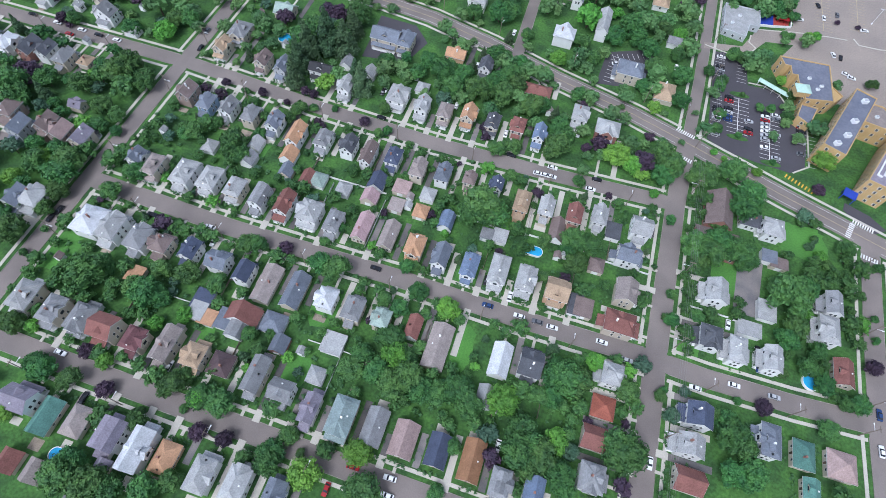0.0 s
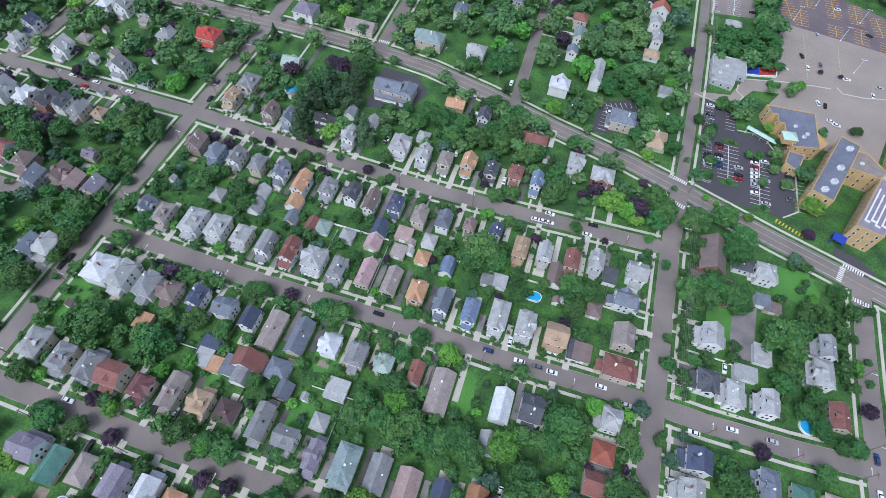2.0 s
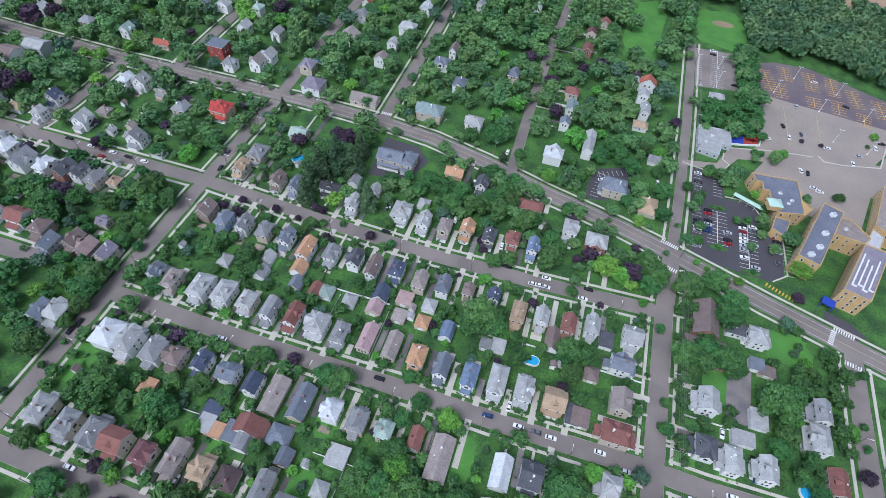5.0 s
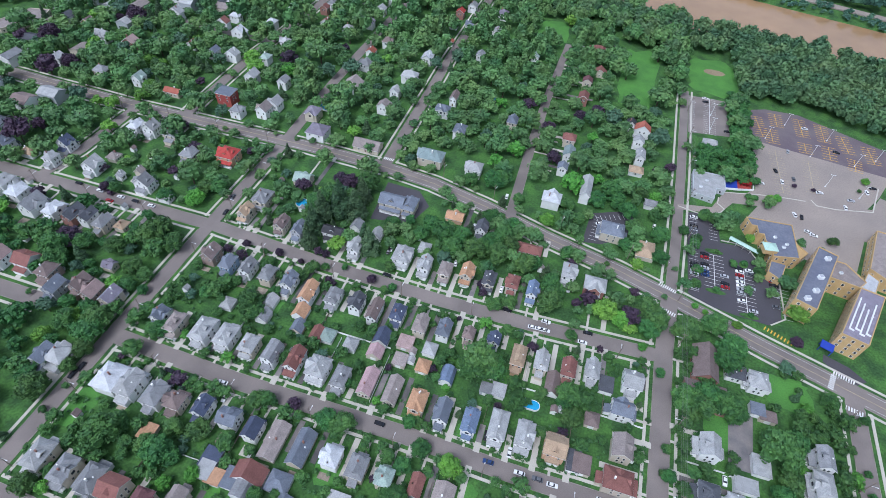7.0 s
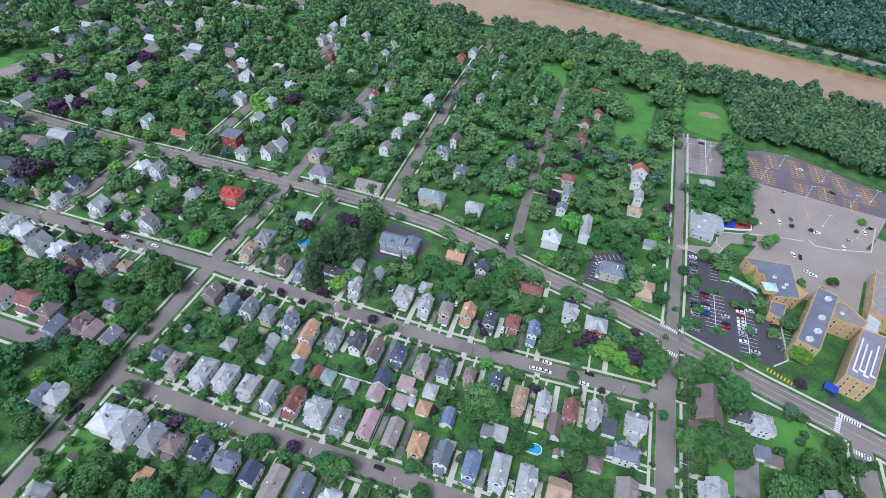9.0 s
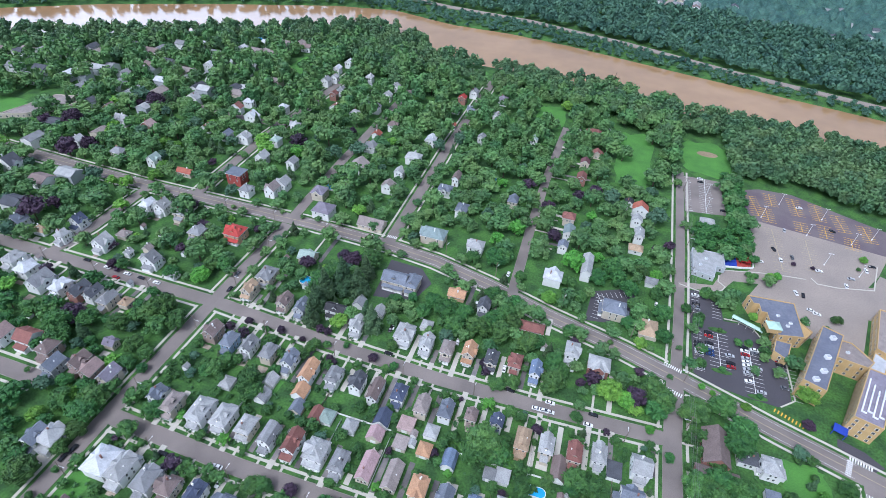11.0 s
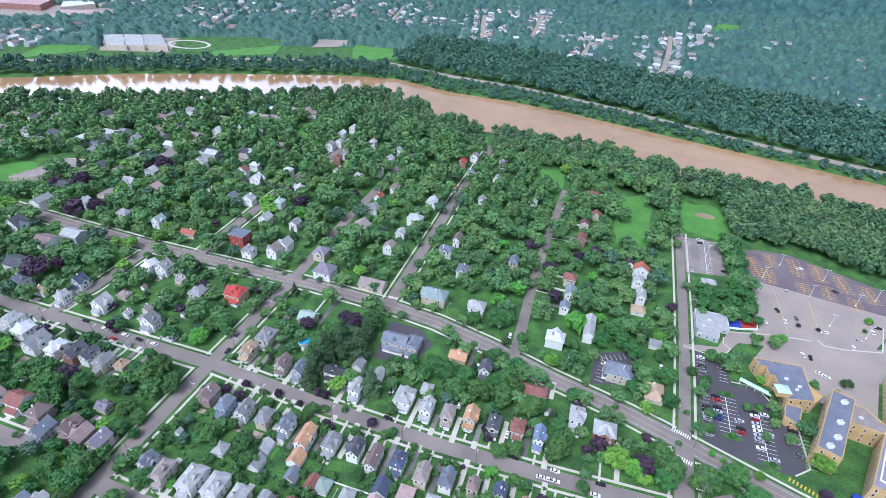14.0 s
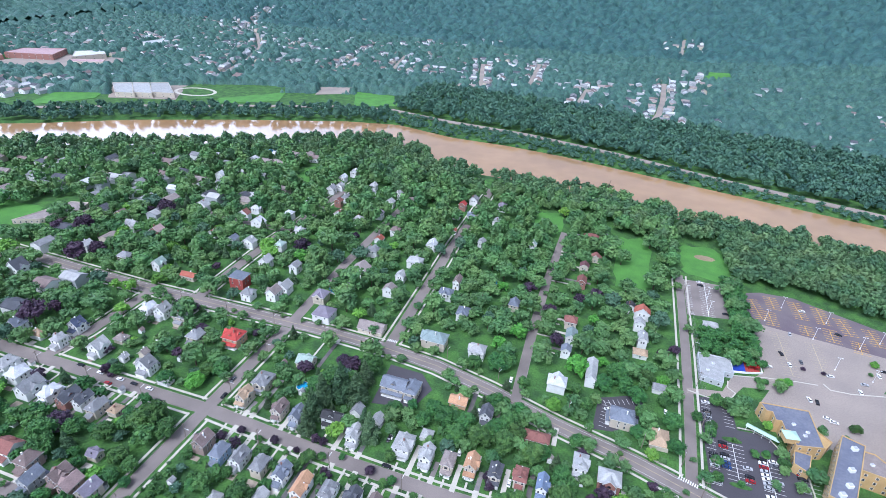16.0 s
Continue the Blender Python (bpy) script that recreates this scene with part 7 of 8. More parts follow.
def cabin_mesh():
    bm = bmesh.new()
    lo = [(1.05, -0.8, 0.98), (1.05, 0.8, 0.98), (-1.85, 0.8, 0.98), (-1.85, -0.8, 0.98)]
    hi = [(0.4, -0.66, 1.42), (0.4, 0.66, 1.42), (-1.25, 0.66, 1.42), (-1.25, -0.66, 1.42)]
    A, B = [bm.verts.new(p) for p in lo], [bm.verts.new(p) for p in hi]
    bm.faces.new(B)
    for i in range(4):
        bm.faces.new((A[i], A[(i + 1) % 4], B[(i + 1) % 4], B[i]))
    return to_mesh("cabin_glass", bm, [M_GLASS])


def wheel_mesh():
    bm = bmesh.new()
    bmesh.ops.create_cone(bm, cap_ends=True, segments=12, radius1=0.34, radius2=0.34, depth=0.24, matrix=pose(0, 0, 0, 90))
    for f in bm.faces:
        f.material_index = 0
    bmesh.ops.create_cone(bm, cap_ends=True, segments=10, radius1=0.2, radius2=0.2, depth=0.26, matrix=pose(0, 0, 0, 90))
    me = to_mesh("wheel", bm, [M_TYRE, M_METAL])
    for p in me.polygons:
        p.material_index = 1 if max(abs(me.vertices[v].co.z) for v in p.vertices) < 0.21 and max(abs(me.vertices[v].co.x) for v in p.vertices) < 0.21 else 0
    return me


crng = random.Random(17)


def car(x, y, ang, colour=None, z=0.12, group="cars parked along the street", where="at the kerb"):
    colour = colour or crng.choice(("white", "silver", "black", "grey", "red", "blue", "white", "black", "silver", "green"))
    root = place("car", shared("car" + colour, lambda: car_meshes(colour)), None, pose(x, y, z, 0, 0, ang), f"{colour} car with dark glass parked {where}", "car", group)
    place("cabin_glass", shared("cabin", cabin_mesh), root)
    for wx in (-1.4, 1.4):
        for wy in (-0.8, 0.8):
            place("wheel", shared("wheel", wheel_mesh), root, pose(wx, wy, 0.33))
    return root

# cars on the streets and drives: x, y, colour
for x, y, colour in [
    (-271.2, 173.8, "black"), (-240.9, 172.4, "white"), (-244.8, 167.6, "red"), (-230.8, 172.2, "black"), (-220.2, 172.2, "white"), (-208.8, 166.3, "black"), (-255.5, 172.8, "white"), (-74.1, 170.1, "black"), (-8.4, 169.3, "black"), (9.5, 163.4, "white"), (6.0, 163.2, "white"), (12.4, 163.5, "white"), (11.8, 168.8, "white"), (32.9, 169.1, "black"), (31.0, 162.7, "white"), (-119.7, 87.6, "white"), (-47.0, 92.2, "black"), (1.3, 91.2, "blue"), (14.5, 90.8, "white"), (22.0, 90.8, "grey"), (28.1, 90.4, "white"), (48.1, 90.7, "white"), (58.6, 86.5, "silver"), (85.3, 84.1, "white"), (99.7, 90.0, "white"), (114.8, 90.3, "silver"), (-143.4, 21.7, "white"), (-13.6, 18.7, "white"), (-12.6, 13.3, "white"), (-26.8, 18.2, "red"), (-145.3, 85.1, "black"),
]:
    car(x, y, 0 + crng.choice((0, 180)) + crng.uniform(-2, 2), colour, 0.13, "cars parked along the street", "at the kerb")
for x, y, colour in [
    (-103.7, 29.7, "white"), (-91.9, 64.0, "white"), (18.9, 40.3, "white"), (8.8, 97.9, "white"), (-2.3, 101.7, "black"), (96.1, 114.8, "white"), (108.1, 107.0, "black"), (108.7, 100.5, "blue"), (19.4, 193.7, "white"), (-42.0, 190.5, "white"), (-14.2, 181.3, "white"), (-24.1, 175.7, "black"), (-114.8, 81.7, "white"), (-183.3, 70.0, "black"), (-182.4, 74.3, "black"), (-178.2, 182.2, "black"), (-181.5, 194.8, "grey"), (-27.8, 253.8, "white"), (-102.1, 183.9, "white"), (-78.7, 188.6, "white"), (61.6, 258.9, "white"), (-39.8, 221.3, "white"), (-32.7, 8.9, "red"), (-46.0, 5.8, "white"), (-58.5, -0.1, "white"), (71.8, 51.5, "white"), (-125.6, 10.1, "black"), (153.5, 82.2, "white"), (153.9, 96.1, "blue"), (-79.4, 186.3, "black"),
]:
    car(x, y, 90 + crng.choice((0, 180)) + crng.uniform(-2, 2), colour, 0.13, "cars parked in driveways", "in a driveway")

for x0, x1, y0, y1, n, share, ang in ((90.5, 90.5, 224.4, 246.6, 9, 0.7, 0), (101, 101, 224.4, 246.6, 9, 0.45, 0), (109.3, 109.3, 212.3, 241.7, 12, 0.75, 0), (114.8, 114.8, 212.3, 241.7, 12, 0.35, 0), (127, 127, 214.3, 237.7, 10, 0.45, 0),
                                      (84.8, 84.8, 218.3, 244.7, 11, 0.5, 0), (84.8, 84.8, 263.3, 276.7, 6, 0.5, 0), (94.5, 94.5, 375, 423, 19, 0.1, 0)):
    for i in range(n):
        if crng.random() < share:
            car(x0, y0 + (y1 - y0) * i / (n - 1), ang + crng.choice((0, 180)) + crng.uniform(-2, 2), None, 0.1, "cars in the hospital lot", "in a painted stall")
for x, y, colour in ((128, 327, "white"), (142, 334, "white"), (150, 340, "grey"), (165, 331, "white"), (184, 330, "silver"), (196, 343, "white"), (201, 349, "black"), (150, 372, "silver"), (139, 345, "black"), (166, 408, "white"), (184, 384, "black"), (179, 321, "white"), (146, 302, "white"), (150, 301, "black"), (152, 288, "white"), (155, 286, "white"), (30, 250, "white"), (109, 381, "black")):
    car(x, y, crng.choice((0, 90)) + crng.uniform(-20, 20), colour, 0.115, "cars in the open lot", "on worn asphalt")


# ---- drives, front walks and shrubs ----
WAY = {"s": (0, -1), "n": (0, 1), "e": (1, 0), "w": (-1, 0)}
drng = random.Random(33)
BUSHES = []
TIER = iter(range(10000))
for group, facing, rows in HOUSES:
    if rows[0][1] > 235 and "lane" not in group:
        continue
    dx, dy = WAY[facing]
    for k, (x, y, w, d, floors, kind, roof, wall) in enumerate(rows):
        half, front = (w / 2, d / 2) if dy else (d / 2, w / 2)
        t = front
        while t < front + 26 and float(street_gap(np.array([x + dx * t]), np.array([y + dy * t]))[0]) > 0.1:
            t += 0.5
        for _ in range(9):
            u, v = drng.uniform(-half, half), front + drng.uniform(0.6, 2.2)
            BUSHES.append((x + dx * v + abs(dy) * u, y + dy * v + abs(dx) * u, drng.uniform(0.5, 1.1)))
        for _ in range(4):
            u, v = drng.choice((-1, 1)) * (half + drng.uniform(0.2, 0.8)), drng.uniform(-front, front)
            BUSHES.append((x + dx * v + abs(dy) * u, y + dy * v + abs(dx) * u, drng.uniform(0.4, 0.8)))
        if t >= front + 25:
            continue
        bm = bmesh.new()
        strip(bm, [(x + dx * (front + 2.4), y + dy * (front + 2.4)), (x + dx * (t - 0.1), y + dy * (t - drng.choice((0.1, 0.1, 3.2))))], 1.1, 0.19 + 0.0004 * next(TIER), 0, 0.3)
        obj("front_walk", bm, M_CONC, kind="structure", label="narrow concrete walk to a front door", category="path")
        side = (half + 1.75)
        cx, cy = x + abs(dy) * side, y + abs(dx) * side
        back = drng.uniform(-front - 4, front * 0.2)
        bm = bmesh.new()
        strip(bm, [(cx + dx * back, cy + dy * back), (cx + dx * (t - 4), cy + dy * (t - 4))], 2.5, 0.03 + 0.0004 * next(TIER), 0, 0.3)
        concrete = drng.random() < 0.45
        obj("driveway", bm, M_CONC if concrete else M_DRIVE, kind="structure", label="narrow driveway beside a house", category="driveway")
        if drng.random() < 0.3:
            continue
        bm = bmesh.new()
        strip(bm, [(cx + dx * (t - 4.1), cy + dy * (t - 4.1)), (cx + dx * (t + 0.3), cy + dy * (t + 0.3))], 2.7, 0.24 + 0.0006 * next(TIER), 0, 0.3)
        obj("driveway_apron", bm, M_CONC, kind="structure", label="concrete driveway apron across the sidewalk", category="driveway")
bt = [template(80 + k, 2, 3, 0.34, 1) for k in range(3)]
for k in range(1100):
    x, y = drng.uniform(-176, 66), drng.uniform(24, 160)
    if clear(x, y, 1.0):
        BUSHES.append((x, y, drng.uniform(0.5, 1.6)))
b = np.array(BUSHES)
b = b[street_gap(b[:, 0], b[:, 1]) > 0.8]
sh = woods("shrubs", b[:, :2], b[:, 2], [t * np.array([1, 1, 0.6]) for t in bt], LEAF["shrub"], "low green shrubs round houses and yards", 81)
sh["category"] = "shrubs"

# ---- brighter lawns ----
LAWN_TIER = iter(range(100))
for x, y, a, b, mat in ((42, 437, 15, 48, M_LAWN), (101, 462, 19, 30, M_LAWN), (-37, 486, 13, 24, M_LAWN), (-307, 498, 10, 30, M_LAWN), (112, 170, 13, 13, M_GRASS), (-58, 70, 7, 9, M_LAWN), (100, 137, 9, 8, M_LAWN), (-127, 557, 9, 12, M_LAWN), (-500, 305, 26, 20, M_LAWN), (-170.5, 58, 6, 9, M_LAWN), (-4, 71, 4.5, 9, M_LAWN), (-120.6, 134, 5, 8, M_LAWN), (96, 141, 8, 9, M_LAWN), (81, 99, 5, 4, M_LAWN), (-11, 101, 4, 4, M_LAWN), (-60, 43, 5, 6, M_LAWN), (98, 99, 4, 4, M_LAWN), (-99, 45, 4, 6, M_LAWN), (-5, 129, 5, 7, M_LAWN), (127, 167, 10, 9, M_LAWN), (159, 277, 6, 12, M_LAWN), (128, 290, 4, 5, M_LAWN), (120, 228, 5, 6, M_GRASS)):
    bm = bmesh.new()
    n = 22
    level = 0.010 + 0.0011 * next(LAWN_TIER)
    ring = [(a * (1 + 0.12 * math.sin(3 * i + x)) * math.copysign(abs(math.cos(6.283 * i / n)) ** 0.5, math.cos(6.283 * i / n)), b * (1 + 0.1 * math.cos(2 * i + y)) * math.copysign(abs(math.sin(6.283 * i / n)) ** 0.5, math.sin(6.283 * i / n))) for i in range(n)]
    slab(bm, [(x + p, y + q, level) for p, q in ring], 0.2)
    obj("lawn", bm, mat, kind="structure", label="bright mown lawn", category="lawn")
bm = bmesh.new()
slab(bm, [(103 + 9 * math.cos(i * 0.6), 470 + 5 * math.sin(i * 0.6), 0.06) for i in range(10)], 0.2)
obj("bare_earth", bm, M_MUD, kind="structure", label="bare sandy patch in a lawn", category="ground")


# ---- poles and wires ----
M_POLE = material("weathered_pole_wood", (0.22, 0.18, 0.15), 0.9, 0.2)
M_WIRE = material("dark_cable", (0.25, 0.25, 0.25), 0.6, 0.05)


def pole_mesh():
    bm = bmesh.new()
    bmesh.ops.create_cone(bm, cap_ends=True, segments=8, radius1=0.2, radius2=0.13, depth=12, matrix=pose(0, 0, 5.8))
    return to_mesh("utility_pole", bm, [M_POLE])


def arm_mesh():
    bm = bmesh.new()
    box(bm, -1.3, 1.3, -0.08, 0.08, 10.9, 11.1)
    for x in (-1.2, -0.5, 0.5, 1.2):
        box(bm, x - 0.06, x + 0.06, -0.06, 0.06, 11.1, 11.35)
    return to_mesh("crossarm", bm, [M_POLE])


def lamp_mesh():
    bm = bmesh.new()
    box(bm, 0.1, 2.4, -0.05, 0.05, 8.2, 8.32)
    box(bm, 2.2, 3.0, -0.16, 0.16, 8.12, 8.3)
    return to_mesh("lamp_arm", bm, [M_METAL])


def utility_pole(x, y, ang):
    root = place("utility_pole", shared("pole", pole_mesh), None, pose(x, y, 0, 0, 0, ang), "weathered wooden utility pole with a lamp arm", "utility pole", "poles along the streets")
    place("crossarm", shared("arm", arm_mesh), root)
    place("lamp_arm", shared("lamp", lamp_mesh), root)
    return root


def wires(points, ang, label="thin overhead wire between poles"):
    c, s = math.cos(radians(ang)), math.sin(radians(ang))
    for off in (-1.2, -0.5, 0.5, 1.2):
        bm = bmesh.new()
        for (x0, y0), (x1, y1) in zip(points[:-1], points[1:]):
            ring = []
            for i in range(9):
                t = i / 8
                z = 11.3 - 4 * 0.7 * t * (1 - t)
                p = Vector((x0 + (x1 - x0) * t + c * off, y0 + (y1 - y0) * t + s * off, z))
                ring.append([bm.verts.new(p + Vector(k)) for k in ((0.03, 0, 0), (-0.02, 0.02, 0.03), (-0.02, -0.02, -0.03))])
            for a, b in zip(ring[:-1], ring[1:]):
                for i in range(3):
                    bm.faces.new((a[i], a[(i + 1) % 3], b[(i + 1) % 3], b[i]))
        obj("power_line", bm, M_WIRE, None, None, label, "cable", "overhead wires")


LINES = [([(76.2, y) for y in (30, 62, 98, 132, 176, 206)], 0), ([(81, y) for y in (222, 256, 290, 325, 360, 400)], 0), ([(-176.3, y) for y in (30, 64, 108, 150, 186, 222)], 0),
         ([(x, 248 + 0) for x in (-300, -262, -225, -188, -150, -118)], 90), ([(-70, 258), (-35, 249), (8, 237), (48, 227), (68, 222)], 75), ([(x, 84.6) for x in (-150, -112, -75, -38, 0, 36)], 90), ([(x, 159.5) for x in (-140, -100, -62, -25, 12, 48)], 90), ([(x, 165) for x in (-330, -292, -255, -218)], 90), ([(x, 12.2) for x in (-150, -112, -76, -40)], 90), ([(150, y) for y in (60, 98, 128, 160)], 0), ([(89, 84.2), (120, 84.6), (146, 86)], 90)]
for pts, ang in LINES:
    for x, y in pts:
        utility_pole(x, y, ang + (180 if ang == 0 and x > 0 and x < 78 else 0))
    if ang == 0 and 70 < pts[0][0] < 90:
        wires(pts, ang)


def lot_lamp(x, y):
    bm = bmesh.new()
    bmesh.ops.create_cone(bm, cap_ends=True, segments=8, radius1=0.14, radius2=0.09, depth=10, matrix=pose(0, 0, 5))
    bmesh.ops.create_cone(bm, cap_ends=True, segments=10, radius1=0.4, radius2=0.4, depth=0.8, matrix=pose(0, 0, 0.4))
    root = obj("lot_lamp", bm, M_METAL, None, pose(x, y, 0.1), "tall pale parking lot lamp with twin heads", "lamp post", "parking lot lamps")
    bm = bmesh.new()
    box(bm, -1.3, 1.3, -0.05, 0.05, 9.9, 10.0), box(bm, -1.6, -0.9, -0.2, 0.2, 9.85, 10.05), box(bm, 0.9, 1.6, -0.2, 0.2, 9.85, 10.05)
    obj("lamp_head", bm, M_METAL, root)


for x, y in ((136, 384), (152, 408), (165, 372), (180, 398), (194, 372), (210, 384), (170, 340), (98, 400), (97, 380), (190, 335)):
    lot_lamp(x, y)


# ---- pools ----
M_POOL = material("pool_water", (0.05, 0.35, 0.62), 0.08, 0.08, 0.5, 2.0)


def pool(x, y, r, label, oblong=0.0, deck=M_CONC):
    bm = bmesh.new()
    n = 28
    def ring(k, z):
        return [bm.verts.new(((r + k) * math.cos(6.283 * i / n) + oblong * math.copysign(1, math.cos(6.283 * i / n)), (r + k) * math.sin(6.283 * i / n), z)) for i in range(n)]
    A, B, C, D = ring(0.25, 0), ring(0.25, 1.2), ring(0, 1.2), ring(0, 0.2)
    for p, q in ((A, B), (B, C), (C, D)):
        for i in range(n):
            bm.faces.new((p[i], p[(i + 1) % n], q[(i + 1) % n], q[i]))
    root = obj("pool", bm, M_TRIM, None, pose(x, y, 0.0), label, "pool", "backyard pools")
    bm = bmesh.new()
    bm.faces.new([bm.verts.new(((r + 0.02) * math.cos(6.283 * i / n) + oblong * math.copysign(1, math.cos(6.283 * i / n)), (r + 0.02) * math.sin(6.283 * i / n), 1.0)) for i in range(n)])
    obj("pool_water", bm, M_POOL, root)


pool(-141.4, 204.4, 3.4, "round above-ground pool with blue water")
pool(128.7, 100.9, 3.2, "round above-ground pool beside a wooden deck")
pool(-119.8, -8.8, 2.2, "oblong backyard pool with pale rim", 3.0)
pool(12.4, 121.9, 2.2, "oblong turquoise backyard pool", 2.4)
pool(-170, 300, 3.0, "oblong blue pool behind a house", 5.0)
pool(-62, 357, 2.6, "small blue pool among trees")
pool(-385, 545, 6, "large oblong blue swimming pool", 9.0)

# ---- church, offices, playground ----
bm = bmesh.new()
M_CHURCH = ROOF["wine"]


def long_roof(name, x, y, ang, w, d, h, rise, wall, roof, label, category):
    root = tagged(new(name), label, category)
    root.matrix_basis = pose(x, y, 0, 0, 0, ang)
    a, b = w / 2, d / 2
    bm = bmesh.new()
    box(bm, -a, a, -b, b, -0.4, h)
    for s in (-b, b - 0.2):
        for o in (0, 0.2):
            bm.faces.new([bm.verts.new(p) for p in ((-a, s + o, h), (a, s + o, h), (0, s + o, h + rise - 0.4))])
    obj("wall", bm, wall, root)
    bm = bmesh.new()
    k = 0.5
    slab(bm, [(a + k, -b - k, h), (a + k, b + k, h), (0, b + k, h + rise), (0, -b - k, h + rise)], 0.22)
    slab(bm, [(-a - k, b + k, h), (-a - k, -b - k, h), (0, -b - k, h + rise), (0, b + k, h + rise)], 0.22)
    obj("roof", bm, roof, root)
    wm = shared("window", window_mesh)
    for i in range(int(d / 4)):
        for s in (-1, 1):
            place("window", wm, root, pose(s * a, -b + 2 + 4 * i, h * 0.55, 0, 0, 90 * s))
    return root


bm.free()
long_roof("church", 88, 168, 0, 11, 18, 4.5, 5.0, WALL["brickwall"], ROOF["brown"], "brick church with steep brown shingle roof", "church")
long_roof("church_hall", 88, 151, 90, 13, 18, 3.4, 3.0, WALL["brickwall"], ROOF["brown"], "low brick church hall with brown roof", "church hall")
house(-90, 220.5, 16, 11, 2, "x", "slate", "cream", "s", "offices")
house(-79.5, 221, 9, 13, 2, "c", "slate", "cream", "s", "offices")
house(37, 242, 14, 12, 2, "c", "slate", "cream", "w", "offices")
house(95.5, 358, 11, 8, 1, "h", "light", "white", "w", "lane houses")
block_building("school_building", [(-474, 290), (-455, 300), (-440, 326), (-446, 342), (-462, 338), (-468, 312)], 4.5, 1, WALL["cream"], ROOF["stone"], "low school building with pale flat roof", "school")
bm = bmesh.new()
slab(bm, [(104.5, 313.5, 0.14), (113, 316, 0.14), (113, 330, 0.14), (105.5, 329, 0.14)], 0.3, 0)
slab(bm, [(113.02, 316, 0.14), (121.7, 319, 0.14), (122.5, 330, 0.14), (113.02, 330, 0.14)], 0.3, 1)
obj("play_surface", bm, [M_BLUE, M_RED], kind="structure", label="blue and red playground surface", category="playground")
bm = bmesh.new()
strip(bm, [(103.8, 312.6), (113, 314.6), (122.6, 317.8), (123.6, 331)], 0.5, 1.3, 0, 1.3)
obj("garden_wall", bm, M_TRIM, None, None, "white wall round a playground", "wall")
bm = bmesh.new()
for i in range(4):
    box(bm, 115 + 1.8 * i, 115.4 + 1.8 * i, 320 + (i % 2) * 4, 320.4 + (i % 2) * 4, 0.1, 2.4)
slab(bm, [(114.6, 319.6, 2.8), (121, 319.6, 2.8), (121, 325, 2.8), (114.6, 325, 2.8)], 0.2)
obj("play_frame", bm, CAR_PAINT["red"], None, None, "red climbing frame in a playground", "playground frame")

# far institutions beyond the river
for poly in ([(-738, 660), (-709, 669), (-767, 723), (-790, 706)], [(-716, 672), (-687, 681), (-742, 735), (-766, 724)], [(-693, 686), (-659, 697), (-718, 751), (-741, 736)]):
    block_building("school_building", poly, 8, 2, WALL["cream"], ROOF["light"], "pale two-storey school wing by playing fields", "school", "far school wings", step=9)
block_building("brick_school", [(-1136, 790), (-1047, 817), (-1083, 880), (-1150, 840)], 11, 3, WALL["brickwall"], ROOF["pink"], "large red brick building in the far town", "building", "far town buildings", step=13)
block_building("brick_school", [(-1180, 760), (-1140, 740), (-1120, 775), (-1165, 800)], 9, 2, WALL["brickwall"], ROOF["pinktan"], "smaller red brick wing in the far town", "building", "far town buildings", step=13)
block_building("brick_hall", [(-990, 800), (-940, 830), (-955, 850), (-1005, 820)], 7, 2, WALL["cream"], ROOF["pink"], "low tan hall beside a far car park", "building", "far town buildings", step=13)
block_building("brick_hall", [(-1053, 872), (-1010, 827), (-987, 884), (-1021, 910)], 10, 2, WALL["cream"], ROOF["white"], "pale long building in the far town", "building", "far town buildings", step=13)
block_building("town_hall", [(-1045, 1040), (-1015, 1030), (-1010, 1085), (-1040, 1090)], 9, 2, WALL["white"], ROOF["white"], "long white building in the far town", "building", "far town buildings", step=13)
bm = bmesh.new()
slab(bm, [(-1130, 715, 0.5), (-1040, 700, 0.5), (-890, 830, 0.5), (-960, 905, 0.5), (-1110, 870, 0.5)], 1.0)
obj("parking_lot", bm, M_OLDLOT, kind="structure", label="pale car park in the far town", category="parking lot")


# ---- backyards: fences, patios, sheds ----
M_BOARD = material("weathered_fence_board", (0.30, 0.25, 0.20), 0.9, 0.25, 0.6, 5.0, spread=0.3)
yrng = random.Random(51)


def fence(x0, y0, x1, y1, mat, label):
    """A board fence: rails as the body, posts and boarded panels as parts."""
    L = math.hypot(x1 - x0, y1 - y0)
    bm = bmesh.new()
    for z in (0.35, 1.25):
        box(bm, 0, L, -0.03, 0.03, z, z + 0.09)
    root = obj("fence", bm, mat, None, pose(x0, y0, 0, 0, 0, math.degrees(math.atan2(y1 - y0, x1 - x0))), label, "fence", "backyard fences")
    n = max(1, round(L / 3))

    def post():
        b = bmesh.new()
        box(b, -0.07, 0.07, -0.07, 0.07, -0.2, 1.65)
        return to_mesh("post", b, [mat])

    def panel():
        b = bmesh.new()
        for i in range(10):
            box(b, i * 0.1, i * 0.1 + 0.094, 0.031, 0.055, 0.1, 1.5 + 0.03 * (i % 2))
        return to_mesh("panel", b, [mat])
    for i in range(n + 1):
        place("post", shared("post" + mat.name, post), root, pose(i * L / n, 0, 0))
        if i < n:
            place("panel", shared("panel" + mat.name, panel), root, pose(i * L / n, 0, 0) @ Matrix.Diagonal((L / n, 1, 1, 1)))


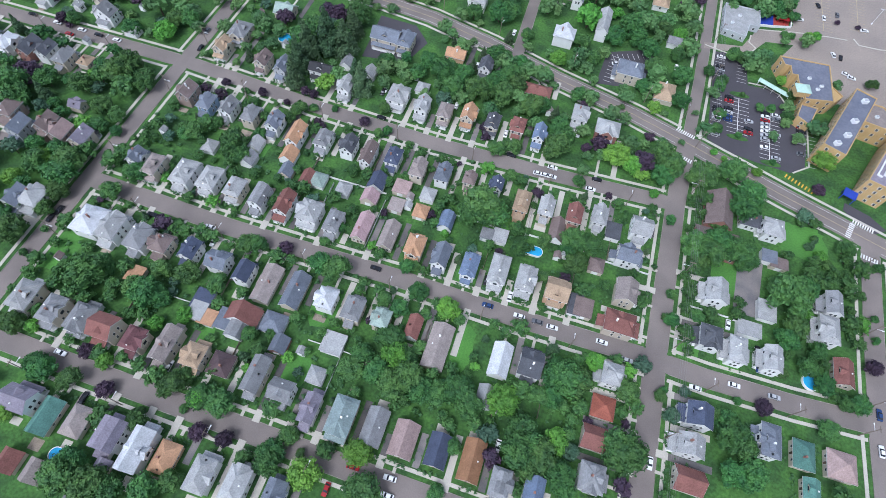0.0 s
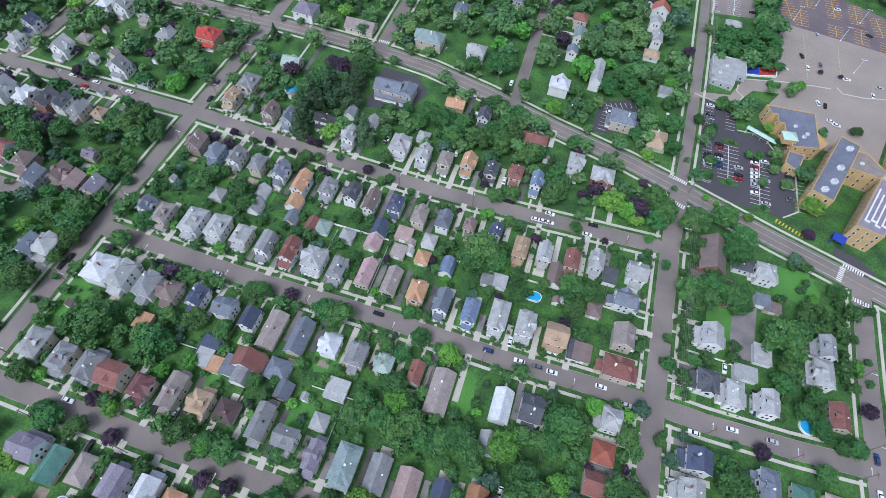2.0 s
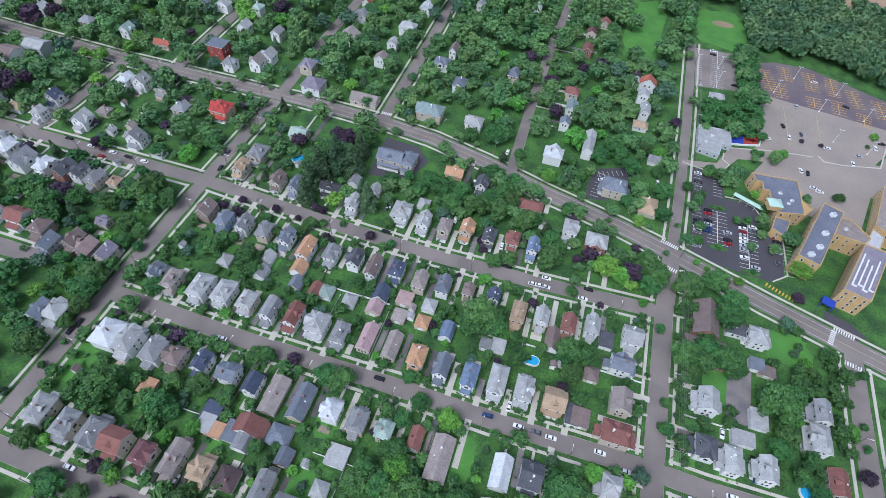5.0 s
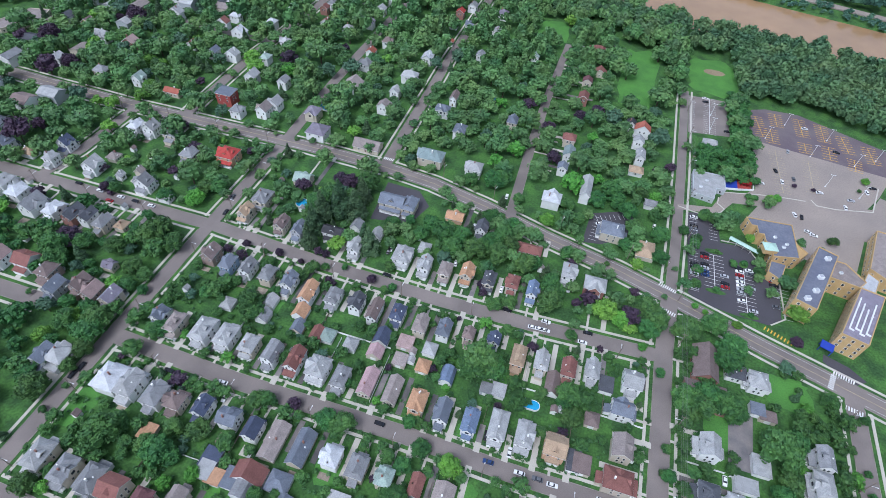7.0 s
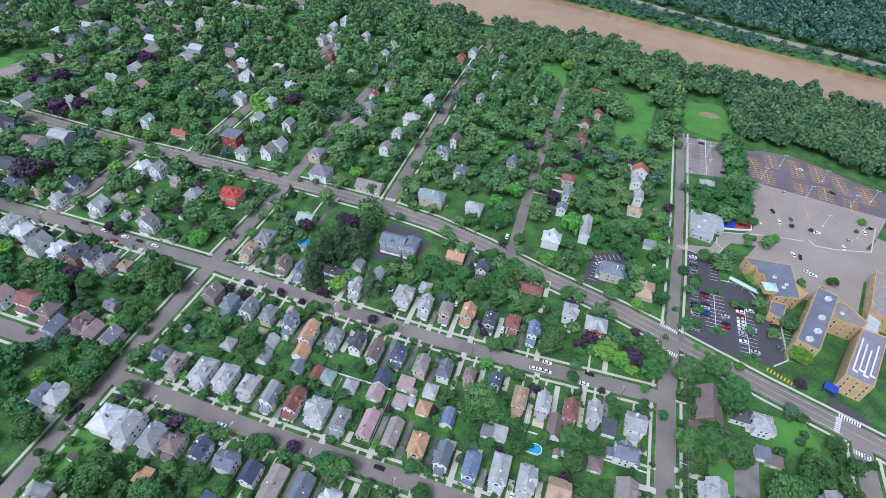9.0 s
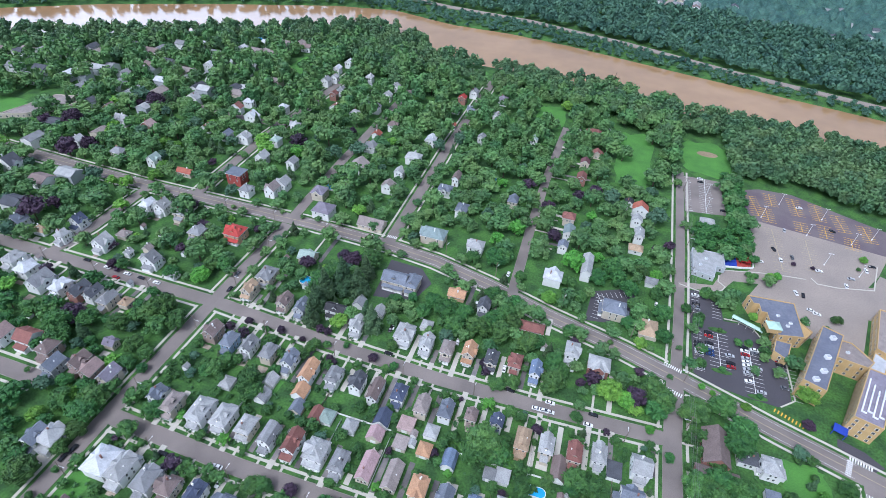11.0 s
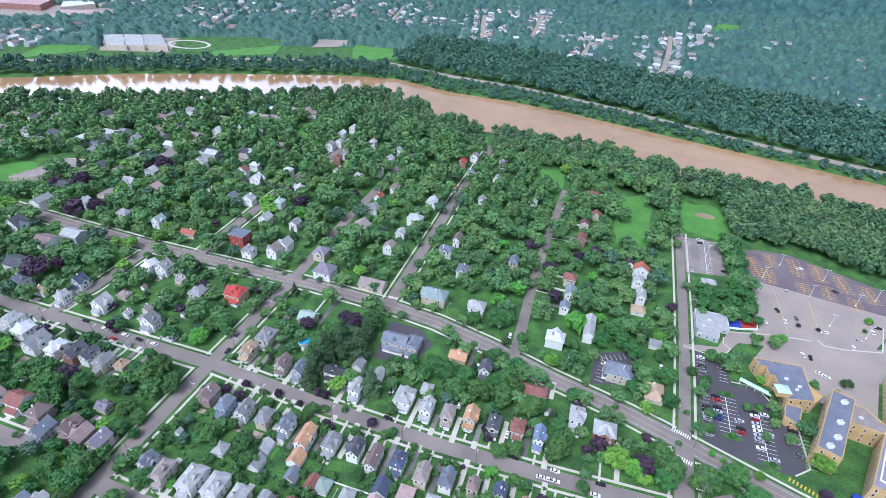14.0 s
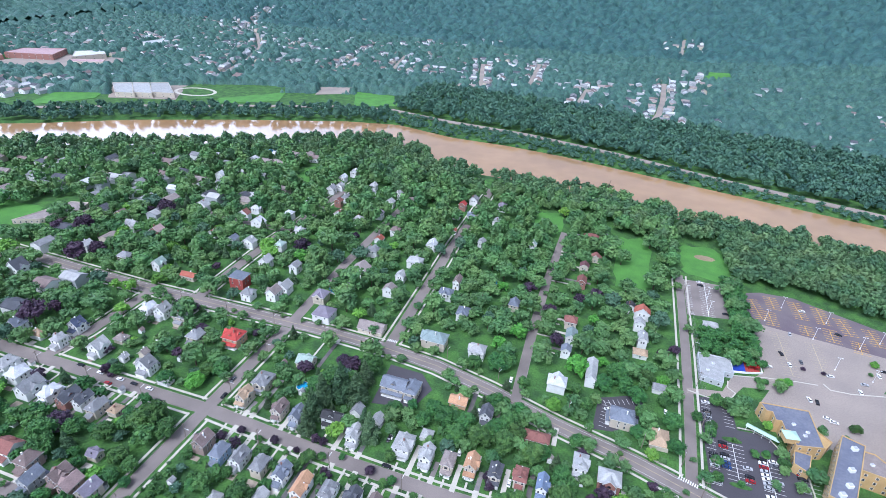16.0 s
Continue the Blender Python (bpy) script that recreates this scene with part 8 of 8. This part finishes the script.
for x, y0, y1 in ((-128, 104, 128), (-92, 130, 152), (-80, 104, 126), (-66, 128, 150), (-55, 100, 128), (-30, 128, 150), (-5, 104, 126), (8, 128, 152), (32, 104, 128), (44, 128, 150), (-130, 34, 54), (-100, 56, 78), (-84, 32, 54), (-46, 34, 56), (-18, 54, 76), (14, 30, 54), (30, 54, 78)):
    white = yrng.random() < 0.4
    fence(x, y0, x, y1, M_TRIM if white else M_BOARD, "white board fence between backyards" if white else "weathered board fence between backyards")
for x0, x1, y in ((-84, -56, 128.5), (-30, -6, 128), (8, 34, 129), (40, 62, 127), (-120, -98, 54.5), (-60, -40, 55), (80, 96, 118), (98, 108, 117.5)):
    fence(x0, y, x1, y, M_TRIM, "white board fence along a backyard")
for group, facing, rows in HOUSES:
    if facing not in "sn" or rows[0][1] > 200:
        continue
    for x, y, w, d, *_ in rows:
        s = 1 if facing == "s" else -1
        if yrng.random() < 0.55:
            a, b = yrng.uniform(1.5, 2.8), yrng.uniform(1.2, 2.4)
            cx, cy = x + yrng.uniform(-1, 1), y + s * (d / 2 + b + 0.4)
            bm = bmesh.new()
            box(bm, -a, a, -b, b, -0.2, 0.08 + 0.02 * yrng.random())
            obj("patio", bm, M_CONC if yrng.random() < 0.6 else M_BOARD, None, pose(cx, cy, 0), "small paved patio behind a house", "patio", "backyard patios")
        if yrng.random() < 0.3:
            cx, cy = x + yrng.uniform(-3, 3), y + s * (d / 2 + yrng.uniform(12, 16))
            if clear(cx, cy, 2.5):
                garage(cx, cy, 3.0, 2.6, "g", yrng.choice(("light", "brown", "grey", "stone")), "white", "backyard sheds")

# kerbs, islands and planting round the lots
for line in ([(75.5, 284.5), (89, 281.7), (101, 287.5), (103.5, 292), (99.5, 296), (100.6, 302.5)], [(100.8, 308.3), (114.4, 311.7), (125, 314.7), (144.4, 318), (155, 319.1)], [(158.7, 321.7), (161.4, 317), (173.3, 317.6), (196, 323.4), (205, 351)], [(100.3, 262.1), (108.2, 262.6), (116.5, 258.8), (121, 251), (122.2, 239)], [(130.6, 238), (131, 213), (123, 206.3)]):
    bm = bmesh.new()
    strip(bm, line, 0.7, 0.3, 0, 0.5)
    obj("kerb", bm, M_CONC, kind="structure", label="wide pale concrete kerb round a lot", category="kerb")
for x, y, r, leaf in ((149, 331.5, 1.8, "purple"), (161, 331.5, 1.8, "purple"), (196.3, 352.7, 3.2, "bright"), (190.6, 341.4, 1.8, "green"), (135.4, 311.6, 3.4, "bright"), (122.3, 308, 2.6, "green"), (157, 273, 2.4, "green"), (163, 282, 1.8, "green"), (97, 250.5, 1.8, "green"), (112, 246, 2.2, "green"), (96, 220.5, 2, "green"), (113, 208.5, 2, "green")):
    tree(x, y, r, leaf, "lot planting")
for x, y, a, b in ((96, 251, 5.2, 1.8), (112, 246, 2.4, 2.6), (96, 220, 5.4, 1.6), (112.5, 208.6, 5, 1.6)):
    bm = bmesh.new()
    slab(bm, [(x + a * math.cos(6.283 * i / 16), y + b * math.sin(6.283 * i / 16), 0.26) for i in range(16)], 0.3)
    obj("planted_island", bm, M_GRASS, kind="structure", label="kerbed grass island in a lot", category="island")
